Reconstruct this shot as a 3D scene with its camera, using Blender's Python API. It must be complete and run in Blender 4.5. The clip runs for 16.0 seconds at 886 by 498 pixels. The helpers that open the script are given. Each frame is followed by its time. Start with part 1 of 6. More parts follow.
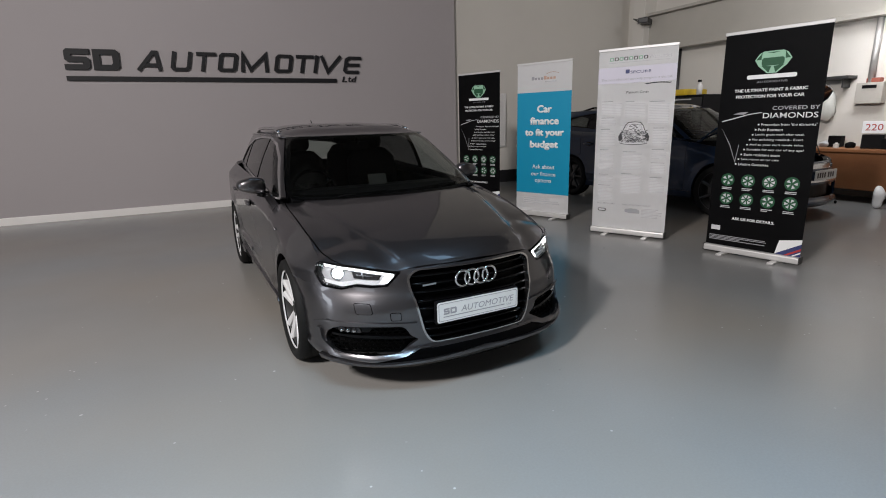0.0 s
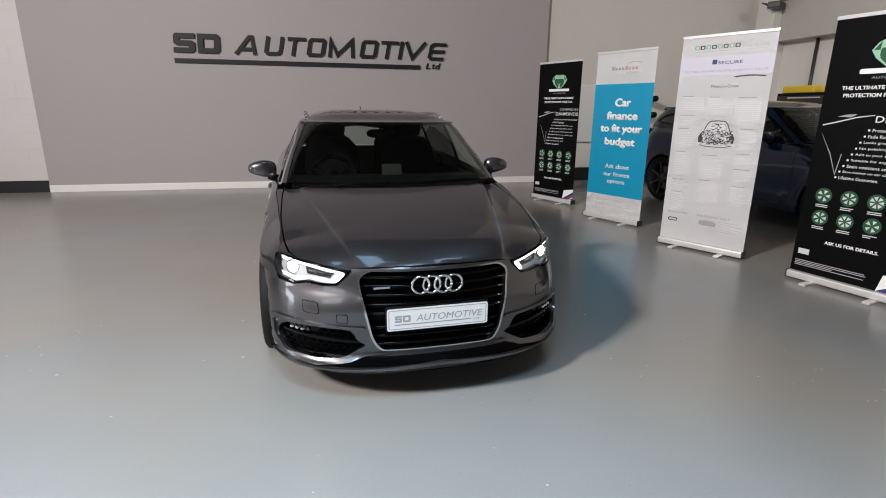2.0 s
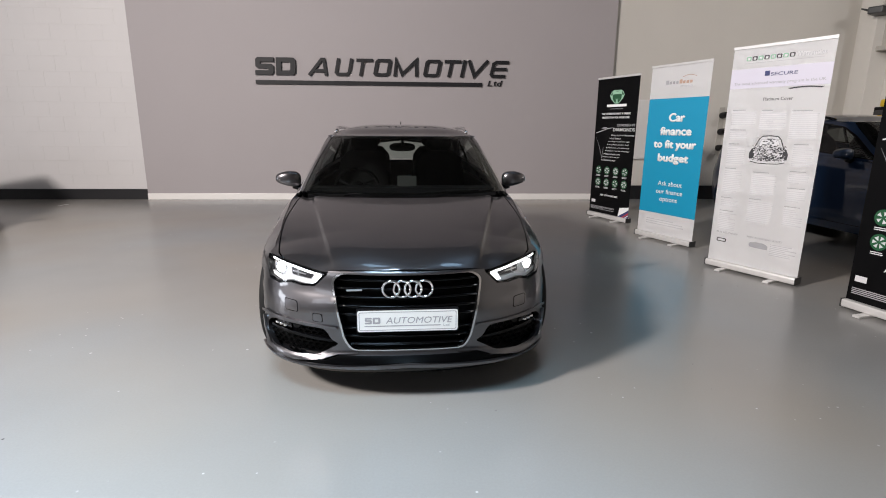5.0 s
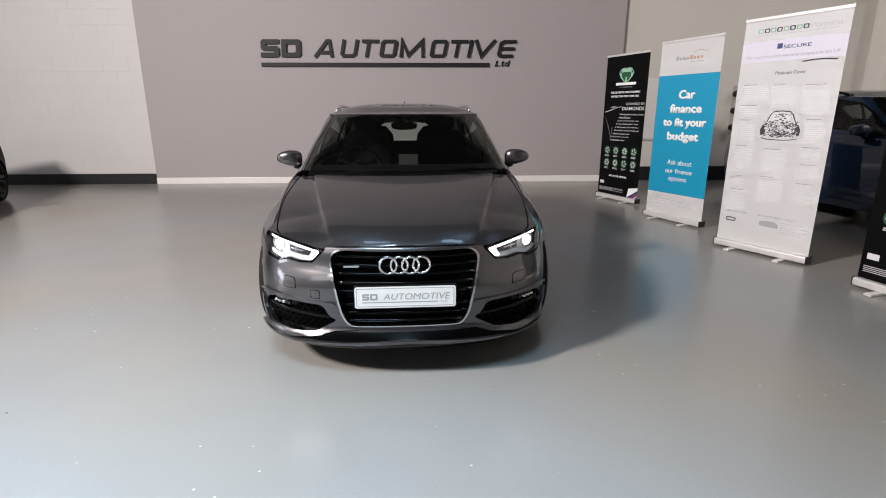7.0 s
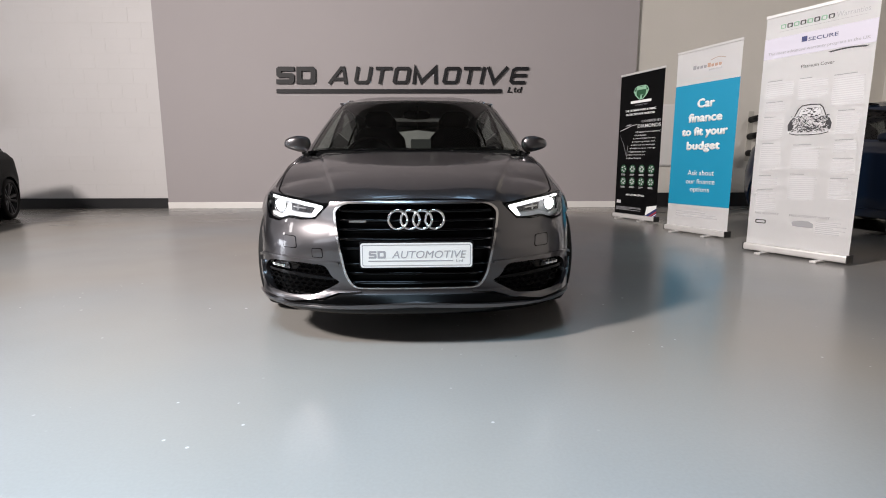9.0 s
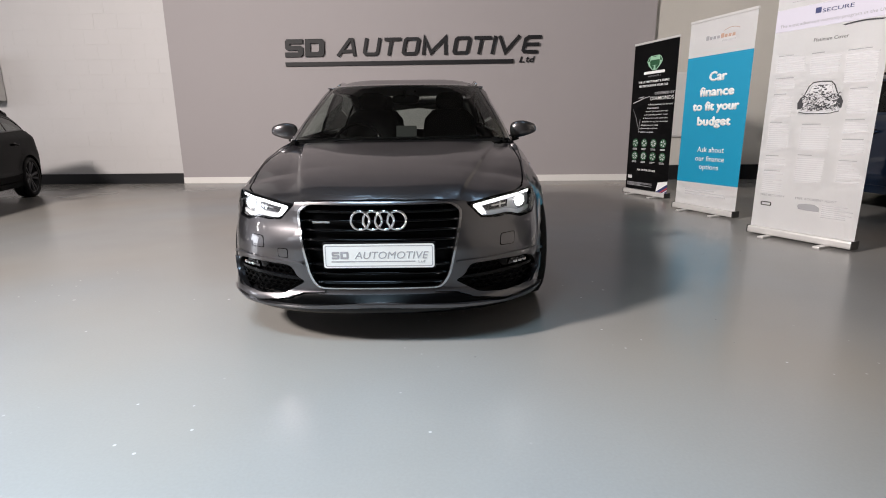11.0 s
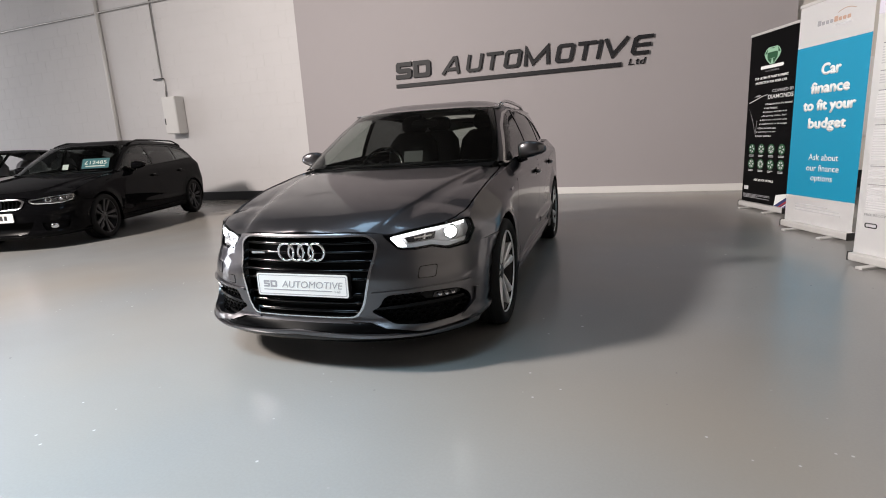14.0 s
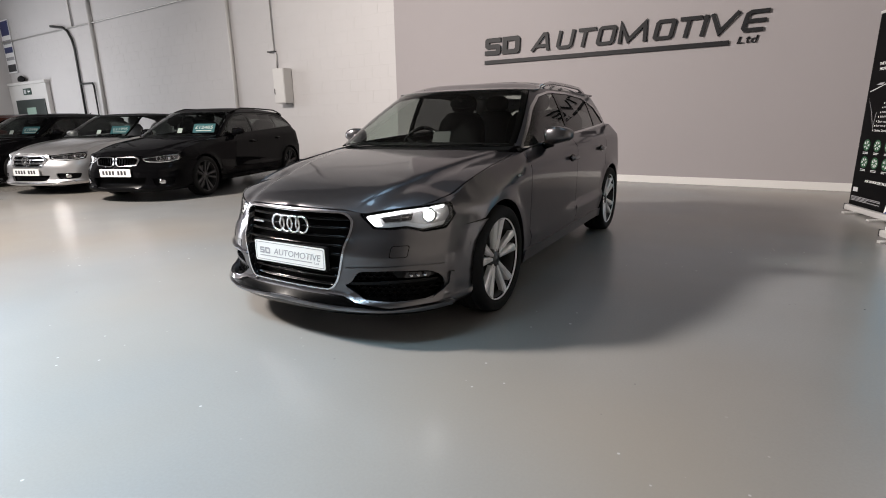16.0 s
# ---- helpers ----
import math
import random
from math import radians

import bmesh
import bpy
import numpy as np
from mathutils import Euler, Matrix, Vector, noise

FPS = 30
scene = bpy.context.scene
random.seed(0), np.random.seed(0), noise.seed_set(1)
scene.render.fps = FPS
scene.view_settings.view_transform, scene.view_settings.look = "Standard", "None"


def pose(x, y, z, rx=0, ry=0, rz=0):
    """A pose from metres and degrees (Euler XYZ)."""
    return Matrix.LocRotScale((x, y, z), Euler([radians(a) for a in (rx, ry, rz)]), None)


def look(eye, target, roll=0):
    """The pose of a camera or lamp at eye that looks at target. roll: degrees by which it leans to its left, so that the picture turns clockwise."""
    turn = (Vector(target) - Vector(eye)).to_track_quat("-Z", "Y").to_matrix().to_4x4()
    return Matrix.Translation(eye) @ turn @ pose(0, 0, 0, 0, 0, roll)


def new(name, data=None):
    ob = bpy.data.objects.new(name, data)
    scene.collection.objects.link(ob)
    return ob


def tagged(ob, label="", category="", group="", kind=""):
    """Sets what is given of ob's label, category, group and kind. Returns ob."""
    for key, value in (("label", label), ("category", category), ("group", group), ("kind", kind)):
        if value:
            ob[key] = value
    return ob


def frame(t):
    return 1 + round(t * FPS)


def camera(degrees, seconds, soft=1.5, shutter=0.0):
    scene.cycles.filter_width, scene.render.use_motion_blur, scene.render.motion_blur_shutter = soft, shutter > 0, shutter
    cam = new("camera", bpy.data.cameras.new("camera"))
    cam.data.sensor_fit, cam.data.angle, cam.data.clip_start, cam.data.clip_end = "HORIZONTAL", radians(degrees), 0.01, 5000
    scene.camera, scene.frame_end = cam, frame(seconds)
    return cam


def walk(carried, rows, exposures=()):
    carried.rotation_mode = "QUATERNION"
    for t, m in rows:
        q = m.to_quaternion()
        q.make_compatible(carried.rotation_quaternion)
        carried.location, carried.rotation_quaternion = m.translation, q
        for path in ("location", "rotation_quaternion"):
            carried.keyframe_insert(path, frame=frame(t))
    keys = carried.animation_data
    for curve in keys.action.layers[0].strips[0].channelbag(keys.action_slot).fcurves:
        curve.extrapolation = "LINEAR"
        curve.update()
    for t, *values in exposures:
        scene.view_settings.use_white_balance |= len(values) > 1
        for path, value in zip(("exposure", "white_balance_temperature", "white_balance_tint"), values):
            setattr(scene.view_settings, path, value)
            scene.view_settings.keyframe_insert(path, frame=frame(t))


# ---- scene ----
cam = camera(81.5, 16.0, soft=1.0)
PATH = [
    (0, (0.155, 0.11, 1.435), (0.995, 1.858, 0.949), -1.5),
    (0.5, (0.383, 0.024, 1.431), (1.074, 1.839, 0.955), -1.6),
    (1, (0.589, -0.022, 1.425), (1.18, 1.824, 0.933), -0.5),
    (1.5, (0.8, 0.04, 1.42), (1.303, 1.908, 0.91), 0.0),
    (2, (0.963, 0.111, 1.431), (1.405, 1.991, 0.911), 0.6),
    (2.5, (1.096, 0.135, 1.412), (1.468, 2.033, 0.9), 0.3),
    (3, (1.321, 0.14, 1.407), (1.549, 2.064, 0.913), -0.1),
    (3.5, (1.459, 0.102, 1.41), (1.608, 2.04, 0.939), -0.2),
    (4, (1.473, -0.012, 1.408), (1.613, 1.93, 0.949), 0.1),
    (6.5, (1.602, -0.073, 1.412), (1.674, 1.868, 0.936), 0.4),
    (7, (1.595, -0.048, 1.355), (1.667, 1.883, 0.84), -0.1),
    (7.5, (1.582, -0.001, 1.191), (1.655, 1.955, 0.776), -0.5),
    (8, (1.574, 0.048, 1.044), (1.63, 2.013, 0.679), -0.2),
    (8.5, (1.579, 0.082, 0.907), (1.618, 2.058, 0.606), -0.2),
    (9, (1.58, 0.098, 0.853), (1.611, 2.071, 0.526), -0.1),
    (11.5, (2.068, 0.141, 1.059), (1.905, 2.08, 0.596), -1.2),
    (12, (2.291, 0.156, 1.084), (1.969, 2.079, 0.639), -2.1),
    (12.5, (2.478, 0.16, 1.085), (2.088, 2.076, 0.665), -1.8),
    (13, (2.689, 0.251, 1.078), (2.245, 2.157, 0.666), -2.2),
    (13.5, (2.836, 0.321, 1.089), (2.307, 2.206, 0.68), -2.6),
    (14, (3.025, 0.374, 1.098), (2.347, 2.21, 0.687), -3.3),
    (14.5, (3.23, 0.403, 1.11), (2.432, 2.19, 0.696), -2.1),
    (15, (3.371, 0.5, 1.11), (2.496, 2.248, 0.69), -1.7),
    (15.5, (3.494, 0.587, 1.123), (2.541, 2.288, 0.68), -1.7),
    (16, (3.629, 0.641, 1.115), (2.588, 2.279, 0.631), -1.0),
]
walk(cam, [(t, look(eye, target, roll)) for t, eye, target, roll in PATH],
     exposures=[(0.0, -0.69, 6030, 10), (1.0, -0.49, 6030, 10), (2.0, -0.22, 6080, 10), (3.5, -0.05, 6130, 11), (9.0, 0.02, 6230, 12), (12.5, 0.05, 6280, 12), (16.0, 0.20, 6330, 11)])


# ---- light ----
world = bpy.data.worlds.new("world")
scene.world = world
world.use_nodes = True
world.node_tree.nodes["Background"].inputs[0].default_value = (0.75, 0.85, 1.0, 1)
world.node_tree.nodes["Background"].inputs[1].default_value = 0.004


def area_lamp(name, m, sx, sy, watts, colour, spread=180):
    data = bpy.data.lights.new(name, "AREA")
    data.shape, data.size, data.size_y, data.energy, data.color = "RECTANGLE", sx, sy, watts, colour
    data.spread = radians(spread)
    ob = new(name, data)
    ob.matrix_world = m
    return ob


# high-bay lamps over the hall, rooflights over the display bay, and added fill lamps
area_lamp("high_lamp", look((-5.6, -0.4, 6.1), (1.5, 2.6, 0.4)), 0.95, 0.95, 1800, (1.0, 0.90, 0.81))
area_lamp("high_lamp", look((-11.5, 2.5, 5.4), (-9.0, 6.5, 0.8)), 1.3, 1.3, 60, (1.0, 0.925, 0.87))
area_lamp("high_lamp", look((-18.0, 4.0, 5.4), (-17.0, 6.5, 0.3)), 1.3, 1.3, 190, (1.0, 0.94, 0.89))
# unseen lamp added to brighten the workshop side wall
area_lamp("high_lamp", look((8.6, 4.4, 3.9), (10.3, 6.0, 1.6)), 0.8, 0.8, 70, (1.0, 0.95, 0.9))
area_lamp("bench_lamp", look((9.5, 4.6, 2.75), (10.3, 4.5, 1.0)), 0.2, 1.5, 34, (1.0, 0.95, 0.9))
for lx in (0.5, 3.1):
    area_lamp("overhead_cool_lamp", look((lx, 4.0, 5.55), (lx, 4.001, 0)), 0.9, 1.0, 12, (0.50, 0.76, 1.0))
# narrow cool fill, added to pool bluish light on the front floor
area_lamp("overhead_cool_lamp", look((0.2, -0.3, 5.55), (0.2, -0.25, 0)), 2.4, 1.6, 175, (0.58, 0.83, 1.0), 76)
# unseen fill, added high at front left; the wall has no opening here
area_lamp("front_left_fill", look((-10.0, -6.45, 4.6), (-10.0, 0.0, 4.6)), 6.5, 2.0, 120, (0.95, 0.97, 1.0))
# added lamp that brightens the end wall for reflections in the car
area_lamp("high_lamp", look((-18.5, -2.5, 6.0), (-24.0, -3.5, 2.0)), 1.5, 1.5, 430, (1.0, 0.97, 0.94))
# lamp added at the far-left end for reflections in the car; no door
area_lamp("end_wall_fill", look((-23.9, 4.0, 1.95), (0.0, 4.0, 1.95)), 5.0, 3.5, 450, (0.96, 0.98, 1.0))


# ---- materials ----
def material(name, colour, rough=0.5, metal=0.0, vary=0.12, scale=3.0, bump=0.0, grain=60.0, coat=0.0, emit=0.0, spec=0.5, stain=0.0, rough_vary=0.0):
    """A Principled material with broad and fine variation in object space, and fine relief."""
    m = bpy.data.materials.new(name)
    m.use_nodes = True
    nt = m.node_tree
    n, link = nt.nodes, nt.links.new
    b = n["Principled BSDF"]
    b.inputs["Roughness"].default_value = rough
    b.inputs["Metallic"].default_value = metal
    b.inputs["Coat Weight"].default_value = coat
    b.inputs["Coat Roughness"].default_value = 0.03
    b.inputs["Specular IOR Level"].default_value = spec
    base = (*colour, 1)
    b.inputs["Base Color"].default_value = base
    if emit:
        b.inputs["Emission Color"].default_value = base
        b.inputs["Emission Strength"].default_value = emit
    if vary or bump or rough_vary:
        geo = n.new("ShaderNodeNewGeometry")
        big, fine = n.new("ShaderNodeTexNoise"), n.new("ShaderNodeTexNoise")
        for tex, s, d in ((big, scale, 4.0), (fine, grain, 2.0)):
            tex.inputs["Scale"].default_value = s
            tex.inputs["Detail"].default_value = d
            link(geo.outputs["Position"], tex.inputs["Vector"])
        if vary:
            mix1 = n.new("ShaderNodeMix")
            mix1.data_type = "RGBA"
            dark = tuple(c * (1 - vary) for c in colour)
            light = tuple(min(1, c * (1 + vary)) for c in colour)
            mix1.inputs["A"].default_value, mix1.inputs["B"].default_value = (*dark, 1), (*light, 1)
            add = n.new("ShaderNodeMath")
            add.operation = "MULTIPLY_ADD"
            add.inputs[1].default_value, add.inputs[2].default_value = 0.35, 0.0
            link(fine.outputs["Fac"], add.inputs[0])
            add2 = n.new("ShaderNodeMath")
            add2.operation = "MULTIPLY_ADD"
            add2.inputs[1].default_value = 0.65
            link(big.outputs["Fac"], add2.inputs[0])
            link(add.outputs[0], add2.inputs[2])
            link(add2.outputs[0], mix1.inputs["Factor"])
            link(mix1.outputs["Result"], b.inputs["Base Color"])
        if rough_vary:
            rr = n.new("ShaderNodeMapRange")
            rr.inputs["To Min"].default_value, rr.inputs["To Max"].default_value = max(0.02, rough - rough_vary), min(1, rough + rough_vary)
            link(big.outputs["Fac"], rr.inputs["Value"])
            link(rr.outputs["Result"], b.inputs["Roughness"])
        if bump:
            bp = n.new("ShaderNodeBump")
            bp.inputs["Strength"].default_value = bump
            bp.inputs["Distance"].default_value = 0.004
            link(fine.outputs["Fac"], bp.inputs["Height"])
            link(bp.outputs["Normal"], b.inputs["Normal"])
    return m


def glass_material(name, tint, rough=0.0):
    m = bpy.data.materials.new(name)
    m.use_nodes = True
    nt = m.node_tree
    n, link = nt.nodes, nt.links.new
    n.remove(n["Principled BSDF"])
    clear, shine, mix, fres = n.new("ShaderNodeBsdfTransparent"), n.new("ShaderNodeBsdfGlossy"), n.new("ShaderNodeMixShader"), n.new("ShaderNodeLayerWeight")
    clear.inputs["Color"].default_value = (*tint, 1)
    shine.inputs["Roughness"].default_value = rough
    fres.inputs["Blend"].default_value = 0.5
    steep, gloss = n.new("ShaderNodeMath"), n.new("ShaderNodeMath")
    steep.operation, gloss.operation = "POWER", "MULTIPLY_ADD"
    steep.inputs[1].default_value = 5.0
    gloss.inputs[1].default_value, gloss.inputs[2].default_value = 0.95, 0.04
    link(fres.outputs["Facing"], steep.inputs[0])
    link(steep.outputs[0], gloss.inputs[0])
    link(gloss.outputs[0], mix.inputs[0])
    link(clear.outputs[0], mix.inputs[1])
    link(shine.outputs[0], mix.inputs[2])
    link(mix.outputs[0], n["Material Output"].inputs["Surface"])
    return m


M_GREY_WALL = material("grey_emulsion", (0.365, 0.338, 0.345), 0.75, vary=0.03, scale=1.2, bump=0.08, grain=140)
M_WHITE_WALL = material("white_painted_block", (0.58, 0.565, 0.565), 0.6, vary=0.05, scale=1.5, bump=0.3, grain=45)
M_CREAM_WALL = material("cream_painted_wall", (0.61, 0.585, 0.54), 0.65, vary=0.06, scale=1.2, bump=0.2, grain=50)
# unseen front wall, coloured dark to cut bounce light and reflections
M_DARK_FRONT = material("dark_unseen_wall", (0.09, 0.09, 0.095), 0.6, vary=0.1)
M_BLACK_BAND = material("black_painted_band", (0.012, 0.012, 0.014), 0.45, vary=0.2)
M_SKIRT = material("white_gloss_skirting", (0.8, 0.78, 0.76), 0.3, vary=0.03)
# roof is out of view; its shade is put into this dark colour
M_CEIL = material("shade_toned_roof_sheet", (0.10, 0.098, 0.095), 0.7, vary=0.08)
M_STEEL = material("painted_steel", (0.42, 0.40, 0.36), 0.5, vary=0.1)
M_DARK_STEEL = material("dark_steel", (0.06, 0.06, 0.06), 0.45, metal=0.6, vary=0.2)
M_SIGN = material("black_acrylic", (0.014, 0.014, 0.016), 0.5, vary=0.1, spec=0.25)
M_ALU = material("brushed_aluminium", (0.70, 0.69, 0.68), 0.42, metal=0.45, vary=0.06)
M_BANNER_WHITE = material("white_banner_vinyl", (0.88, 0.88, 0.89), 0.5, vary=0.02)
M_BANNER_BLACK = material("black_banner_vinyl", (0.006, 0.006, 0.007), 0.5, vary=0.1, spec=0.15)
M_BANNER_BLUE = material("blue_banner_print", (0.006, 0.27, 0.46), 0.5, vary=0.03)
M_INK_WHITE = material("white_print", (0.85, 0.86, 0.86), 0.5, vary=0.0)
M_INK_BLACK = material("black_print", (0.03, 0.03, 0.035), 0.5, vary=0.0)
M_INK_GREY = material("grey_print", (0.34, 0.34, 0.36), 0.5, vary=0.0)
M_INK_PALE = material("pale_grey_print", (0.6, 0.6, 0.62), 0.5, vary=0.0)
M_INK_FAINT = material("faint_grey_print", (0.7, 0.7, 0.72), 0.5, vary=0.0)
M_INK_LILAC = material("lilac_print", (0.60, 0.58, 0.67), 0.5, vary=0.02)
M_INK_GREEN = material("green_print", (0.013, 0.085, 0.034), 0.45, vary=0.25, scale=30)
M_INK_LIME = material("pale_green_print", (0.30, 0.52, 0.37), 0.45, vary=0.1)
M_INK_ORANGE = material("orange_print", (0.5, 0.33, 0.25), 0.5, vary=0.0)
M_INK_RED = material("red_print", (0.4, 0.03, 0.03), 0.5, vary=0.0)
M_INK_NAVY = material("navy_print", (0.03, 0.04, 0.14), 0.5, vary=0.0)


def floor_material():
    """Blue-grey floor paint: worn, scuffed by tyres, chipped to pale specks, glossy in patches."""
    m = material("blue_grey_floor_paint", (0.230, 0.241, 0.247), 0.25, vary=0.2, scale=0.9, grain=90, rough_vary=0.05, spec=0.5)
    nt = m.node_tree
    n, link = nt.nodes, nt.links.new
    b = n["Principled BSDF"]
    geo = n.new("ShaderNodeNewGeometry")
    state = {"colour": b.inputs["Base Color"].links[0].from_socket}

    def noise(scale, detail, vector=None, rough=0.5):
        t = n.new("ShaderNodeTexNoise")
        t.inputs["Scale"].default_value, t.inputs["Detail"].default_value, t.inputs["Roughness"].default_value = scale, detail, rough
        link(vector or geo.outputs["Position"], t.inputs["Vector"])
        return t.outputs["Fac"]

    def ramp(fac, lo, hi, most):
        r = n.new("ShaderNodeMapRange")
        r.inputs["From Min"].default_value, r.inputs["From Max"].default_value, r.inputs["To Max"].default_value = lo, hi, most
        link(fac, r.inputs["Value"])
        return r.outputs["Result"]

    def times(a, c):
        k = n.new("ShaderNodeMath")
        k.operation = "MULTIPLY"
        link(a, k.inputs[0])
        link(c, k.inputs[1])
        return k.outputs[0]

    def layer(fac, colour):
        mix = n.new("ShaderNodeMix")
        mix.data_type = "RGBA"
        mix.inputs["B"].default_value = (*colour, 1)
        link(fac, mix.inputs["Factor"])
        link(state["colour"], mix.inputs["A"])
        state["colour"] = mix.outputs["Result"]

    def stretched(turn, sx, sy):
        mp = n.new("ShaderNodeMapping")
        mp.inputs["Rotation"].default_value = (0, 0, radians(turn))
        mp.inputs["Scale"].default_value = (sx, sy, 1)
        link(geo.outputs["Position"], mp.inputs["Vector"])
        return mp.outputs["Vector"]

    # broad brown dirt patches, their warmth partly lamp tint; chipped pale and dark specks
    layer(ramp(noise(0.33, 2.0, None, 0.5), 0.36, 0.68, 0.8), (0.260, 0.229, 0.190))
    for scale, radius, patch, colour in ((3.0, 0.030, 0.42, (0.47, 0.47, 0.46)), (11.0, 0.08, 0.54, (0.45, 0.45, 0.44)), (4.3, 0.032, 0.5, (0.05, 0.05, 0.05))):
        spots = n.new("ShaderNodeTexVoronoi")
        spots.inputs["Scale"].default_value = scale
        link(geo.outputs["Position"], spots.inputs["Vector"])
        layer(times(ramp(spots.outputs["Distance"], radius, radius * 0.6, 0.9), ramp(noise(1.3, 3.0, stretched(10 * scale, 1, 1)), patch, patch + 0.05, 1.0)), colour)
    link(state["colour"], b.inputs["Base Color"])
    return m


M_FLOOR = floor_material()


# ---- mesh helpers ----
def mesh_object(name, bm, mat, parent=None, smooth=False):
    me = bpy.data.meshes.new(name)
    bm.to_mesh(me)
    bm.free()
    if mat:
        me.materials.append(mat)
    if smooth:
        for p in me.polygons:
            p.use_smooth = True
    ob = new(name, me)
    if parent:
        ob.parent = parent
    return ob


def part(name, bm, mat, parent, label="", smooth=False):
    ob = mesh_object(name, bm, mat, parent, smooth)
    return tagged(ob, label)


def thing(name, m, label, category, group="", kind=""):
    ob = new(name)
    ob.matrix_world = m
    return tagged(ob, label, category, group, kind)


def box(x0, x1, y0, y1, z0, z1, bevel=0.0, bm=None):
    bm = bm or bmesh.new()
    r = bmesh.ops.create_cube(bm, size=1.0, matrix=Matrix.Translation(((x0 + x1) / 2, (y0 + y1) / 2, (z0 + z1) / 2)) @ Matrix.Diagonal((x1 - x0, y1 - y0, z1 - z0, 1)))
    if bevel:
        edges = list({e for v in r["verts"] for e in v.link_edges})
        bmesh.ops.bevel(bm, geom=edges, offset=bevel, segments=2, affect="EDGES", profile=0.6)
    return bm


def rod(a, b, r, seg=12, bm=None, r2=None):
    bm = bm or bmesh.new()
    a, b = Vector(a), Vector(b)
    m = Matrix.Translation((a + b) / 2) @ (b - a).to_track_quat("Z", "Y").to_matrix().to_4x4()
    bmesh.ops.create_cone(bm, cap_ends=True, segments=seg, radius1=r, radius2=r if r2 is None else r2, depth=(b - a).length, matrix=m)
    return bm


def tube(points, r, seg=8, bm=None):
    """A bent pipe through points."""
    bm = bm or bmesh.new()
    pts = [Vector(p) for p in points]
    rings = []
    for i, p in enumerate(pts):
        d = (pts[min(i + 1, len(pts) - 1)] - pts[max(i - 1, 0)]).normalized()
        q = d.to_track_quat("Z", "Y")
        rings.append([bm.verts.new(p + q @ Vector((r * math.cos(2 * math.pi * k / seg), r * math.sin(2 * math.pi * k / seg), 0))) for k in range(seg)])
    for r0, r1 in zip(rings, rings[1:]):
        for k in range(seg):
            bm.faces.new((r0[k], r0[(k + 1) % seg], r1[(k + 1) % seg], r1[k]))
    bm.faces.new(rings[0][::-1])
    bm.faces.new(rings[-1])
    return bm


def prism(outline, depth, m=None, bm=None):
    """A flat outline of (x, z) pushed out by depth along -y from y = 0, then placed by m."""
    bm = bm or bmesh.new()
    m = m or Matrix()
    front = [bm.verts.new(m @ Vector((x, -depth, z))) for x, z in outline]
    back = [bm.verts.new(m @ Vector((x, 0, z))) for x, z in outline]
    bm.faces.new(front)
    bm.faces.new(back[::-1])
    k = len(outline)
    for i in range(k):
        bm.faces.new((front[i], back[i], back[(i + 1) % k], front[(i + 1) % k]))
    bmesh.ops.recalc_face_normals(bm, faces=bm.faces[:])
    return bm


def round_rect(x0, x1, z0, z1, r, seg=4):
    out = []
    for cx, cz, a0 in ((x1 - r, z1 - r, 0), (x0 + r, z1 - r, 90), (x0 + r, z0 + r, 180), (x1 - r, z0 + r, 270)):
        for i in range(seg + 1):
            a = radians(a0 + 90 * i / seg)
            out.append((cx + r * math.cos(a), cz + r * math.sin(a)))
    return out


def ring(outer, inner, depth, m=None, bm=None):
    """A plate with a hole: both outlines run alike, with the same number of corners."""
    bm = bm or bmesh.new()
    m = m or Matrix()
    loops = [[bm.verts.new(m @ Vector((x, y, z))) for x, z in o] for o, y in ((outer, -depth), (inner, -depth), (inner, 0), (outer, 0))]
    k = len(outer)
    for a, b in ((0, 1), (1, 2), (2, 3), (3, 0)):
        for i in range(k):
            bm.faces.new((loops[a][i], loops[a][(i + 1) % k], loops[b][(i + 1) % k], loops[b][i]))
    bmesh.ops.recalc_face_normals(bm, faces=bm.faces[:])
    return bm


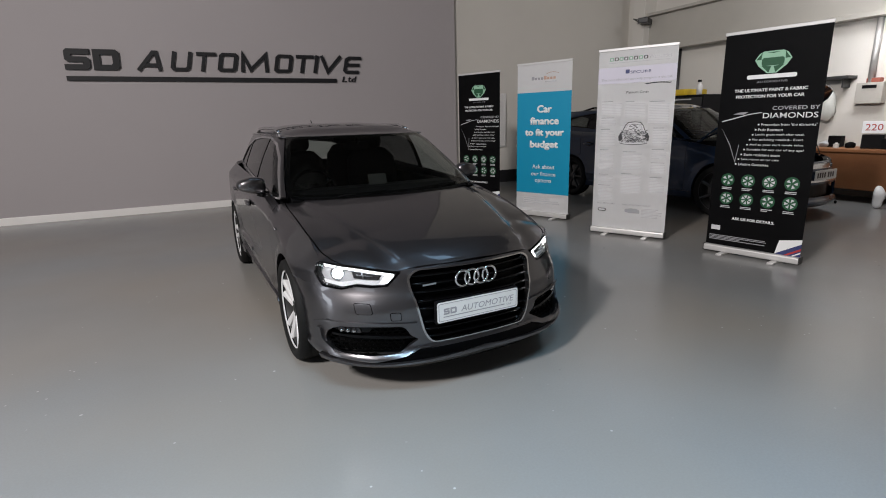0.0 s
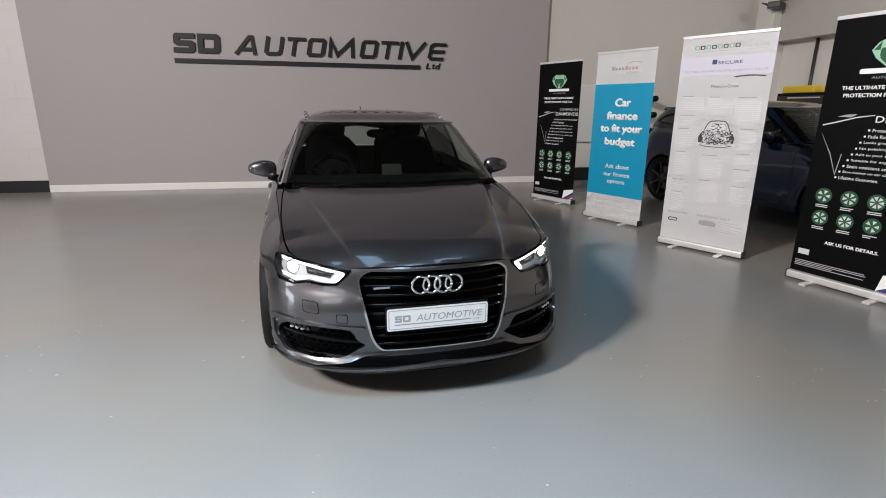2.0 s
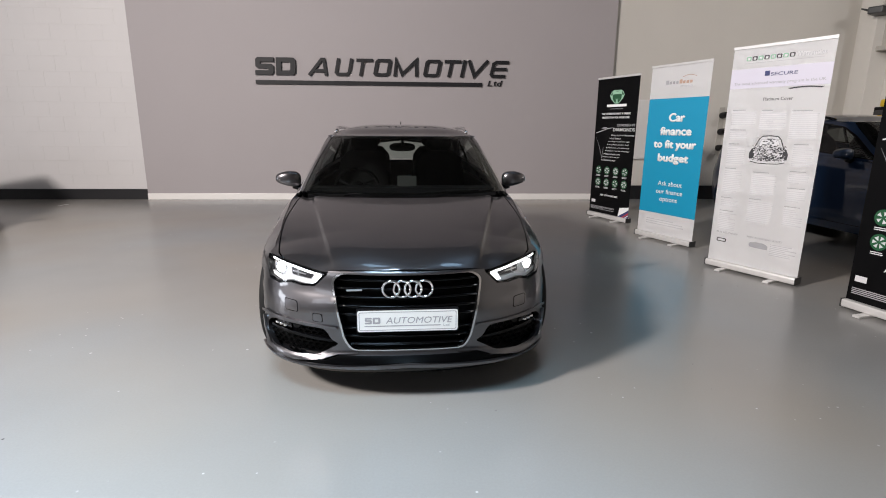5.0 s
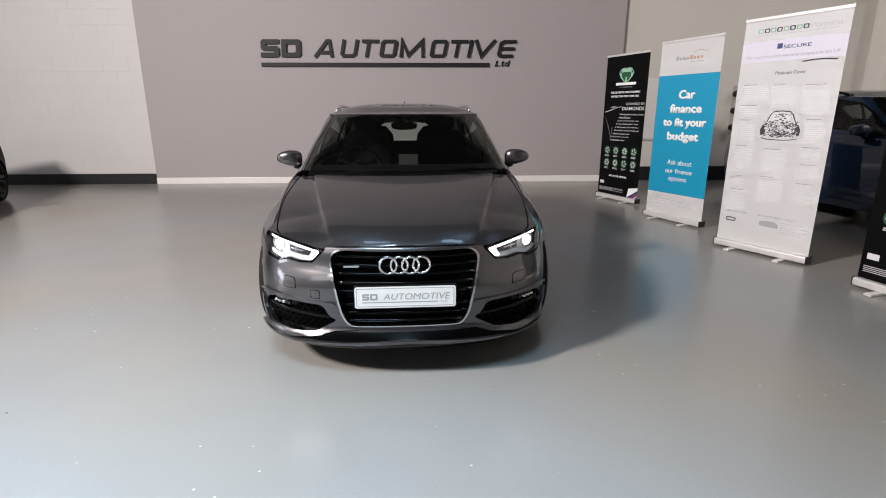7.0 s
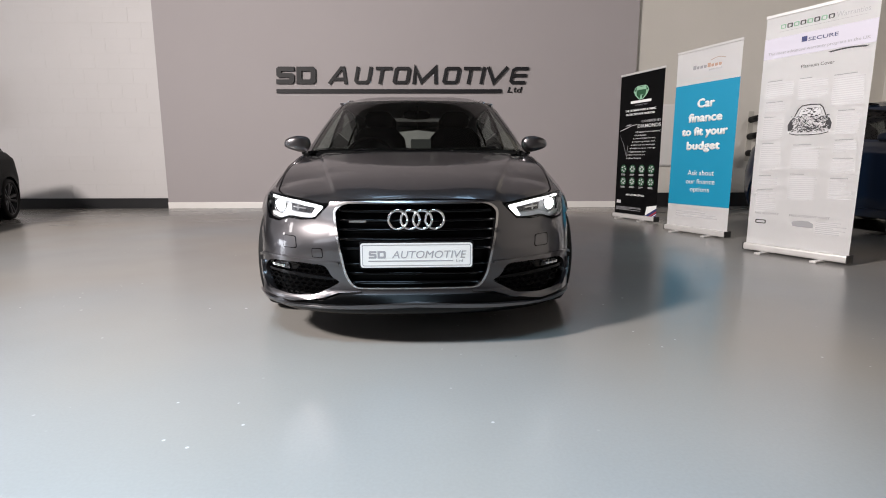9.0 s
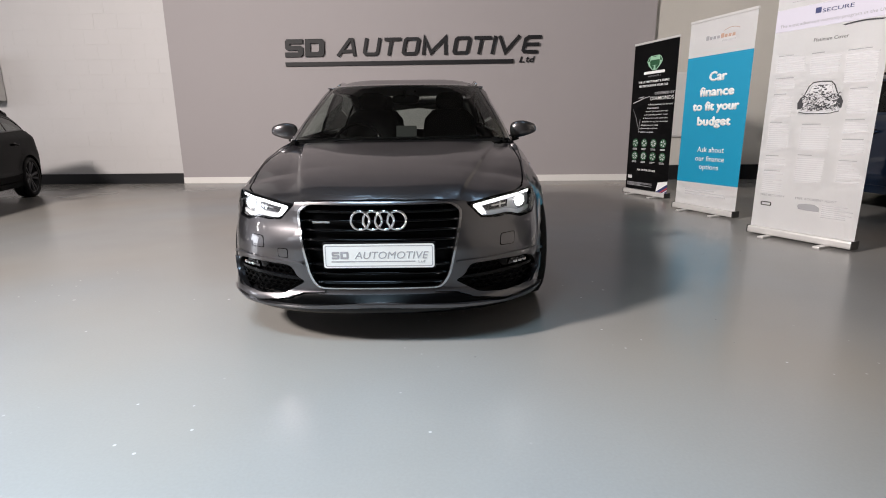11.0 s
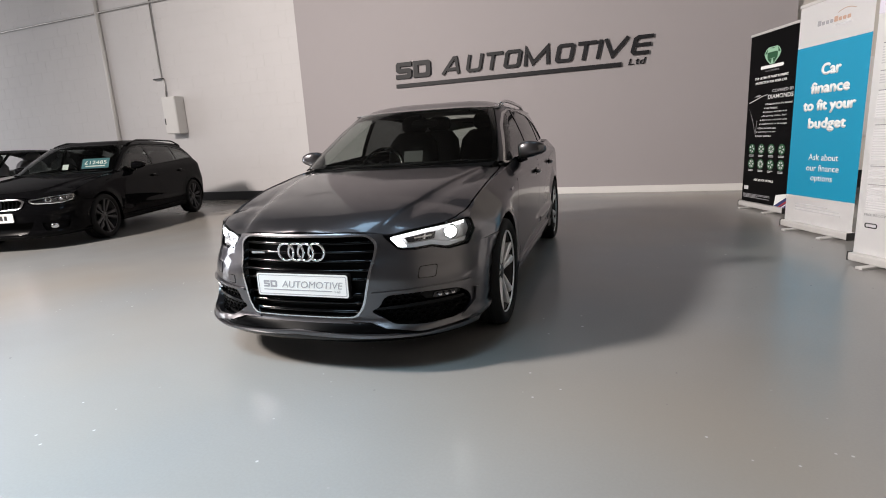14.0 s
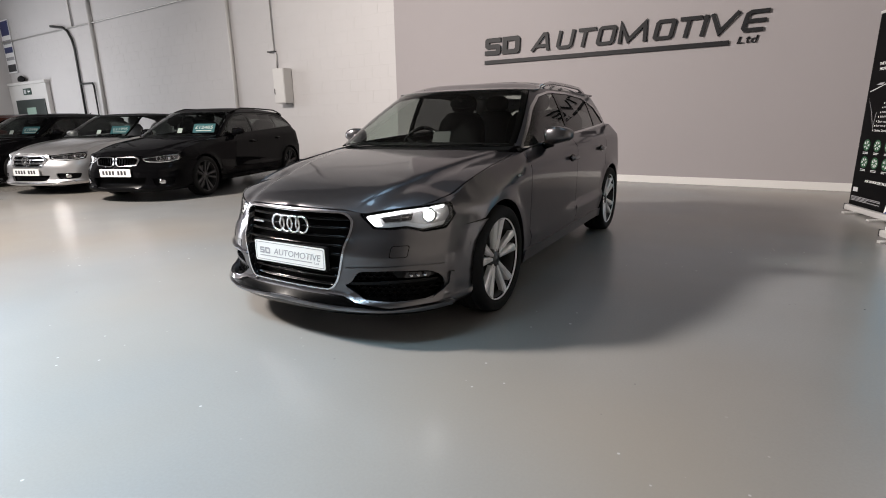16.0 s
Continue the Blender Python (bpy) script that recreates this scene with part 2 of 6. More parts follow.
def lettering(text, x0, x1, z0, z1, depth=0.0004, y=0.0, fat=0.0, cap_only=True, slant=0.0, bold=0.0):
    """Words in the built-in font, stretched into the box x0..x1, z0..z1, on the plane y, facing -y."""
    cu = bpy.data.curves.new("words", "FONT")
    cu.body, cu.extrude, cu.offset, cu.resolution_u, cu.shear = text, 0.0, fat, 3, slant
    tmp = new("words", cu)
    dg = bpy.context.evaluated_depsgraph_get()
    me = bpy.data.meshes.new_from_object(tmp.evaluated_get(dg))
    bpy.data.objects.remove(tmp)
    bpy.data.curves.remove(cu)
    bm = bmesh.new()
    bm.from_mesh(me)
    bpy.data.meshes.remove(me)
    xs, ys = [v.co.x for v in bm.verts], [v.co.y for v in bm.verts]
    lo, hi = min(xs), max(xs)
    b, t = (min(ys), max(ys)) if cap_only else (0.0, 0.73)
    for v in bm.verts:
        v.co = Vector((x0 + (v.co.x - lo) / (hi - lo) * (x1 - x0), y, z0 + (v.co.y - b) / (t - b) * (z1 - z0)))
    if bold:
        for i, (dx, dz) in enumerate(((bold, 0), (-bold, 0), (0, bold * 0.7), (0, -bold * 0.7))):
            twin = bmesh.ops.duplicate(bm, geom=bm.verts[:] + bm.edges[:] + bm.faces[:]) if i == 0 else bmesh.ops.duplicate(bm, geom=first)
            if i == 0:
                first = [g for g in bm.verts[:] + bm.edges[:] + bm.faces[:] if g not in set(twin["geom"])]
            for v in twin["geom"]:
                if isinstance(v, bmesh.types.BMVert):
                    v.co += Vector((dx, 0.00006 * (i + 1), dz))
    faces = bm.faces[:]
    r = bmesh.ops.extrude_face_region(bm, geom=faces)
    for v in [g for g in r["geom"] if isinstance(g, bmesh.types.BMVert)]:
        v.co.y -= depth
    bmesh.ops.recalc_face_normals(bm, faces=bm.faces[:])
    return bm


def plate(x0, x1, z0, z1, y, depth=0.0004, r=0.0):
    """A thin printed patch or bar, facing -y."""
    o = round_rect(x0, x1, z0, z1, r, 3) if r else [(x1, z1), (x0, z1), (x0, z0), (x1, z0)]
    return prism(o, depth, Matrix.Translation((0, y, 0)))


def disc(cx, cz, r, y, depth=0.0004, seg=24):
    return prism([(cx + r * math.cos(2 * math.pi * i / seg), cz + r * math.sin(2 * math.pi * i / seg)) for i in range(seg)], depth, Matrix.Translation((0, y, 0)))


# ---- the hall ----
X0, X1, Y0, Y1, H = -24.0, 10.3, -6.5, 10.3, 8.8


def structure(name, bm, mat, label, category):
    return tagged(mesh_object(name, bm, mat), label, category, kind="structure")


structure("floor", box(X0, X1, Y0, Y1, -0.2, 0.0), M_FLOOR, "blue-grey painted concrete floor, scuffed and faintly glossy", "floor")
structure("wall_back", box(X0, X1 + 0.3, Y1 + 0.02, Y1 + 0.3, 0, H), M_CREAM_WALL, "cream painted blockwork back wall", "wall")
structure("wall_display", box(-3.62, 5.42, 10.24, Y1 + 0.02, 0, H), M_GREY_WALL, "mid-grey painted display wall", "wall")
structure("wall_right", box(X1, X1 + 0.3, Y0, Y1 + 0.02, 0, H), M_CREAM_WALL, "pale painted workshop side wall", "wall")
structure("wall_front", box(X0, X1, Y0 - 0.3, Y0, 0, H), M_DARK_FRONT, "unseen wall closing the hall's front, dark to cut bounce light", "wall")
structure("wall_left", box(X0 - 0.3, X0, Y0 - 0.3, Y1 + 0.3, 0, H), M_WHITE_WALL, "white painted end wall", "wall")
structure("ceiling", box(X0 - 0.3, X1 + 0.3, Y0 - 0.3, Y1 + 0.3, H, H + 0.2), M_CEIL, "unseen grey profiled roof lining, coloured dark in place of shade", "ceiling")
structure("baseboard", box(-3.62, 5.42, 10.222, 10.24, 0, 0.12, 0.004), M_SKIRT, "white gloss skirting board", "skirting")
structure("trim", box(X0, -3.622, 10.252, 10.262, 0, 0.2), M_BLACK_BAND, "black painted band along the wall's foot", "skirting")


# ---- the wall sign ----
def stroke(pts, w):
    """The outline of a pen line of width w through pts, mitred at its bends."""
    P, a, b = [Vector(p) for p in pts], [], []
    for i, p in enumerate(P):
        u = (p - P[i - 1]).normalized() if i else (P[1] - p).normalized()
        v = (P[i + 1] - p).normalized() if i < len(P) - 1 else u
        n = Vector((-u.y - v.y, u.x + v.x)).normalized()
        k = w / 2 / max(0.4, n.dot(Vector((-u.y, u.x))))
        a.append(tuple(p + n * k))
        b.append(tuple(p - n * k))
    return a + b[::-1]


INITIAL_S = [(0, 0), (28, 0), (32, 4), (32, 16), (28, 19.5), (9, 19.5), (9, 23), (32, 23), (32, 31), (4, 31), (0.5, 27.5), (0.5, 15), (4, 11.5), (23, 11.5), (23, 8), (0, 8)]
INITIAL_D = [(0, 0), (30, 0), (34, 4.5), (34, 26.5), (30, 31), (0, 31)], [(9, 8), (23, 8), (25, 10), (25, 21), (23, 23), (9, 23)]


def wall_sign():
    """Raised black letters on stand-offs: two heavy square initials, a wide slanted word, a bar and a small word."""
    s = thing("wall_sign", pose(0, 10.235, 0), "raised black lettering and bar on the grey display wall", "sign")
    k, kz, z0, d = 0.01056, 0.010, 2.345, 0.035
    lean = 0.2

    def at(x0, pts, slant=lean):
        return [(-1.40 + k * (x0 + x + slant * z - 461.5), z0 + kz * z) for x, z in pts]

    part("letter", prism(at(462, INITIAL_S, 0.03), d), M_SIGN, s)
    part("letter", ring(at(498, INITIAL_D[0], 0.03), at(498, INITIAL_D[1], 0.03), d), M_SIGN, s)
    ROUND = [(4, 0), (25, 0), (29, 4), (29, 27), (25, 31), (4, 31), (0, 27), (0, 4)]
    HOLE = [(7, 5.5), (22, 5.5), (23, 6.5), (23, 24.5), (22, 25.5), (7, 25.5), (6, 24.5), (6, 6.5)]
    word = (("A", 552, (((3.5, 0), (24.5, 28.6), (28.5, 28.6), (33.5, 0)), ((10, 8.6), (31, 8.6)))),
            ("U", 599, (((3, 31), (3, 6), (6, 2.8), (23, 2.8), (26, 6), (26, 31)),)),
            ("T", 632, (((2, 28.2), (31, 28.2)), ((14, 26), (14, 0)))),
            ("O", 668, None),
            ("M", 704, (((3, 0), (4, 29), (16, 4), (40, 29), (42, 0)),)),
            ("O", 757, None),
            ("T", 789, (((2, 28.2), (32, 28.2)), ((15, 26), (15, 0)))),
            ("I", 822, (((5, 31), (5, 0)),)),
            ("V", 837, (((1.5, 31), (13, 3), (36, 31)),)),
            ("E", 877, (((30, 28.2), (8, 28.2), (3.5, 25), (3, 6), (6, 2.8), (29, 2.8)), ((5, 15.6), (29, 15.6)))))
    for ch, x0, lines in word:
        if lines is None:
            part("letter", ring(at(x0, ROUND), at(x0, HOLE), d), M_SIGN, s)
            continue
        bm = bmesh.new()
        for i, ln in enumerate(lines):
            own = 0.06 if ch in "AVM" else lean
            prism(stroke(at(x0, ln, own), 0.056), d - 0.0015 * i, None, bm)
        part("letter", bm, M_SIGN, s)
    part("bar", box(-1.40, 2.86, -0.03, 0, 2.178, 2.25, 0.003), M_SIGN, s)
    for ch, c0, c1, h in (("L", 875, 884, 0.1), ("t", 886.5, 892, 0.095), ("d", 892.5, 902, 0.105)):
        part("letter", lettering(ch, -1.40 + k * (c0 - 461.5), -1.40 + k * (c1 - 461.5), 2.19, 2.19 + h, 0.02, 0.0, 0.01, True, 0.2), M_SIGN, s)
    return s


wall_sign()

# ---- roller banners ----
BW, BT, BB = 0.44, 2.17, 0.075


def zz(v):
    return BT - (BT - BB) * v


def banner(name, left, right, sheet_mat, label, lean=0.0):
    """A roller banner: cassette with two swivel feet, sheet, top rail and rear pole."""
    (ax, ay), (bx, by) = left, right
    turn = math.degrees(math.atan2(by - ay, bx - ax))
    t = thing("roller_banner", pose((ax + bx) / 2, (ay + by) / 2, 0, 0, 0, turn), label, "banner", "roller banners")
    w = BW + 0.005
    part("cassette", box(-w, w, -0.045, 0.055, 0.02, 0.085, 0.016), M_ALU, t, "brushed aluminium cassette")
    for side in (-1, 1):
        part("end_cap", box(side * w - 0.004, side * w + 0.004, -0.047, 0.057, 0.018, 0.088, 0.003), M_DARK_STEEL, t)
        part("foot", box(side * 0.24 - 0.028, side * 0.24 + 0.028, -0.15, 0.16, 0.0, 0.02, 0.006), M_ALU, t)
    sheet = bmesh.new()
    n = 10
    cols = []
    for i in range(n + 1):
        x = -BW + 2 * BW * i / n
        col = []
        for j in range(9):
            z = 0.07 + (BT - 0.07) * j / 8
            col.append(sheet.verts.new((x, 0.0, z)))
        cols.append(col)
    for c0, c1 in zip(cols, cols[1:]):
        for j in range(8):
            sheet.faces.new((c0[j], c1[j], c1[j + 1], c0[j + 1]))
    bmesh.ops.solidify(sheet, geom=sheet.faces[:], thickness=-0.0006)
    part("sheet", sheet, sheet_mat, t)
    part("top_rail", box(-w, w, -0.008, 0.012, BT - 0.012, BT + 0.018, 0.004), M_ALU, t, "aluminium top rail")
    part("pole", rod((0, 0.03, 0.05), (0, 0.012, BT - 0.005), 0.009), M_ALU, t)
    return t


def print_on(t):
    """Helpers that lay print on a banner's sheet."""
    y = -0.0022

    def words(text, cx, v, height, width, mat, fat=0.0, slant=0.0, bold=0.0):
        part("print", lettering(text, cx - width / 2, cx + width / 2, zz(v) - height / 2, zz(v) + height / 2, 0.0003, y, fat, True, slant, bold), mat, t)["kind"] = "stuff"

    def patch(x0, x1, v0, v1, mat, lift=0.0, r=0.0):
        part("print", plate(x0, x1, zz(v1), zz(v0), y + 0.0012 - lift, 0.0003, r), mat, t)

    return words, patch


def text_lines(t, x0, x1, v0, v1, count, mat, rng, gap=0.5):
    """Small print too fine to read: bars of uneven length, in one mesh."""
    bm = bmesh.new()
    step = (v1 - v0) / count
    for i in range(count):
        v = v0 + i * step
        e = x1 - (x1 - x0) * (rng.random() * 0.5 if rng.random() < 0.25 else rng.random() * 0.06)
        za, zb = zz(v + step * gap), zz(v)
        vs = [bm.verts.new((x, -0.0024, z)) for x, z in ((x0, za), (e, za), (e, zb), (x0, zb))]
        bm.faces.new(vs)
    tagged(part("small_print", bm, mat, t), kind="stuff")


def finance_banner():
    t = banner("roller_banner", (4.575, 6.68), (4.905, 5.835), M_BANNER_WHITE, "white and blue roller banner offering car finance")
    words, patch = print_on(t)
    patch(-BW, BW, 0.185, 0.868, M_BANNER_BLUE)
    for text, v, w, h in (("Car", 0.295, 0.23, 0.098), ("finance", 0.373, 0.46, 0.098), ("to fit your", 0.456, 0.63, 0.122), ("budget", 0.536, 0.455, 0.122)):
        words(text, 0.02, v, h, w, M_INK_WHITE, 0.006, 0.0, 0.008)
    for text, v, w, h in (("Ask about", 0.682, 0.375, 0.060), ("our finance", 0.731, 0.41, 0.060), ("options", 0.781, 0.275, 0.074)):
        words(text, 0.02, v, h, w, M_INK_WHITE, 0.004)
    # the lender's mark, as plain shapes
    for k in range(8):
        patch(-0.2 + 0.05 * k, -0.2 + 0.05 * k + (0.038 if k % 4 else 0.044), 0.084 if k % 4 == 0 else 0.091, 0.106, M_INK_GREY if k < 4 else M_INK_ORANGE, r=0.006)
    patch(0.02, 0.2, 0.116, 0.124, M_INK_PALE)
    arc = [(0.04 + 0.2 * i / 10, zz(0.07) + 0.022 * math.sin(math.pi * i / 10)) for i in range(11)]
    part("print", prism(arc + [(x, z - 0.006) for x, z in arc[::-1]], 0.0003, Matrix.Translation((0, -0.002, 0))), M_INK_ORANGE, t)
    text_lines(t, -0.3, 0.3, 0.905, 0.945, 3, M_INK_PALE, random.Random(3))
    return t


def inside2(p, poly):
    hit = False
    for (xa, za), (xb, zb) in zip(poly, poly[1:] + poly[:1]):
        if (za > p[1]) != (zb > p[1]) and p[0] < (xb - xa) * (p[1] - za) / (zb - za) + xa:
            hit = not hit
    return hit


def warranty_banner():
    t = banner("roller_banner", (4.66, 5.085), (5.06, 4.295), M_BANNER_WHITE, "white roller banner with a warranty policy and engine drawing")
    words, patch = print_on(t)
    rng = random.Random(8)
    # the insurer's mark, as plain shapes
    for i in range(8):
        x = -0.31 + 0.055 * i
        part("print", ring(round_rect(x, x + 0.047, zz(0.058), zz(0.04), 0.008, 2), round_rect(x + 0.011, x + 0.036, zz(0.055), zz(0.044), 0.004, 2), 0.0003, Matrix.Translation((0, -0.002, 0))), M_INK_BLACK if i % 2 else M_INK_LIME, t)
    words("Warranties", 0.255, 0.049, 0.042, 0.24, M_INK_PALE)
    patch(-0.32, 0.36, 0.068, 0.0695, M_INK_PALE)
    patch(-BW, BW, 0.092, 0.178, M_INK_LILAC)
    patch(-0.12, -0.075, 0.107, 0.128, M_INK_NAVY, 0.0006)
    words("SECURE", 0.05, 0.122, 0.03, 0.23, M_INK_NAVY, 0.005)
    words("The most advanced warranty program in the UK", 0.0, 0.158, 0.032, 0.8, M_INK_GREY)
    swoosh = [(0.1 + 0.3 * i / 12, zz(0.186) + 0.012 * math.sin(math.pi * i / 12)) for i in range(13)]
    part("print", prism(swoosh + [(x, z - 0.012) for x, z in swoosh[-2:0:-1]], 0.0003, Matrix.Translation((0, -0.002, 0))), M_INK_BLACK, t)
    words("Platinum Cover", 0.03, 0.228, 0.028, 0.26, M_INK_BLACK)
    for col, (x0, x1) in enumerate(((-0.38, -0.14), (-0.1, 0.13), (0.17, 0.4))):
        v = 0.272 + 0.004 * col
        while v < 0.79:
            if col == 1 and 0.36 < v < 0.54:
                v = 0.55
            elif col != 1 and 0.36 < v < 0.5:
                x0, x1 = (x0, min(x1, -0.2)) if col == 0 else (max(x0, 0.23), x1)
            n = rng.randint(4, 13)
            patch(x0, x0 + 0.1 + 0.08 * rng.random(), v, v + 0.003, M_INK_GREY)
            text_lines(t, x0, x1, v + 0.013, v + 0.013 + 0.0085 * n, n, M_INK_FAINT, rng)
            v += 0.03 + 0.0085 * n
    # engraving of a stripped car, front on: open windscreen, dark wings, engine and bumper
    cx, cz, y = 0.015, zz(0.515), Matrix.Translation((0, -0.0026, 0))

    def ink(name, pts, mat, lift):
        part(name, prism([(cx + x, cz + z) for x, z in pts], 0.0002, Matrix.Translation((0, -0.0014 - lift, 0))), mat, t)

    body = [(-0.15, 0.022), (-0.172, 0.05), (-0.175, 0.10), (-0.155, 0.14), (-0.118, 0.168), (0.118, 0.168), (0.155, 0.14), (0.175, 0.10), (0.172, 0.05), (0.15, 0.022)]
    ink("print", body, M_INK_PALE, 0.0)
    ink("print", [(-0.1, 0.175), (-0.075, 0.25), (0.075, 0.25), (0.1, 0.175)], M_INK_FAINT, 0.0)
    for sd in (-1, 1):
        ink("print", [(sd * x, z) for x, z in ((0.172, 0.05), (0.178, 0.10), (0.158, 0.142), (0.122, 0.166), (0.132, 0.12), (0.128, 0.075), (0.145, 0.05))], M_INK_BLACK, 0.0003)
        ink("print", [(sd * x, z) for x, z in ((0.085, 0.098), (0.132, 0.108), (0.124, 0.082), (0.09, 0.078))], M_INK_FAINT, 0.0006)
        ink("print", [(sd * x, z) for x, z in stroke([(0.128, 0.165), (0.098, 0.235), (0.07, 0.262), (0.0, 0.268)], 0.009)], M_INK_BLACK, 0.0004)
        ink("print", [(sd * x, z) for x, z in stroke([(0.10, 0.168), (0.076, 0.232), (0.0, 0.246)], 0.004)], M_INK_GREY, 0.0005)
        ink("print", [(sd * x, z) for x, z in stroke([(0.16, 0.026), (0.10, 0.012), (0.0, 0.008)], 0.007)], M_INK_BLACK, 0.0004)
    ink("print", [(-0.02, 0.238), (0.02, 0.238), (0.014, 0.226), (-0.014, 0.226)], M_INK_BLACK, 0.0006)
    ink("print", [(-0.055, 0.05), (0.055, 0.05), (0.06, 0.078), (-0.06, 0.078)], M_INK_BLACK, 0.0003)
    dark, mid = bmesh.new(), bmesh.new()
    for bm, count, size, tone in ((dark, 520, 1.3, 0), (mid, 260, 1.0, 1)):
        for i in range(count):
            x, z = rng.uniform(-0.165, 0.165), rng.uniform(0.03, 0.17) if rng.random() < 0.86 else rng.uniform(0.17, 0.235)
            w, h = rng.uniform(0.004, 0.02) * size, rng.uniform(0.002, 0.008) * size
            if abs(x) + w < 0.16 * (1 if z < 0.17 else 0.58):
                prism([(cx + x + w, cz + z + h), (cx + x + 0.2 * w, cz + z + h), (cx + x, cz + z), (cx + x + 0.8 * w, cz + z)], 0.0002, Matrix.Translation((0, -0.0023 - 0.0003 * tone, 0)), bm)
    part("print", dark, M_INK_BLACK, t)["kind"] = "stuff"
    part("print", mid, M_INK_FAINT, t)["kind"] = "stuff"
    y = Matrix.Translation((0, -0.0022, 0))
    words("FREE RECOVERY", -0.27, 0.853, 0.018, 0.22, M_INK_GREY)
    words("FREE ACCIDENT ASSIST", 0.1, 0.853, 0.018, 0.33, M_INK_GREY)
    part("print", ring(round_rect(-0.37, -0.27, zz(0.9), zz(0.882), 0.012, 2), round_rect(-0.36, -0.28, zz(0.896), zz(0.886), 0.006, 2), 0.0003, y), M_INK_BLACK, t)
    van = [(0.02, 0.9), (-0.03, 0.897), (-0.04, 0.885), (-0.03, 0.878), (0.03, 0.873), (0.1, 0.873), (0.14, 0.883), (0.14, 0.9)]
    part("print", prism([(x, zz(v)) for x, v in van], 0.0003, y), M_INK_GREY, t)
    text_lines(t, 0.16, 0.4, 0.87, 0.925, 7, M_INK_PALE, rng)
    return t


def protection_banner(left, right, label):
    t = banner("roller_banner", left, right, M_BANNER_BLACK, label)
    words, patch = print_on(t)
    y = Matrix.Translation((0, -0.0022, 0))
    # gem-shaped mark with a car's front
    gem = [(-0.155, 0.125), (-0.12, 0.1), (-0.08, 0.09), (0.08, 0.09), (0.12, 0.1), (0.155, 0.125), (0.12, 0.152), (0.04, 0.184), (-0.04, 0.184), (-0.12, 0.152)]
    part("print", prism([(x, zz(v)) for x, v in gem], 0.0003, y), M_INK_LIME, t)
    facets = bmesh.new()
    for tri in (((-0.15, 0.125), (-0.1, 0.095), (-0.105, 0.125)), ((0.1, 0.095), (0.15, 0.125), (0.105, 0.125)), ((-0.1, 0.15), (-0.03, 0.182), (-0.01, 0.155)), ((0.1, 0.15), (0.03, 0.182), (0.01, 0.155)), ((-0.06, 0.095), (0.0, 0.1), (0.06, 0.095))):
        prism([(x * 0.96, zz(v)) for x, v in tri], 0.0003, Matrix.Translation((0, -0.0026, 0)), facets)
    part("print", facets, M_INK_GREEN, t)["kind"] = "stuff"
    part("print", plate(-0.095, 0.095, zz(0.152), zz(0.118), -0.0029, 0.0003, 0.02), M_INK_GREEN, t)
    # the maker's name, as a plain bar
    patch(-0.21, 0.21, 0.188, 0.206, M_INK_WHITE, r=0.012)
    words("AUTOMOTIVE", 0.01, 0.22, 0.018, 0.26, M_INK_GREY)
    words("THE ULTIMATE PAINT & FABRIC", 0.0, 0.255, 0.028, 0.62, M_INK_WHITE, 0.004, 0.0, 0.0018)
    words("PROTECTION FOR YOUR CAR", 0.0, 0.282, 0.028, 0.58, M_INK_WHITE, 0.004, 0.0, 0.0018)
    words("COVERED BY", 0.235, 0.336, 0.034, 0.38, M_INK_PALE)
    words("DIAMONDS", 0.195, 0.368, 0.05, 0.45, M_INK_WHITE, 0.008)
    # a car's bonnet sketched behind the words
    edge = [(-0.4, 0.39), (-0.3, 0.378), (-0.16, 0.36), (-0.04, 0.352), (-0.04, 0.355), (-0.16, 0.364), (-0.3, 0.383), (-0.4, 0.395)]
    part("print", prism([(x, zz(v)) for x, v in edge], 0.0003, y), M_INK_PALE, t)
    blade = [(-0.3, 0.36), (-0.24, 0.352), (-0.16, 0.35), (-0.2, 0.362)]
    part("print", prism([(x, zz(v)) for x, v in blade], 0.0003, y), M_INK_GREY, t)
    sweep = [(-0.4, 0.42), (-0.3, 0.5), (-0.24, 0.575), (-0.22, 0.5), (-0.214, 0.5), (-0.236, 0.585), (-0.305, 0.503)]
    part("print", prism([(x, zz(v)) for x, v in sweep], 0.0003, y), M_INK_GREY, t)
    lines = ("Protection from 'the elements'", "Fade Resistant", "Looks great wash after wash", "No polishing needed... Ever!", "Add to your car's resale value", "Suitable for any car of any age!", "Stain resistant seats", "Save money on car care", "Lifetime Guarantee")
    for i, text in enumerate(lines):
        v = 0.408 + 0.0228 * i
        x = -0.045 - 0.021 * i
        w = 0.0152 * len(text)
        part("print", plate(x - 0.02, x - 0.006, zz(v) - 0.007, zz(v) + 0.007, -0.0022), M_INK_WHITE, t)
        words(text, x + 0.01 + w / 2, v, 0.025, w, M_INK_WHITE, 0.006)
    rng = random.Random(5)
    for r in range(2):
        for c in range(4):
            cx, cv = -0.285 + 0.192 * c + 0.004 * r, 0.668 + 0.09 * r
            part("badge", disc(cx, zz(cv), 0.064, -0.0018), M_INK_GREEN, t)
            sym = bmesh.new()
            for q in range(5 + (c + r) % 3):
                a = 2 * math.pi * q / (5 + (c + r) % 3)
                prism([(cx + 0.012 * math.cos(a), zz(cv) + 0.012 * math.sin(a)), (cx + 0.048 * math.cos(a - 0.32), zz(cv) + 0.048 * math.sin(a - 0.32)), (cx + 0.05 * math.cos(a + 0.32), zz(cv) + 0.046 * math.sin(a + 0.32))], 0.0003, Matrix.Translation((0, -0.0026, 0)), sym)
            part("badge", sym, M_INK_PALE, t)["kind"] = "stuff"
            text_lines(t, cx - 0.05, cx + 0.05, cv + 0.036, cv + 0.05, 2, M_INK_PALE, rng)
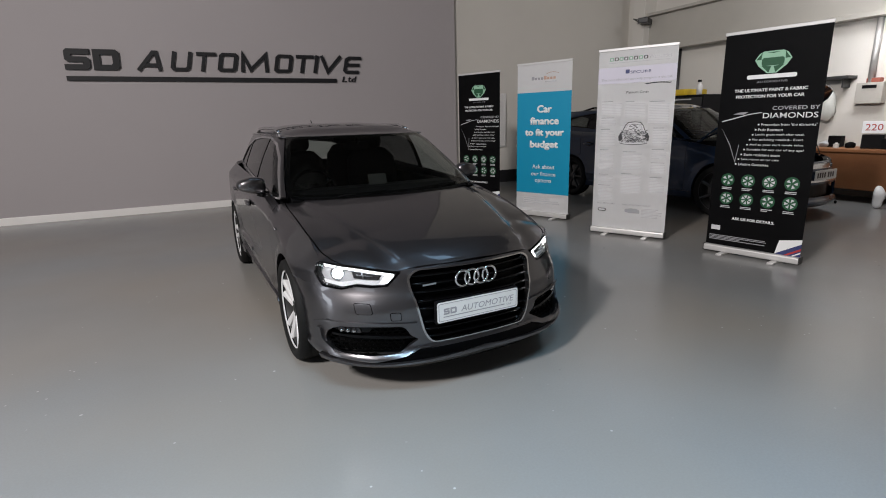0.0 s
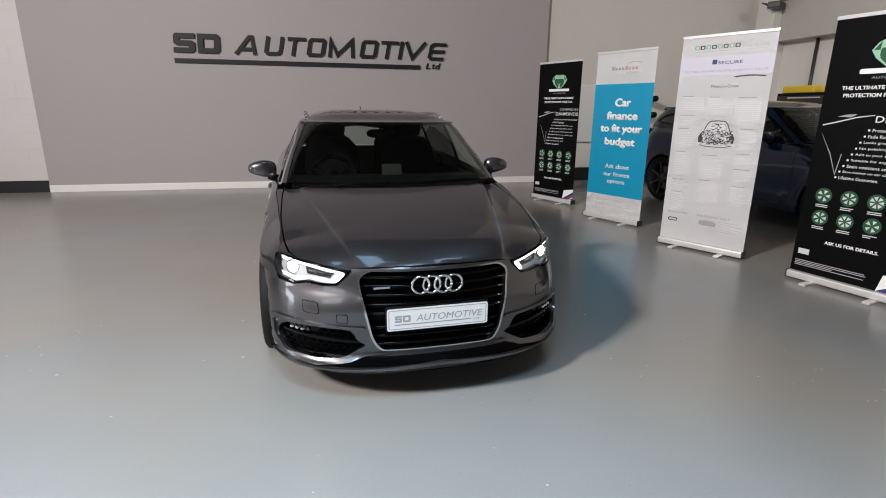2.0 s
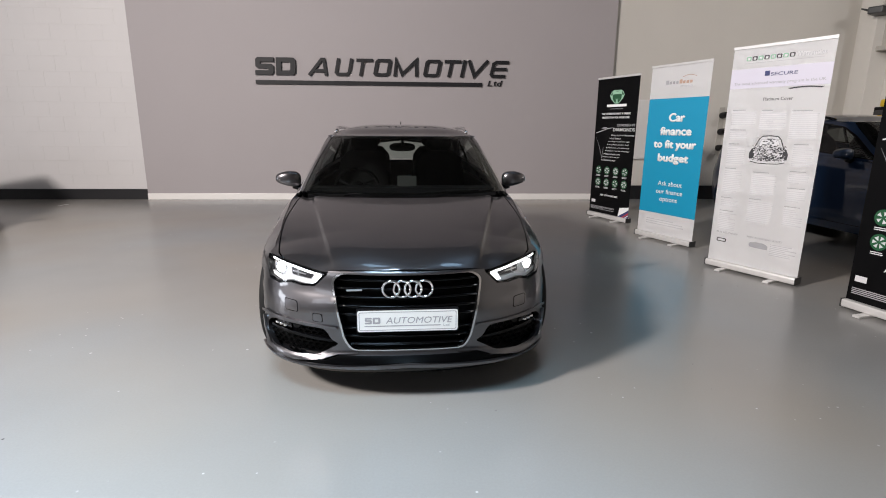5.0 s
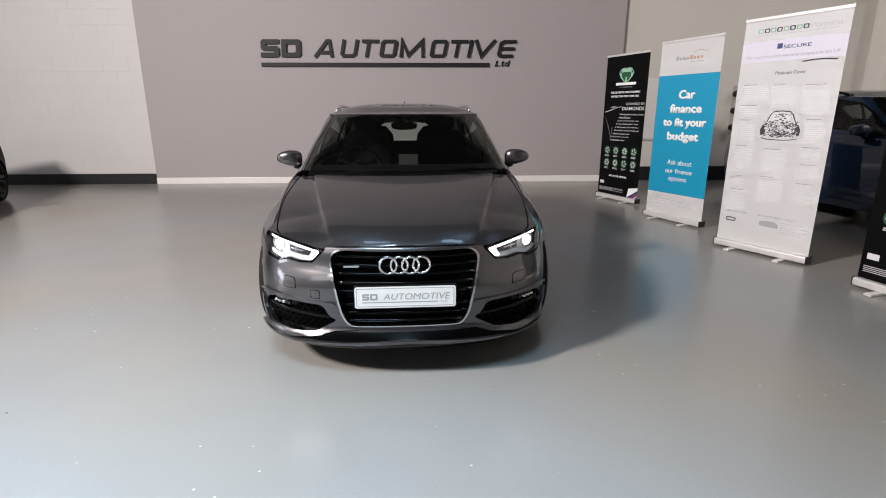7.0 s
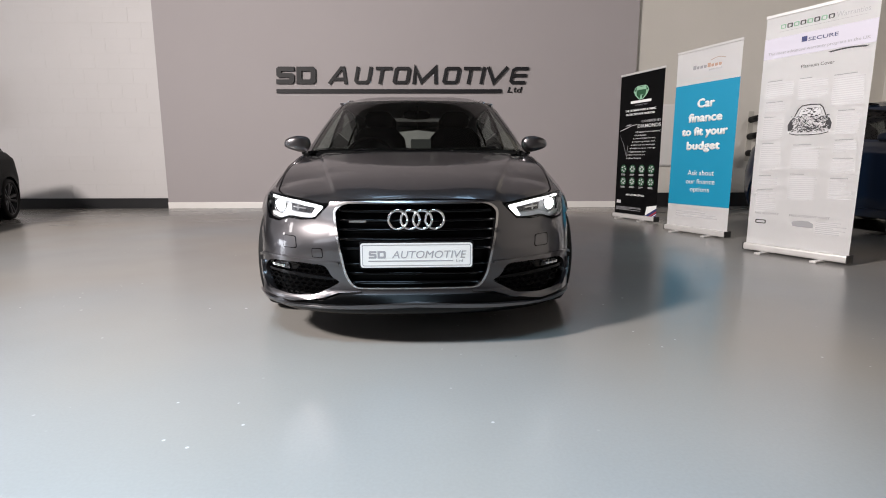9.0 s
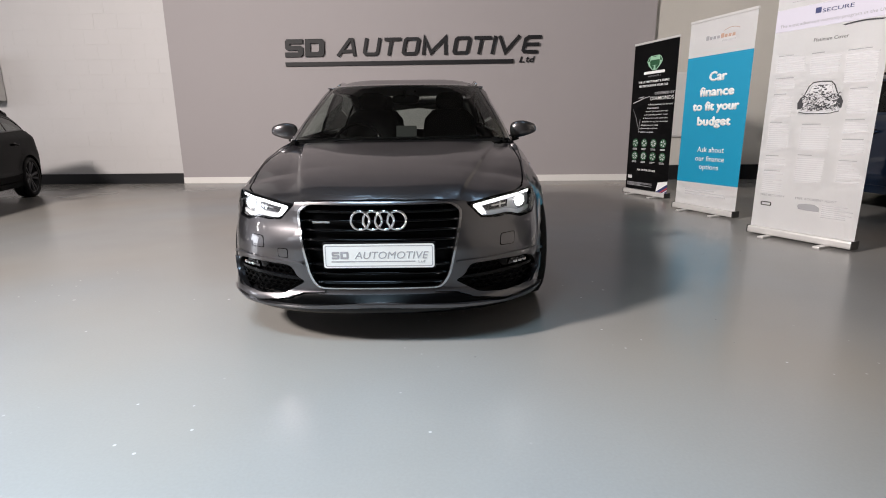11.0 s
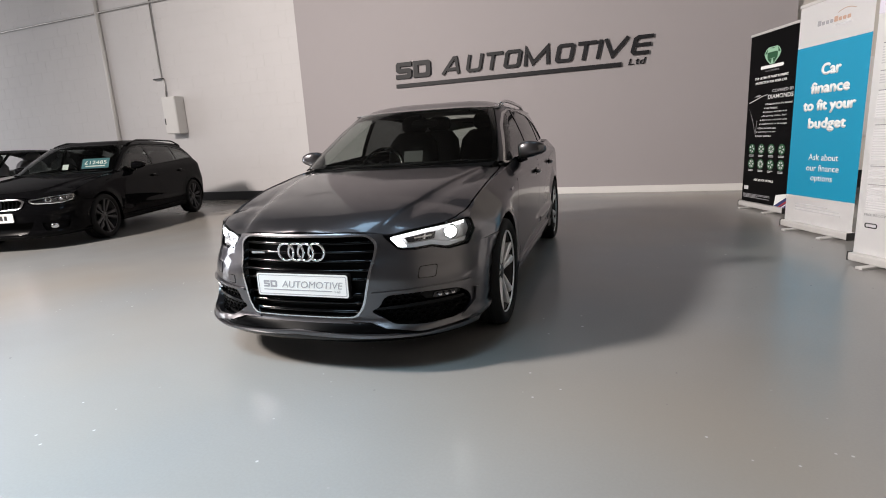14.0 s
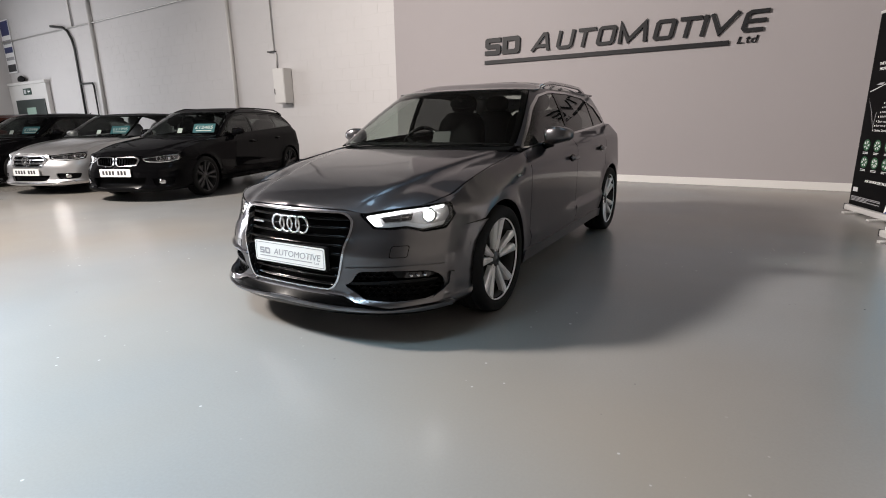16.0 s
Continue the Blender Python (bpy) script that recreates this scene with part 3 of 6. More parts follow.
    words("ASK US FOR DETAILS.", -0.01, 0.855, 0.026, 0.39, M_INK_WHITE, 0.004, 0.0, 0.0018)
    text_lines(t, -0.41, 0.16, 0.945, 0.972, 4, M_INK_GREY, rng)
    patch(-0.4, -0.31, 0.897, 0.92, M_INK_PALE)
    # turned-up corner with a flag beneath
    x, v = BW, 1.0
    part("print", prism([(x, zz(0.93)), (0.22, zz(0.995)), (x, zz(0.995))], 0.0003, y), M_INK_NAVY, t)
    part("print", prism([(x, zz(0.955)), (0.3, zz(0.995)), (0.33, zz(0.995)), (x, zz(0.966))], 0.0003, Matrix.Translation((0, -0.0026, 0))), M_INK_RED, t)
    part("print", prism([(x, zz(0.972)), (0.36, zz(0.995)), (0.38, zz(0.995)), (x, zz(0.979))], 0.0003, Matrix.Translation((0, -0.0026, 0))), M_INK_WHITE, t)
    part("print", prism([(x, zz(0.915)), (0.25, zz(0.93)), (0.22, zz(0.995)), (x, zz(0.935))], 0.0004, Matrix.Translation((0, -0.0026, 0))), M_INK_WHITE, t)
    return t


finance_banner()
warranty_banner()
protection_banner((4.46, 8.29), (4.78, 7.46), "black roller banner for paint protection with green badges, by the wall")
protection_banner((5.04, 3.735), (5.235, 2.865), "black roller banner for paint and fabric protection with green badges")


# ---- cars: skin charts, panels and parts ----
from mathutils.geometry import delaunay_2d_cdt


def curve(*pts):
    """A smooth line through (t, v) pairs that does not overshoot."""
    t = np.array([p[0] for p in pts], float)
    v = np.array([p[1] for p in pts], float)
    h, d = np.diff(t), np.diff(v) / np.diff(t)
    m = np.zeros(len(t))
    m[0], m[-1] = d[0], d[-1]
    for i in range(1, len(t) - 1):
        if d[i - 1] * d[i] > 0:
            w1, w2 = 2 * h[i] + h[i - 1], h[i] + 2 * h[i - 1]
            m[i] = (w1 + w2) / (w1 / d[i - 1] + w2 / d[i])

    def f(x):
        x = min(max(x, t[0]), t[-1])
        i = min(max(int(np.searchsorted(t, x)) - 1, 0), len(h) - 1)
        s = (x - t[i]) / h[i]
        a, b = (1 + 2 * s) * (1 - s) ** 2, s * (1 - s) ** 2
        c, e = s * s * (3 - 2 * s), s * s * (s - 1)
        return float(a * v[i] + b * h[i] * m[i] + c * v[i + 1] + e * h[i] * m[i + 1])

    return f


def inside(p, poly):
    x, y = p
    hit = False
    for (x0, y0), (x1, y1) in zip(poly, poly[1:] + poly[:1]):
        if (y0 > y) != (y1 > y) and x < (x1 - x0) * (y - y0) / (y1 - y0) + x0:
            hit = not hit
    return hit


def dense(poly, step):
    out = []
    for (x0, y0), (x1, y1) in zip(poly, poly[1:] + poly[:1]):
        n = max(1, int(math.hypot(x1 - x0, y1 - y0) / step))
        out += [(x0 + (x1 - x0) * i / n, y0 + (y1 - y0) * i / n) for i in range(n)]
    return out


def rounded(poly, r, seg=4):
    """The outline with its corners rounded off."""
    out, k = [], len(poly)
    for i in range(k):
        p, a, b = Vector(poly[i]), Vector(poly[i - 1]), Vector(poly[(i + 1) % k])
        da, db = a - p, b - p
        ra = min(r, da.length * 0.45, db.length * 0.45)
        s, e = p + da.normalized() * ra, p + db.normalized() * ra
        for j in range(seg + 1):
            t = j / seg
            q = s * (1 - t) ** 2 + p * 2 * t * (1 - t) + e * t * t
            out.append((q.x, q.y))
    return out


def skin(name, chart, poly, mat, parent, holes=(), step=0.045, depth=0.014, lift=0.0, out=None, label="", lines=()):
    """A panel: the outline in a chart's two coordinates, laid on the chart's surface, with its edges turned in."""
    loops = [dense(list(poly), step * 0.8)] + [dense(list(h), step * 0.8) for h in holes]
    pts, edges = [], []
    for lp in loops:
        b = len(pts)
        pts += lp
        edges += [(b + i, b + (i + 1) % len(lp)) for i in range(len(lp))]
    for ln in lines:
        ln = [p for p in ln if inside(p, loops[0]) and np.min(np.hypot(*(np.array(loops[0]) - p).T)) > 0.012]
        b = len(pts)
        pts += ln
        edges += [(b + i, b + i + 1) for i in range(len(ln) - 1)]
    rim = np.array(pts)
    xs, ys = [p[0] for p in loops[0]], [p[1] for p in loops[0]]
    nx, ny = int((max(xs) - min(xs)) / step) + 1, int((max(ys) - min(ys)) / step) + 1
    for i in range(nx + 1):
        for j in range(ny + 1):
            p = (min(xs) + step * (i + 0.5 * (j % 2)), min(ys) + step * j)
            if inside(p, loops[0]) and not any(inside(p, h) for h in loops[1:]) and np.min((rim[:, 0] - p[0]) ** 2 + (rim[:, 1] - p[1]) ** 2) > (0.45 * step) ** 2:
                pts.append(p)
    verts, es, faces = delaunay_2d_cdt([Vector(p) for p in pts], edges, [], 0, 1e-6)[:3]
    tris = []
    for f in faces:
        c = sum((verts[i] for i in f), Vector((0, 0))) / len(f)
        if inside(c, loops[0]) and not any(inside(c, h) for h in loops[1:]):
            tris.append(tuple(f))
    e = 0.004
    place, normal = [], []
    for v in verts:
        p = Vector(chart(v.x, v.y))
        n = (Vector(chart(v.x + e, v.y)) - Vector(chart(v.x - e, v.y))).cross(Vector(chart(v.x, v.y + e)) - Vector(chart(v.x, v.y - e)))
        n = n.normalized() if n.length > 1e-12 else Vector((0, -1, 0))
        if n.dot(out(p)) < 0:
            n.negate()
        place.append(p + n * lift)
        normal.append(n)
    # faces turn outwards; open edges get a turned-in rim of their own
    flat, count = [], {}
    for f in tris:
        a, b, c = (place[i] for i in f[:3])
        g = f if (b - a).cross(c - a).dot(normal[f[0]]) > 0 else f[::-1]
        flat.append(g)
        for i in range(len(g)):
            k = (g[i], g[(i + 1) % len(g)])
            count[k] = 1
    border = [k for k in count if (k[1], k[0]) not in count]
    co, no = list(place), list(normal)
    ends = {}
    centre = {}
    for a, b in border:
        for i in (a, b):
            centre.setdefault(i, Vector())
        d = (place[b] - place[a]).cross(normal[a])
        if d.length > 1e-9:
            d.normalize()
            centre[a] += d
            centre[b] += d
    for i, d in centre.items():
        d = d.normalized() if d.length > 1e-9 else normal[i]
        ends[i] = (len(co), len(co) + 1)
        co += [place[i], place[i] - normal[i] * depth]
        no += [d, d]
    for a, b in border:
        flat.append((b, a)[:0] or (ends[b][0], ends[a][0], ends[a][1], ends[b][1]))
    me = bpy.data.meshes.new(name)
    me.from_pydata([tuple(c) for c in co], [], flat)
    me.materials.append(mat)
    for p in me.polygons:
        p.use_smooth = True
    me.normals_split_custom_set_from_vertices([tuple(n) for n in no])
    ob = new(name, me)
    ob.parent = parent
    return tagged(ob, label)


def lathe(profile, seg=40, bm=None, m=None):
    """A profile of (radius, x) turned about the x axis."""
    bm = bm or bmesh.new()
    m = m or Matrix()
    rings = [[bm.verts.new(m @ Vector((x, r * math.cos(2 * math.pi * k / seg), r * math.sin(2 * math.pi * k / seg)))) for k in range(seg)] for r, x in profile]
    for a, b in zip(rings, rings[1:]):
        for k in range(seg):
            bm.faces.new((a[k], a[(k + 1) % seg], b[(k + 1) % seg], b[k]))
    bmesh.ops.recalc_face_normals(bm, faces=bm.faces[:])
    return bm


def blob(sx, sy, sz, power=3.0, seg=20, m=None):
    """A rounded block: a ball squared off by its power."""
    bm = bmesh.new()
    bmesh.ops.create_uvsphere(bm, u_segments=seg, v_segments=seg // 2 + 2, radius=1.0)
    for v in bm.verts:
        c = v.co
        k = (abs(c.x) ** power + abs(c.y) ** power + abs(c.z) ** power) ** (1 / power)
        v.co = Vector((c.x / k * sx, c.y / k * sy, c.z / k * sz))
    if m:
        bmesh.ops.transform(bm, matrix=m, verts=bm.verts[:])
    return bm


def paint(name, colour, metal, rough, flake=0.05):
    m = material(name, colour, rough, metal, vary=flake, scale=2.0, grain=900, coat=1.0 if metal > 0.3 else 0.18, spec=0.0 if metal < 0.3 else 0.4)
    m.node_tree.nodes["Principled BSDF"].inputs["Specular Tint"].default_value = (0.3, 0.3, 0.32, 1)
    return m


M_PAINT_GREY = paint("grey_metallic_paint", (0.122, 0.118, 0.125), 0.95, 0.32)
M_PAINT_BLACK = paint("black_car_paint", (0.003, 0.003, 0.0035), 0.0, 0.3)
M_PAINT_SILVER = paint("silver_metallic_paint", (0.55, 0.55, 0.56), 0.85, 0.36)
M_PAINT_BLUE = paint("dark_blue_metallic_paint", (0.006, 0.018, 0.046), 0.6, 0.34)
M_PAINT_RED = paint("red_brown_car_paint", (0.10, 0.022, 0.012), 0.4, 0.36)
M_CHROME = material("chrome", (0.85, 0.85, 0.86), 0.07, 1.0, vary=0.03)
M_SATIN = material("satin_chrome", (0.62, 0.62, 0.63), 0.18, 1.0, vary=0.04)
M_GLOSS_BLACK = material("gloss_black_plastic", (0.002, 0.002, 0.0025), 0.14, vary=0.1, spec=0.16)
M_PLASTIC = material("black_grained_plastic", (0.005, 0.005, 0.006), 0.55, vary=0.15, bump=0.2, grain=400, spec=0.12)
M_RUBBER = material("tyre_rubber", (0.006, 0.006, 0.006), 0.7, vary=0.2, bump=0.3, grain=120, spec=0.2)
M_RIM = material("silver_alloy", (0.78, 0.78, 0.79), 0.28, 0.35, vary=0.05)
M_RIM_DARK = material("grey_alloy", (0.06, 0.06, 0.063), 0.3, 0.8, vary=0.06)
M_CARD_GREY = material("dull_grey_card", (0.022, 0.022, 0.023), 0.6, vary=0.05)
M_MESH = material("black_grille_mesh", (0.0015, 0.0015, 0.0015), 0.3, vary=0.1, spec=0.06)
M_SLAT = material("glossy_black_slat", (0.0012, 0.0012, 0.0014), 0.12, vary=0.1, spec=0.2)
M_GRILLE = material("black_grille_slat", (0.0012, 0.0012, 0.0014), 0.3, vary=0.1, spec=0.06)
M_BARREL = material("dull_wheel_barrel", (0.03, 0.03, 0.03), 0.5, 0.3, vary=0.2)
M_DISC = material("brake_steel", (0.10, 0.10, 0.10), 0.35, 1.0, vary=0.15)
M_TRIM_CLOTH = material("charcoal_seat_cloth", (0.004, 0.004, 0.0045), 0.85, spec=0.1, vary=0.2, bump=0.4, grain=300)
M_PALE_TRIM = material("pale_seat_trim", (0.25, 0.25, 0.26), 0.6, vary=0.1)
M_DRL = material("running_light", (1.0, 0.98, 0.95), 0.4, vary=0.0, emit=4.5)
M_BEAM = material("headlamp_bulb", (1.0, 0.98, 0.94), 0.3, vary=0.0, emit=18.0)
M_REFLECTOR = material("lamp_reflector", (0.75, 0.75, 0.76), 0.16, 1.0, vary=0.05)
M_LAMP_BODY = material("lamp_housing", (0.45, 0.45, 0.46), 0.3, 0.3, vary=0.04)
M_LAMP_DARK = material("smoked_lamp_trim", (0.07, 0.07, 0.075), 0.25, 0.8, vary=0.1)
M_LAMP_BRIGHT = material("bright_lamp_housing", (0.8, 0.8, 0.81), 0.3, 0.2, vary=0.08)
M_AMBER = material("amber_lens", (0.7, 0.3, 0.08), 0.2, vary=0.05)
M_TAIL = material("red_lens", (0.25, 0.008, 0.01), 0.15, vary=0.05)
M_GLASS = glass_material("windscreen_glass", (0.66, 0.71, 0.68))
M_GLASS_DARK = glass_material("privacy_glass", (0.16, 0.165, 0.165))
M_CLEAR = glass_material("clear_lens", (0.93, 0.94, 0.95))
M_PLATE_WHITE = material("number_plate_white", (0.78, 0.79, 0.78), 0.3, vary=0.02)
M_CARD_BLUE = material("blue_price_card", (0.008, 0.13, 0.17), 0.5, vary=0.03)
M_MIRROR = material("mirror_glass", (0.8, 0.8, 0.8), 0.02, 1.0, vary=0.0)

# a hatchback's shape; each other car names only what differs
HATCH = dict(
    L=4.31, wheel_y=(0.872, 3.525), R=0.318, rim=0.244, track=0.786, arch=0.355, z0=0.165,
    nose=((0.14, 0.06), (0.185, 0.012), (0.212, 0.0), (0.24, 0.026), (0.27, 0.044), (0.40, 0.050), (0.47, 0.046), (0.515, 0.050), (0.55, 0.066), (0.60, 0.078), (0.655, 0.088), (0.685, 0.102), (0.70, 0.13), (0.76, 0.26)),
    wide=((0.14, 0.80), (0.20, 0.845), (0.30, 0.862), (0.45, 0.866), (0.62, 0.872), (0.74, 0.874), (1.10, 0.874)),
    power=((0.15, 2.5), (0.35, 2.5), (0.6, 2.12), (0.75, 2.05)), D=0.68, Dr=0.5,
    tail=((0.15, 4.22), (0.4, 4.30), (0.6, 4.31), (0.85, 4.24), (1.0, 4.2)),
    front_top=((0.0, 0.686), (0.28, 0.686), (0.36, 0.681), (0.44, 0.674), (0.52, 0.684), (0.60, 0.696), (0.80, 0.722)),
    shoulder=((0.45, 0.712), (0.54, 0.737), (0.64, 0.778), (0.8, 0.822), (0.9, 0.843), (1.1, 0.873), (1.3, 0.900), (1.45, 0.922), (1.8, 0.950), (2.6, 0.995), (3.6, 1.04), (4.3, 1.07)),
    waist=((0.4, 0.665), (0.64, 0.672), (0.9, 0.74), (1.1, 0.783), (1.3, 0.825), (1.8, 0.865), (2.4, 0.90), (3.4, 0.94), (4.3, 0.965)),
    bonnet=((0.09, 0.686), (0.13, 0.708), (0.22, 0.743), (0.36, 0.782), (0.6, 0.835), (0.9, 0.887), (1.25, 0.94), (1.5, 0.965)), cowl=1.12, cowl_side=1.42,
    shut=((0.2, 0.64), (0.33, 0.683), (0.45, 0.715), (0.6, 0.738), (0.9, 0.755), (1.2, 0.755), (1.5, 0.735)),
    ws=((0.90, 1.10), (0.938, 1.165), (1.0, 1.265), (1.1, 1.425), (1.2, 1.585), (1.324, 1.79), (1.345, 1.83), (1.44, 2.05)), Dw=0.38,
    rear=((0.95, 4.24), (1.05, 4.20), (1.2, 4.08), (1.34, 3.93)), Drg=0.4,
    glass_w=((0.90, 0.812), (0.94, 0.80), (1.0, 0.782), (1.1, 0.746), (1.2, 0.702), (1.3, 0.651), (1.345, 0.624), (1.39, 0.585), (1.44, 0.535)),
    roof=((1.9, 1.36), (2.15, 1.405), (2.5, 1.430), (2.85, 1.438), (3.4, 1.42), (3.9, 1.365), (4.1, 1.335)), rail=1.345,
    dlo=((1.40, 0.928), (1.64, 1.085), (1.82, 1.20), (2.02, 1.295), (2.28, 1.332), (2.75, 1.336), (3.2, 1.312), (3.56, 1.232), (3.81, 1.064), (3.74, 1.05), (2.4, 0.985)),
    pillars=(2.40, 3.33), doors=(1.36, 2.38, 3.32), handles=((2.24, 0.815), (3.13, 0.845)),
    lamp=((0.424, 0.660), (0.490, 0.592), (0.56, 0.591), (0.63, 0.597), (0.695, 0.577), (0.775, 0.592), (0.797, 0.65), (0.78, 0.714), (0.60, 0.6905)),
    lit=True, rails=True, soft_top=False, mirror=(0.91, 1.745, 1.0),
)


def car_charts(s):
    """The four charts of a car's skin: front (x, z), side (y, z), top (x, y), and the same for the glasshouse."""
    nose, wide, power, tail = curve(*s["nose"]), curve(*s["wide"]), curve(*s["power"]), curve(*s["tail"])
    shoulder, waist, ftop = curve(*s["shoulder"]), curve(*s["waist"]), curve(*s["front_top"])
    bonnet, ws, rear, gw, roof = curve(*s["bonnet"]), curve(*s["ws"]), curve(*s["rear"]), curve(*s["glass_w"]), curve(*s["roof"])
    D, Dr, Dw, Drg, L = s["D"], s["Dr"], s["Dw"], s["Drg"], s["L"]
    arches = s["wheel_y"]

    def flare(y, z):
        f = 0.0
        for a in arches:
            d = math.hypot(y - a, z - s["R"])
            f += 0.014 * math.exp(-((d - s["arch"]) / 0.05) ** 2)
        return f

    def front_y(x, z):
        w, p = wide(z), power(z)
        u = min(abs(x) / w, 0.9999)
        low = nose(min(z, 0.665))
        return low + (nose(z) - low) * (1 - u * u) + D * (1 - (1 - u ** p) ** (1 / p))

    def side_x(y, z):
        w, p = wide(z), power(z)
        n = nose(min(z, 0.665))
        if y < n + D:
            u = max(0.0, 1 - (y - n) / D)
            k = (max(1 - u ** p, 0.0)) ** (1 / p)
        elif y > tail(z) - Dr:
            u = min(1.0, (y - tail(z) + Dr) / Dr)
            k = (max(1 - u ** 2.6, 0.0)) ** (1 / 2.6)
        else:
            k = 1.0
        over = z - waist(y)
        zc = 0.37 + 0.03 * (y - 1.3)
        if 1.2 < y < 3.3:
            d = (z - zc) / (0.016 if z > zc else 0.09)
            w += 0.021 * math.exp(-d * d) * min(1, (y - 1.2) / 0.25, (3.3 - y) / 0.12)
        return w * k - 0.475 * (over + math.hypot(over, 0.02)) + flare(y, z)

    def tail_y(x, z):
        u = min(abs(x) / wide(z), 0.999)
        return tail(z) - Dr * (1 - (1 - u ** 2.6) ** (1 / 2.6))

    # the bonnet's edge: along the front, then along the shoulders
    ex, ey, ez = [], [], []
    for i in range(41):
        x = 0.772 * i / 40
        y = front_y(x, ftop(x))
        if y > 0.505:
            break
        ex.append(x), ey.append(y), ez.append(ftop(x))
    for y in np.arange(0.54, s["cowl_side"] + 0.35, 0.04):
        ex.append(side_x(y, shoulder(y))), ey.append(y), ez.append(shoulder(y))

    def top_z(x, y):
        xe, ze, zc = float(np.interp(y, ey, ex)), float(np.interp(y, ey, ez)), bonnet(y)
        u = min(abs(x) / max(xe, 0.05), 1.0)
        z = zc + (ze - zc) * u ** 2.6
        # power crease on each side of the middle
        c = 0.375 + 0.27 * min(1, max(0, (y - 0.15) / 1.1)) ** 0.9
        d = (abs(x) - c) / 0.0035
        step = 0.011 * (1 / (1 + math.exp(min(40, max(-40, d)))) - 0.5)
        return z + step * min(1, max(0, (y - 0.14) / 0.22)) - 0.006 * math.exp(-((abs(x) - c - 0.05) / 0.05) ** 2)

    def ws_y(x, z):
        u = min(abs(x) / gw(z), 0.9999)
        return ws(z) + Dw * (1 - (1 - u ** 2.2) ** (1 / 2.2))

    def glass_x(y, z):
        n = ws(z)
        w = gw(z) * (1 - 0.033 * max(0.0, y - 2.4) ** 2)
        if y < n + Dw:
            u = max(0.0, 1 - (y - n) / Dw)
            return w * max(1 - u ** 2.2, 0.0) ** (1 / 2.2)
        t = rear(z)
        if y > t - Drg:
            u = min(1.0, (y - t + Drg) / Drg)
            return w * max(1 - u ** 3, 0.0) ** (1 / 3)
        return w

    def rear_y(x, z):
        u = min(abs(x) / (0.915 * gw(z)), 0.999)
        return rear(z) - Drg * (1 - (1 - u ** 3) ** (1 / 3))

    def roof_z(x, y):
        w = gw(s["rail"]) * (1 - 0.033 * max(0.0, y - 2.4) ** 2)
        u = min(abs(x) / w, 1.0)
        z = roof(y) + (min(s["rail"], roof(y)) - roof(y)) * u ** 4.5
        # settle down to the windscreen's upper edge
        k = min(max((y - ws_y(min(abs(x), 0.92 * w), s["rail"])) / 0.30, 0.0), 1.0)
        return s["rail"] - 0.006 + (z - s["rail"] + 0.006) * (1 - (1 - k) ** 2)

    return dict(front=lambda x, z: (x, front_y(x, z), z), tail=lambda x, z: (x, tail_y(x, z), z), top=lambda x, y: (x, y, top_z(x, y)),
                screen=lambda x, z: (x, ws_y(x, z), z), back=lambda x, z: (x, rear_y(x, z), z), roof=lambda x, y: (x, y, roof_z(x, y)),
                right=lambda y, z: (side_x(y, z), y, z), left=lambda y, z: (-side_x(y, z), y, z),
                glass_right=lambda y, z: (glass_x(y, z), y, z), glass_left=lambda y, z: (-glass_x(y, z), y, z),
                shoulder=shoulder, gw=gw, ws_y=ws_y, front_y=front_y, side_x=side_x, top_z=top_z, ftop=ftop, ex=ex, ey=ey, roof_z=roof_z, wide=wide)


def arc(cy, cz, r, a0, a1, n=14):
    return [(cy + r * math.cos(radians(a0 + (a1 - a0) * i / n)), cz + r * math.sin(radians(a0 + (a1 - a0) * i / n))) for i in range(n + 1)]


OUT_SIDE = {1: lambda p: Vector((1, 0, 0.2)), -1: lambda p: Vector((-1, 0, 0.2))}


def OUT_FRONT(p):
    return Vector((p.x * 0.6, -1, 0.1))


def OUT_TOP(p):
    return Vector((0, -0.2, 1))


def OUT_BACK(p):
    return Vector((p.x * 0.6, 1, 0.1))


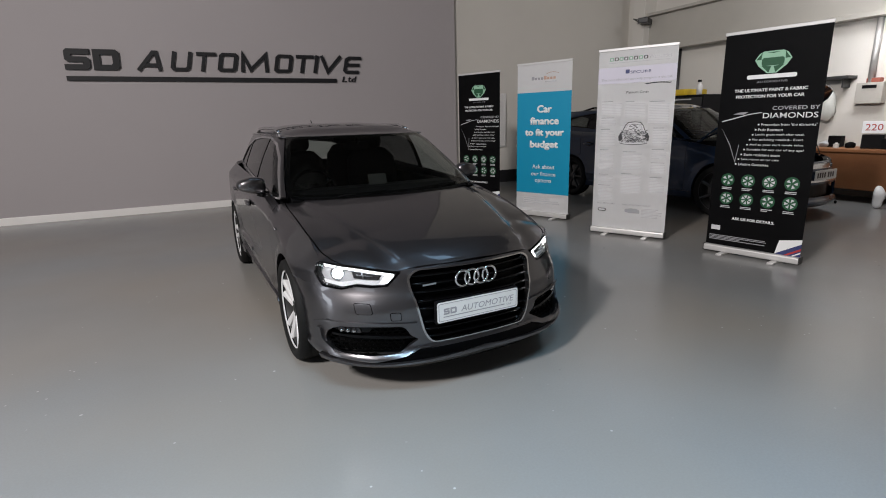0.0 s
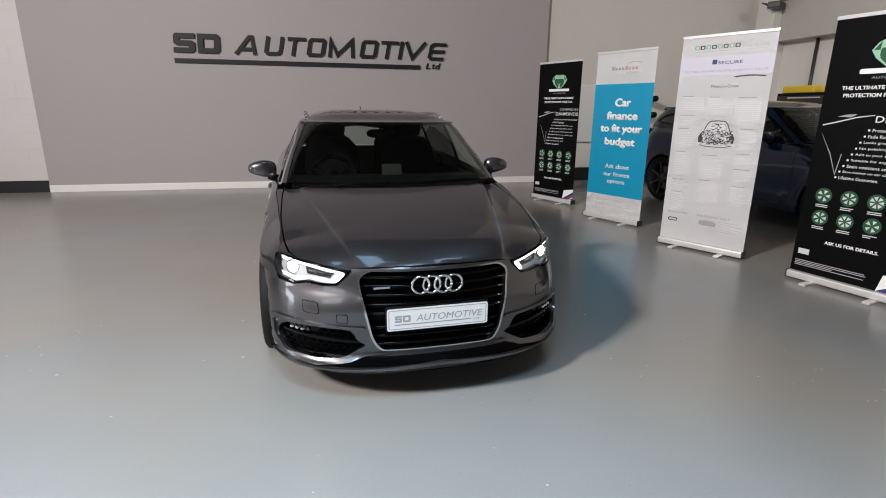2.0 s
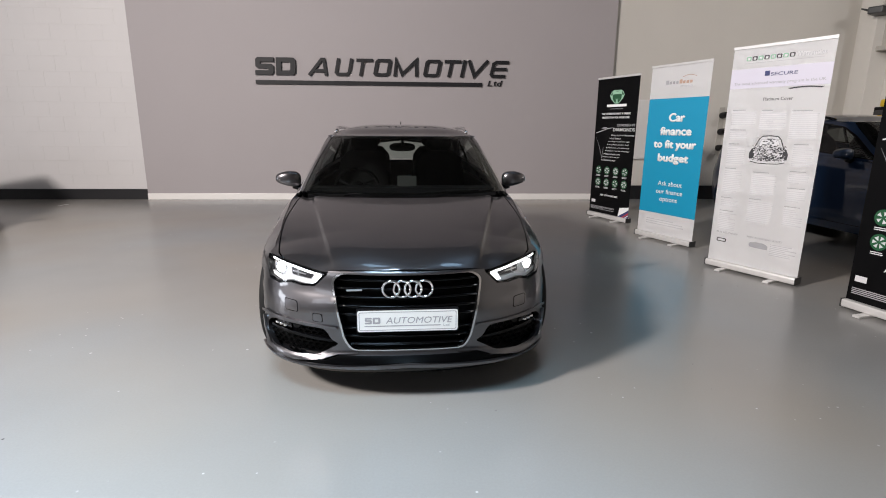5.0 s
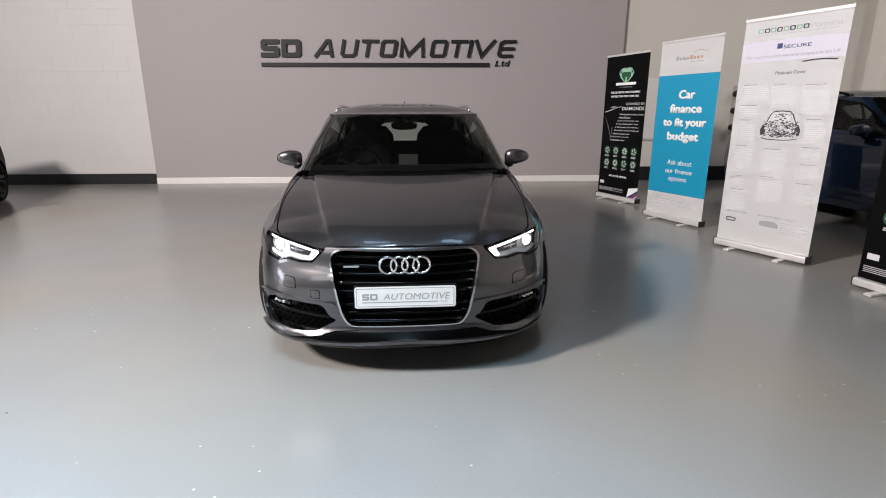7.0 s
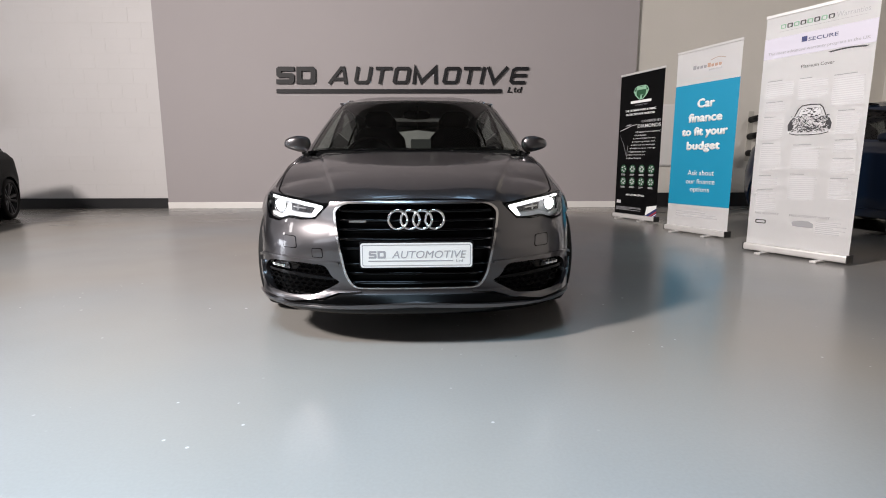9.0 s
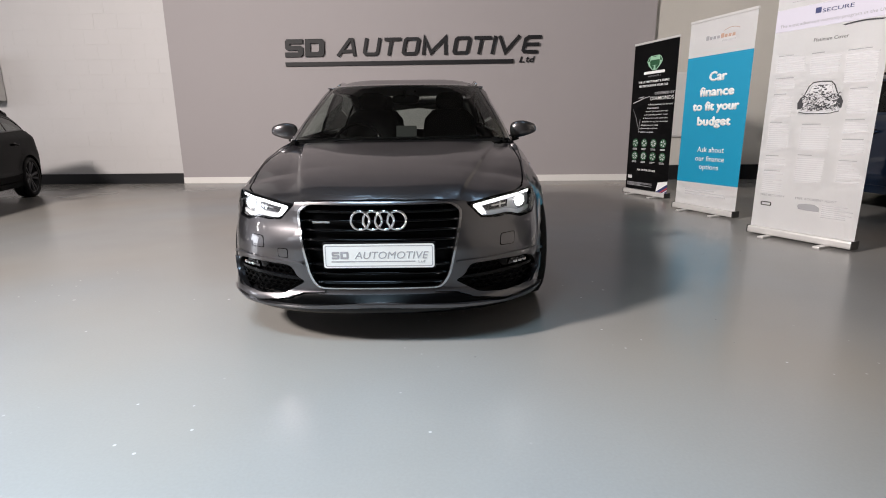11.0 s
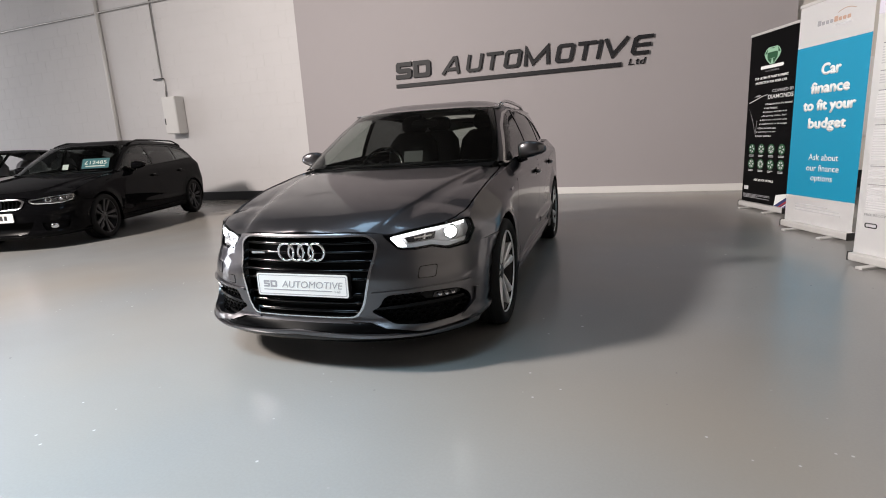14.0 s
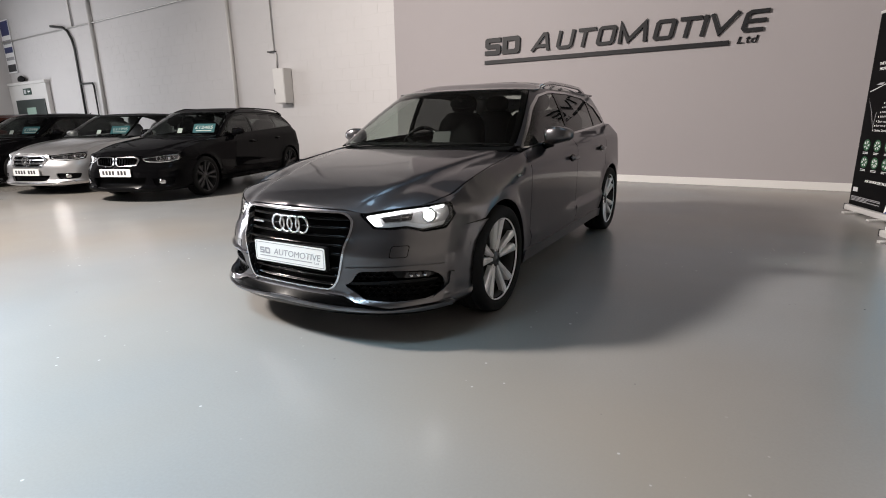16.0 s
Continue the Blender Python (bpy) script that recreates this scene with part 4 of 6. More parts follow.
def car_wheel(car, s, x, y, side, rim_mat, spokes=5, twin=True, twist=0.0):
    """Alloy wheel: barrel, tyre with tread, spokes, hub cap, bolts and brake disc."""
    R, r = s["R"], s["rim"]
    w = part("wheel", lathe([(r * 0.94, -0.10), (r * 0.9, -0.02), (r * 0.93, 0.055), (r * 0.975, 0.082), (r, 0.09), (r + 0.003, 0.08), (r * 0.97, 0.0), (r * 0.97, -0.10)][3:6]), rim_mat, car, "silver alloy wheel" if rim_mat is M_RIM else "dark alloy wheel", True)
    w.matrix_basis = pose(x, y, R, twist, 0, 0 if side > 0 else 180)
    part("tyre", lathe([(r * 0.99, -0.10), (R - 0.03, -0.112), (R - 0.008, -0.10), (R, -0.07), (R, -0.035), (R - 0.006, -0.033), (R - 0.006, -0.025), (R, -0.023), (R, 0.023), (R - 0.006, 0.025), (R - 0.006, 0.033), (R, 0.035), (R, 0.06), (R - 0.008, 0.092), (R - 0.03, 0.105), (r + 0.012, 0.098), (r * 0.995, 0.088)], 56), M_RUBBER, w, "", True)
    part("barrel", lathe([(r * 0.96, 0.075), (r * 0.93, 0.055), (r * 0.9, -0.02), (r * 0.94, -0.10), (0.05, -0.10)]), M_BARREL, w, "", True)
    part("brake_disc", lathe([(0.07, -0.02), (r * 0.72, -0.02), (r * 0.72, -0.04), (0.07, -0.04)]), M_DISC, w)
    n = spokes * (2 if twin else 1)
    for i in range(n):
        a = 2 * math.pi * (i // 2 if twin else i) / spokes
        bm = bmesh.new()
        lead = (0.5 if i % 2 else -0.5) if twin else 0.0
        w0, w1 = (0.015, 0.031) if twin else (0.016, 0.02)
        ring_pts = []
        for t in (0.0, 0.3, 0.65, 1.0):
            rad = 0.045 + (r * (0.945 if twin else 0.955) - 0.045) * t
            mid = a
            ww = w0 + (w1 - w0) * t
            xx = 0.058 + 0.022 * t
            dirr, tan = Vector((0, math.cos(mid), math.sin(mid))), Vector((0, -math.sin(mid), math.cos(mid)))
            c = dirr * rad + tan * (2 * lead * (0.013 + 0.036 * t))
            ring_pts.append([bm.verts.new(c + tan * (ww * e) + Vector((xx + dx, 0, 0))) for e, dx in ((-1, -0.03), (-0.85, -0.006), (-0.45, 0.002), (0.45, 0.002), (0.85, -0.006), (1, -0.03))])
        for p, q in zip(ring_pts, ring_pts[1:]):
            for k in range(6):
                bm.faces.new((p[k], p[(k + 1) % 6], q[(k + 1) % 6], q[k]))
        bmesh.ops.recalc_face_normals(bm, faces=bm.faces[:])
        part("spoke", bm, rim_mat, w)
    part("hub_cap", lathe([(0.0, 0.068), (0.02, 0.067), (0.03, 0.06), (0.066, 0.056), (0.07, 0.03)], 24), M_DISC, w, "", True)
    for i in range(5):
        a = 2 * math.pi * i / 5 + 0.6
        part("wheel_bolt", rod((0.045, 0.048 * math.cos(a), 0.048 * math.sin(a)), (0.06, 0.048 * math.cos(a), 0.048 * math.sin(a)), 0.008, 6), M_DARK_STEEL, w)
    return w


def inset(poly, d):
    """The outline drawn in by d."""
    k, out = len(poly), []
    area = sum(p[0] * q[1] - q[0] * p[1] for p, q in zip(poly, list(poly[1:]) + [poly[0]]))
    sg = 1 if area > 0 else -1
    for i in range(k):
        p = Vector(poly[i])
        u, v = (p - Vector(poly[i - 1])).normalized(), (Vector(poly[(i + 1) % k]) - p).normalized()
        n = (Vector((-u.y, u.x)) + Vector((-v.y, v.x))) * sg
        n.normalize()
        q = p + n * (d / max(0.45, n.dot(Vector((-u.y, u.x)) * sg)))
        out.append((q.x, q.y))
    return out


def headlamp(car, s, c, side):
    """A lamp: dark housing set in the wing, bright inserts, projector and a clear cover."""
    out = rounded([(side * x, z) for x, z in s["lamp"]], 0.02, 3)
    base = skin("headlamp", c["front"], out, M_LAMP_BODY if s["lit"] else M_LAMP_DARK, car, lift=-0.036, depth=0.01, out=OUT_FRONT, step=0.05, label="lit headlamp with clear cover" if s["lit"] else "headlamp with clear cover")
    rim_in = rounded([(side * x, z) for x, z in inset(s["lamp"], 0.008)], 0.018, 3)
    skin("bezel", c["front"], out, M_GLOSS_BLACK, base, holes=[rim_in], lift=-0.003, depth=0.04, out=OUT_FRONT, step=0.03)
    glow = M_DRL if s["lit"] else M_LAMP_BRIGHT

    def strip(name, pts, mat, lift, d=0.012):
        skin(name, c["front"], [(side * x, z) for x, z in pts], mat, base, lift=lift, depth=d, out=OUT_FRONT, step=0.025)

    if s is HATCH:
        # running light along the brow and down the inner end, bright trough below, dark slot with a chrome cross
        strip("light_strip", [(0.437, 0.657), (0.452, 0.644), (0.60, 0.668), (0.758, 0.690), (0.758, 0.705), (0.60, 0.6835)], M_DRL, -0.014, 0.01)
        strip("light_strip", [(0.446, 0.646), (0.488, 0.607), (0.522, 0.607), (0.494, 0.648)], M_DRL, -0.018, 0.01)
        strip("light_trough", [(0.500, 0.601), (0.56, 0.600), (0.63, 0.606), (0.695, 0.588), (0.765, 0.600), (0.772, 0.618), (0.70, 0.607), (0.63, 0.624), (0.55, 0.619), (0.515, 0.617)], M_LAMP_BRIGHT, -0.020)
        strip("lamp_slot", [(0.512, 0.650), (0.530, 0.623), (0.60, 0.627), (0.645, 0.631), (0.650, 0.667), (0.60, 0.664)], M_LAMP_DARK, -0.032)
        strip("slot_cross", [(0.555, 0.640), (0.632, 0.646), (0.632, 0.654), (0.555, 0.647)], M_REFLECTOR, -0.026)
        strip("slot_cross", [(0.596, 0.632), (0.604, 0.632), (0.606, 0.662), (0.598, 0.662)], M_REFLECTOR, -0.025)
    else:
        a, b, t = inset(s["lamp"], 0.006), inset(s["lamp"], 0.018), inset(s["lamp"], 0.017)
        strip("light_strip", a[:6] + b[5:0:-1] + [(b[0][0] + 0.004, b[0][1])], glow, -0.022)
        strip("light_strip", [a[7], a[8], a[0], (t[0][0] + 0.012, t[0][1] + 0.002), t[8], t[7]], glow, -0.018)
        strip("light_strip", a[5:8] + t[7:4:-1], M_REFLECTOR, -0.022)
    # projector with its ring
    px, pz = 0.704 if s is HATCH else s["lamp"][6][0] - 0.11, 0.650 if s is HATCH else 0.638
    y = c["front_y"](px, pz)
    n = Vector((side * 0.42, -1, 0.02)).normalized()
    m = Matrix.Translation(Vector((side * px, y, pz)) - n * 0.022) @ n.to_track_quat("X", "Z").to_matrix().to_4x4()
    part("lamp_ring", lathe([(0.027, -0.008), (0.031, 0.002), (0.037, 0.0), (0.040, -0.008), (0.041, -0.03)], 28, None, m), M_REFLECTOR if s["lit"] else M_DARK_STEEL, base, "", True)
    part("lens", lathe([(0.0, 0.008), (0.010, 0.0065), (0.018, 0.002), (0.026, -0.010)], 24, None, m), M_BEAM if s["lit"] else M_REFLECTOR, base, "", True)
    if not s["lit"]:
        qx = px - 0.115
        m2 = Matrix.Translation(Vector((side * qx, c["front_y"](qx, pz) + 0.024, pz))) @ n.to_track_quat("X", "Z").to_matrix().to_4x4()
        part("lamp_ring", lathe([(0.012, -0.022), (0.026, -0.012), (0.034, 0.0), (0.036, -0.02)], 24, None, m2), M_REFLECTOR, base, "", True)
    cover = skin("cover", c["front"], out, M_CLEAR, base, lift=0.0, depth=0.002, out=OUT_FRONT, step=0.045)
    cover.visible_shadow = False
    return base


def car_seat(car, x, y, z, w=0.25, mat=None):
    mat = mat or M_TRIM_CLOTH
    seat = part("seat", blob(w, 0.26, 0.11, 4, 16, pose(x, y, z)), mat, car, "", True)
    part("backrest", blob(w, 0.075, 0.34, 4, 16, pose(x, y + 0.27, z + 0.36, -14)), mat, seat, "", True)
    part("headrest", blob(0.13, 0.05, 0.085, 3, 14, pose(x, y + 0.37, z + 0.76, -8)), mat, seat, "", True)
    return seat


def number_plate(car, y, z, x=0.0, words=True):
    """A dealer's or number plate with its print as bars where it must not be read."""
    p = part("number_plate", prism(round_rect(x - 0.26, x + 0.26, z - 0.0575, z + 0.0575, 0.012), 0.008, Matrix.Translation((0, y, 0))), M_PLATE_WHITE, car, "white plate with dark print")
    f = y - 0.0085
    if words:
        part("print", ring(round_rect(x - 0.252, x + 0.252, z - 0.050, z + 0.050, 0.008), round_rect(x - 0.249, x + 0.249, z - 0.047, z + 0.047, 0.007), 0.0004, Matrix.Translation((0, f, 0))), M_INK_GREY, p)
        k, face = 0.00113, Matrix.Translation((0, f, 0))

        def small(x0, pts):
            return [(x + x0 + k * u, z - 0.014 + k * v) for u, v in pts]

        part("print", prism(small(-0.222, INITIAL_S), 0.0004, face), M_INK_GREY, p)
        part("print", ring(small(-0.181, INITIAL_D[0]), small(-0.181, INITIAL_D[1]), 0.0004, face), M_INK_GREY, p)
        part("print", lettering("AUTOMOTIVE", x - 0.115, x + 0.232, z - 0.014, z + 0.021, 0.0004, f, 0.0, True, 0.2), M_INK_GREY, p)
        part("print", plate(x - 0.224, x + 0.17, z - 0.029, z - 0.024, f), M_INK_GREY, p)
        part("print", lettering("Ltd", x + 0.185, x + 0.215, z - 0.033, z - 0.021, 0.0004, f), M_INK_GREY, p)
    else:
        for k, bx in enumerate((-0.215, -0.16, -0.105, -0.05, 0.04, 0.095, 0.15)):
            part("print", plate(x + bx, x + bx + 0.036, z - 0.03, z + 0.03, f), M_INK_BLACK, p)
    return p


def build_car(s, m, body, label, rim_mat, group="", front=None, dark_rear=True, spokes=5, twin=True, price=None, scale=(1, 1, 1)):
    """A car from its shape numbers: skin panels, glass, wheels, lamps, cabin."""
    car = thing("car", m @ Matrix.Diagonal((*scale, 1)), label, "car", group)
    c = car_charts(s)
    R, L, z0, sh = s["R"], s["L"], s["z0"], c["shoulder"]
    fy, ry = s["wheel_y"]
    A = s["arch"]
    d0, d1, d2 = s["doors"]
    g = 0.0025

    # ---- front ----
    def edge_x(y, z):
        return c["side_x"](y, z)

    fa = fy - A + 0.008
    right = [(edge_x(fa, z), z) for z in (z0 + 0.01, 0.22, 0.28, 0.34)] + [(edge_x(fy - math.sqrt(max(A * A - (z - R) ** 2, 0)) + 0.004, z), z) for z in (0.4, 0.46, 0.52, 0.57, 0.590)]
    lamp_low = [(x, z) for x, z in s["lamp"]]
    tip, low, b1, b2, b3, o1 = lamp_low[:6]
    under = [(o1[0] + 0.004, o1[1] - 0.012), (b3[0], b3[1] - g * 2), (b2[0], b2[1] - g * 2), (b1[0], b1[1] - g * 2), (low[0] - g * 2, low[1]), (tip[0] - g * 3, tip[1]), (tip[0] - 0.012, c["ftop"](0.39) - 0.002)]
    half = [(0.0, z0), (0.4, z0), (0.7, z0 + 0.005)] + right + under
    outline = half + [(0.2, c["ftop"](0.2) - 0.002), (-0.2, c["ftop"](0.2) - 0.002)] + [(-x, z) for x, z in half[:0:-1]]
    holes = [rounded(h, 0.03, 3) for h in front["holes"]]
    # thin shadowed slot over the front lip
    skin("front_bumper", c["front"], outline, body, car, holes=holes, out=OUT_FRONT, step=0.035, depth=0.03)
    front["dress"](car, s, c)
    for side in (-1, 1):
        headlamp(car, s, c, side)

    # ---- bonnet and wings ----
    shut = curve(*s["shut"])
    e = [(x, y + 0.003) for x, y in zip(c["ex"], c["ey"]) if x < 0.655]
    cs, cc = s["cowl_side"], s["cowl"]
    y_edge = [0.2 + (cs - 0.06 - 0.2) * i / 16 for i in range(17)]
    side_line = [(min(shut(y), float(np.interp(y, c["ey"], c["ex"])) - 0.004), y) for y in y_edge if y > e[-1][1] + 0.015]
    back = [(0.68, cc + 0.20), (0.52, cc + 0.095), (0.35, cc + 0.045), (0.18, cc + 0.01)]
    h = e + side_line + back
    lid = skin("bonnet", c["top"], h + [(0.0, cc)] + [(-x, y) for x, y in h[::-1] if x > 0], body, car, out=OUT_TOP, step=0.032, depth=0.02, lines=[[(sd * (0.375 + 0.27 * min(1, max(0, (y - 0.15) / 1.1)) ** 0.9 + off), y) for y in np.arange(0.14, cs, 0.025)] for sd in (-1, 1) for off in (-0.012, -0.006, 0.0, 0.006, 0.012)])
    if s.get("bonnet_open"):
        lid.matrix_basis = pose(0, cs - 0.1, 0.95, -s["bonnet_open"]) @ pose(0, -(cs - 0.1), -0.95)
        rng = random.Random(4)
        bay = part("engine", box(-0.42, 0.3, 0.35, 1.05, 0.5, 0.78, 0.04), M_PLASTIC, car, "black engine cover and hoses in the open bay")
        for i in range(14):
            x, y, z = rng.uniform(-0.6, 0.55), rng.uniform(0.3, 1.0), rng.uniform(0.66, 0.8)
            part("engine_piece", box(x, x + rng.uniform(0.05, 0.16), y, y + rng.uniform(0.05, 0.14), z - 0.12, z, 0.012), (M_PLASTIC, M_DISC, M_DARK_STEEL)[i % 3], bay)
        part("bonnet_stay", rod((0.5, 0.35, 0.74), (0.5, 0.62, 1.3), 0.006, 6), M_DARK_STEEL, car)
    for side in (-1, 1):
        inner = [(side * (x + 3.4 * g), y) for x, y in side_line]
        edge = [(x, y + 0.004) for x, y in zip(c["ex"], c["ey"]) if x > 0.672 and y < 0.51][::-1]
        outer = [(side * (float(np.interp(y, c["ey"], c["ex"])) - 0.0005), y) for y in [cs - 0.06 - (cs - 0.06 - 0.54) * i / 16 for i in range(17)]] + [(side * x, y) for x, y in edge]
        skin("wing_top", c["top"], inner + outer, body, car, out=OUT_TOP, step=0.045, depth=0.004)
        ch = c["right"] if side > 0 else c["left"]
        o = OUT_SIDE[side]
        # front wing: from the lamp round the arch to the door
        lo_, o2_, t1_ = s["lamp"][5:8]
        fe = [(c["front_y"](x, z) + 0.006, z) for x, z in (lo_, o2_, t1_)]
        ya = fe[-1][0] + 0.03
        top = [(y, sh(y) - 0.0005) for y in [ya + (d0 - g - ya) * i / 12 for i in range(13)]]
        wing = [(fe[0][0] - 0.02, fe[0][1] - 0.018)] + fe + top + [(d0 - g, z) for z in (0.8, 0.6, 0.4, 0.27)] + [(fy + A * 0.985, 0.27)] + arc(fy, R, A, -8 + 0.0, 127)
        skin("front_wing", ch, wing, body, car, out=o, step=0.045, depth=0.03)
        # doors
        for a, b in ((d0, d1), (d1, d2)):
            tops = [(a + g + (b - a - 2 * g) * i / 8, sh(a + (b - a) * i / 8) - 0.0005) for i in range(9)]
            if b == d2:
                poly = [(a + g, 0.275)] + tops + [(b - g, 0.85), (b - 0.02, 0.70)] + [(ry + (A + 0.012) * math.cos(radians(t)), R + (A + 0.012) * math.sin(radians(t))) for t in (118, 135, 150, 165, 176)] + [(ry - A - 0.03, 0.275)]
            else:
                poly = [(a + g, 0.275)] + tops + [(b - g, z) for z in (0.8, 0.55, 0.275)]
            skin("door", ch, poly, body, car, out=o, step=0.05, depth=0.02)
        # quarter panel, sill
        tops = [(d2 + g + (L - 0.28 - d2) * i / 8, sh(d2 + (L - 0.28 - d2) * i / 8) - 0.0005) for i in range(9)]
        quarter = tops + [(L - 0.27, 0.6), (L - 0.26, 0.3), (L - 0.26, z0 + 0.02), (ry + A + 0.01, z0 + 0.02)] + arc(ry, R, A, -5, 117)[0:] + [(d2 - 0.015, 0.705), (d2 + g, 0.85)]
        skin("quarter_panel", ch, quarter, body, car, out=o, step=0.055, depth=0.03)
        sill = [(fy + A * 0.98, z0 + 0.04), (fy + A * 1.0, 0.285), (ry - A - 0.025, 0.285), (ry - A * 0.98, z0 + 0.04)]
        skin("side_sill", ch, sill, body, car, out=o, step=0.06, depth=0.03, lift=0.014)
        # arch liner and dark underside
        for wy in (fy, ry):
            bm = bmesh.new()
            ra, rb = [], []
            for t in range(-20, 201, 10):
                yy, zzz = wy + (A + 0.006) * math.cos(radians(t)), R + (A + 0.006) * math.sin(radians(t))
                xo = c["side_x"](min(max(yy, 0.3), L - 0.3), max(zzz, 0.2)) - 0.022
                ra.append(bm.verts.new((side * xo, yy, zzz)))
                rb.append(bm.verts.new((side * 0.52, yy, zzz)))
            for i in range(len(ra) - 1):
                bm.faces.new((ra[i], ra[i + 1], rb[i + 1], rb[i]))
            bm.faces.new(rb)
            part("arch_liner", bm, M_PLASTIC, car)
        # handles and mirror
        for hy, hz in s["handles"]:
            x = c["side_x"](hy, hz)
            hd = part("door_handle", blob(0.016, 0.095, 0.016, 4, 14, pose(side * (x + 0.022), hy, hz)), body, car, "", True)
            part("handle_cup", blob(0.006, 0.06, 0.03, 2.5, 14, pose(side * x, hy, hz)), M_GLOSS_BLACK, hd, "", True)
        mx, my, mz = s["mirror"]
        mm = pose(side * mx, my, mz, 0, 0, side * -9)
        shell = blob(0.098, 0.062, 0.066, 3.4, 24)
        for v in shell.verts:
            k = v.co.x * side
            if v.co.z < 0:
                v.co.z *= 0.80 - 2.2 * min(k, 0.0) - 1.5 * max(k, 0.0)
            v.co.z *= 1 - 3.2 * max(k, 0.0)
            v.co.z += 0.02 * k
            v.co.y += 0.25 * max(k, 0.0)
        bmesh.ops.transform(shell, matrix=mm, verts=shell.verts[:])
        mirror = part("door_mirror", shell, body, car, "", True)
        part("mirror_glass", prism(round_rect(-0.07, 0.07, -0.042, 0.045, 0.025), 0.004, mm @ pose(0, 0.06, 0.003, 0, 0, 180)), M_MIRROR, mirror)
        part("mirror_stalk", rod((side * (mx - 0.12), my + 0.0, 0.925), (side * (mx - 0.04), my, mz - 0.045), 0.026, 10, None, 0.03), M_GLOSS_BLACK, mirror, "", True)
        part("indicator", blob(0.045, 0.007, 0.006, 3, 12, mm @ pose(side * 0.025, -0.052, 0.0)), M_CLEAR, mirror, "", True)

        # ---- glasshouse side ----
        gl = c["glass_right"] if side > 0 else c["glass_left"]
        dlo = rounded(list(s["dlo"]), 0.03, 3)
        front_line = [(c["ws_y"](0.922 * c["gw"](z), z), z) for z in (0.945, 1.0, 1.08, 1.16, 1.24, 1.30, s["rail"] - 0.002)]
        yr = min(s["roof"][-1][0], max(p[0] for p in s["dlo"]) + 0.18)
        frame_poly = front_line + [(front_line[-1][0] + (yr - front_line[-1][0]) * i / 8, min(s["rail"], curve(*s["roof"])(front_line[-1][0] + (yr - front_line[-1][0]) * i / 8)) - 0.002) for i in range(1, 9)]
        frame_poly += [(yr + 0.06, 1.15), (yr + 0.09, sh(yr) - 0.01), (2.8, sh(2.8) - 0.02), (1.8, sh(1.8) - 0.02)]
        if not s["soft_top"]:
            skin("roof_side", gl, frame_poly, body, car, holes=[dlo], out=o, step=0.05, depth=0.02)
            inner = rounded(inset(s["dlo"], 0.015), 0.025, 3)
            skin("window_trim", gl, dlo, s.get("trim", M_SATIN), car, holes=[inner], out=o, step=0.04, depth=0.006, lift=0.001)
            # panes, cut by the pillars
            p1, p2 = s["pillars"]
            lo, hi = 0.9, 1.45
            for k, (a, b, mat) in enumerate(((0.0, p1 - 0.028, M_GLASS), (p1 + 0.028, p2 - 0.018, M_GLASS_DARK if dark_rear else M_GLASS), (p2 + 0.018, 9.0, M_GLASS_DARK if dark_rear else M_GLASS))):
                pane = clip(clip(inner, a, 1), b, -1)
                if len(pane) > 2:
                    skin("side_window", gl, pane, mat, car, out=o, step=0.06, depth=0.003, lift=-0.007)
            for p, wd in ((p1, 0.028), (p2, 0.018)):
                post = clip(clip(inner, p - wd, 1), p + wd, -1)
                if len(post) > 2:
                    skin("window_pillar", gl, post, M_GLOSS_BLACK, car, out=o, step=0.06, depth=0.012, lift=-0.003)
        if s["rails"]:
            pts = []
            ra, rb, rh = s.get("rail_line", (2.26, 3.58, 0.035))
            for i in range(13):
                t = i / 12
                y = ra + (rb - ra) * t
                lift = rh * min(1, 6 * t, 6 * (1 - t))
                pts.append((side * (c["gw"](s["rail"]) - 0.045) * (1 - 0.033 * max(0.0, y - 2.4) ** 2), y, c["roof_z"](c["gw"](s["rail"]) - 0.045, y) + lift))
            part("roof_rail", tube(pts, 0.014, 10), s.get("trim", M_SATIN), car, "", True)

    # ---- windscreen, roof, tail ----
    zs = [0.948 + (s["rail"] - 0.008 - 0.948) * i / 8 for i in range(9)]
    sc = [(0.912 * c["gw"](z), z) for z in zs]
    top_edge = [(sc[-1][0] * k, s["rail"] - 0.008) for k in (0.6, 0.2, -0.2, -0.6)]
    outl = sc + top_edge + [(-x, z) for x, z in sc[::-1]] + [(-0.4, 0.945), (0.0, 0.943), (0.4, 0.945)]
    inn = [(x * 0.955, 1.14 + (z - 1.14) * 0.93) for x, z in outl]
    screen = skin("windscreen", c["screen"], outl, M_GLASS, car, out=OUT_FRONT, step=0.06, depth=0.004)
    skin("screen_border", c["screen"], outl, M_GLOSS_BLACK, screen, holes=[inn], out=OUT_FRONT, step=0.05, depth=0.001, lift=-0.003)
    skin("cowl", c["top"], [(x, y + 0.01) for x, y in ((-0.68, cc + 0.2), (-0.52, cc + 0.095), (-0.35, cc + 0.045), (-0.18, cc + 0.01), (0, cc), (0.18, cc + 0.01), (0.35, cc + 0.045), (0.52, cc + 0.095), (0.68, cc + 0.2))] + [(0.5, cc + 0.25), (0, cc + 0.16), (-0.5, cc + 0.25)], M_PLASTIC, car, out=OUT_TOP, step=0.06, depth=0.002, lift=-0.012)
    w = c["gw"](s["rail"])
    ra = [(0.0, c["ws_y"](0, s["rail"]))] + [(x, c["ws_y"](x, s["rail"])) for x in (0.15, 0.3, 0.42, 0.50)] + [(w - 0.002, c["ws_y"](0.922 * w, s["rail"]))]
    yr = s["roof"][-1][0]
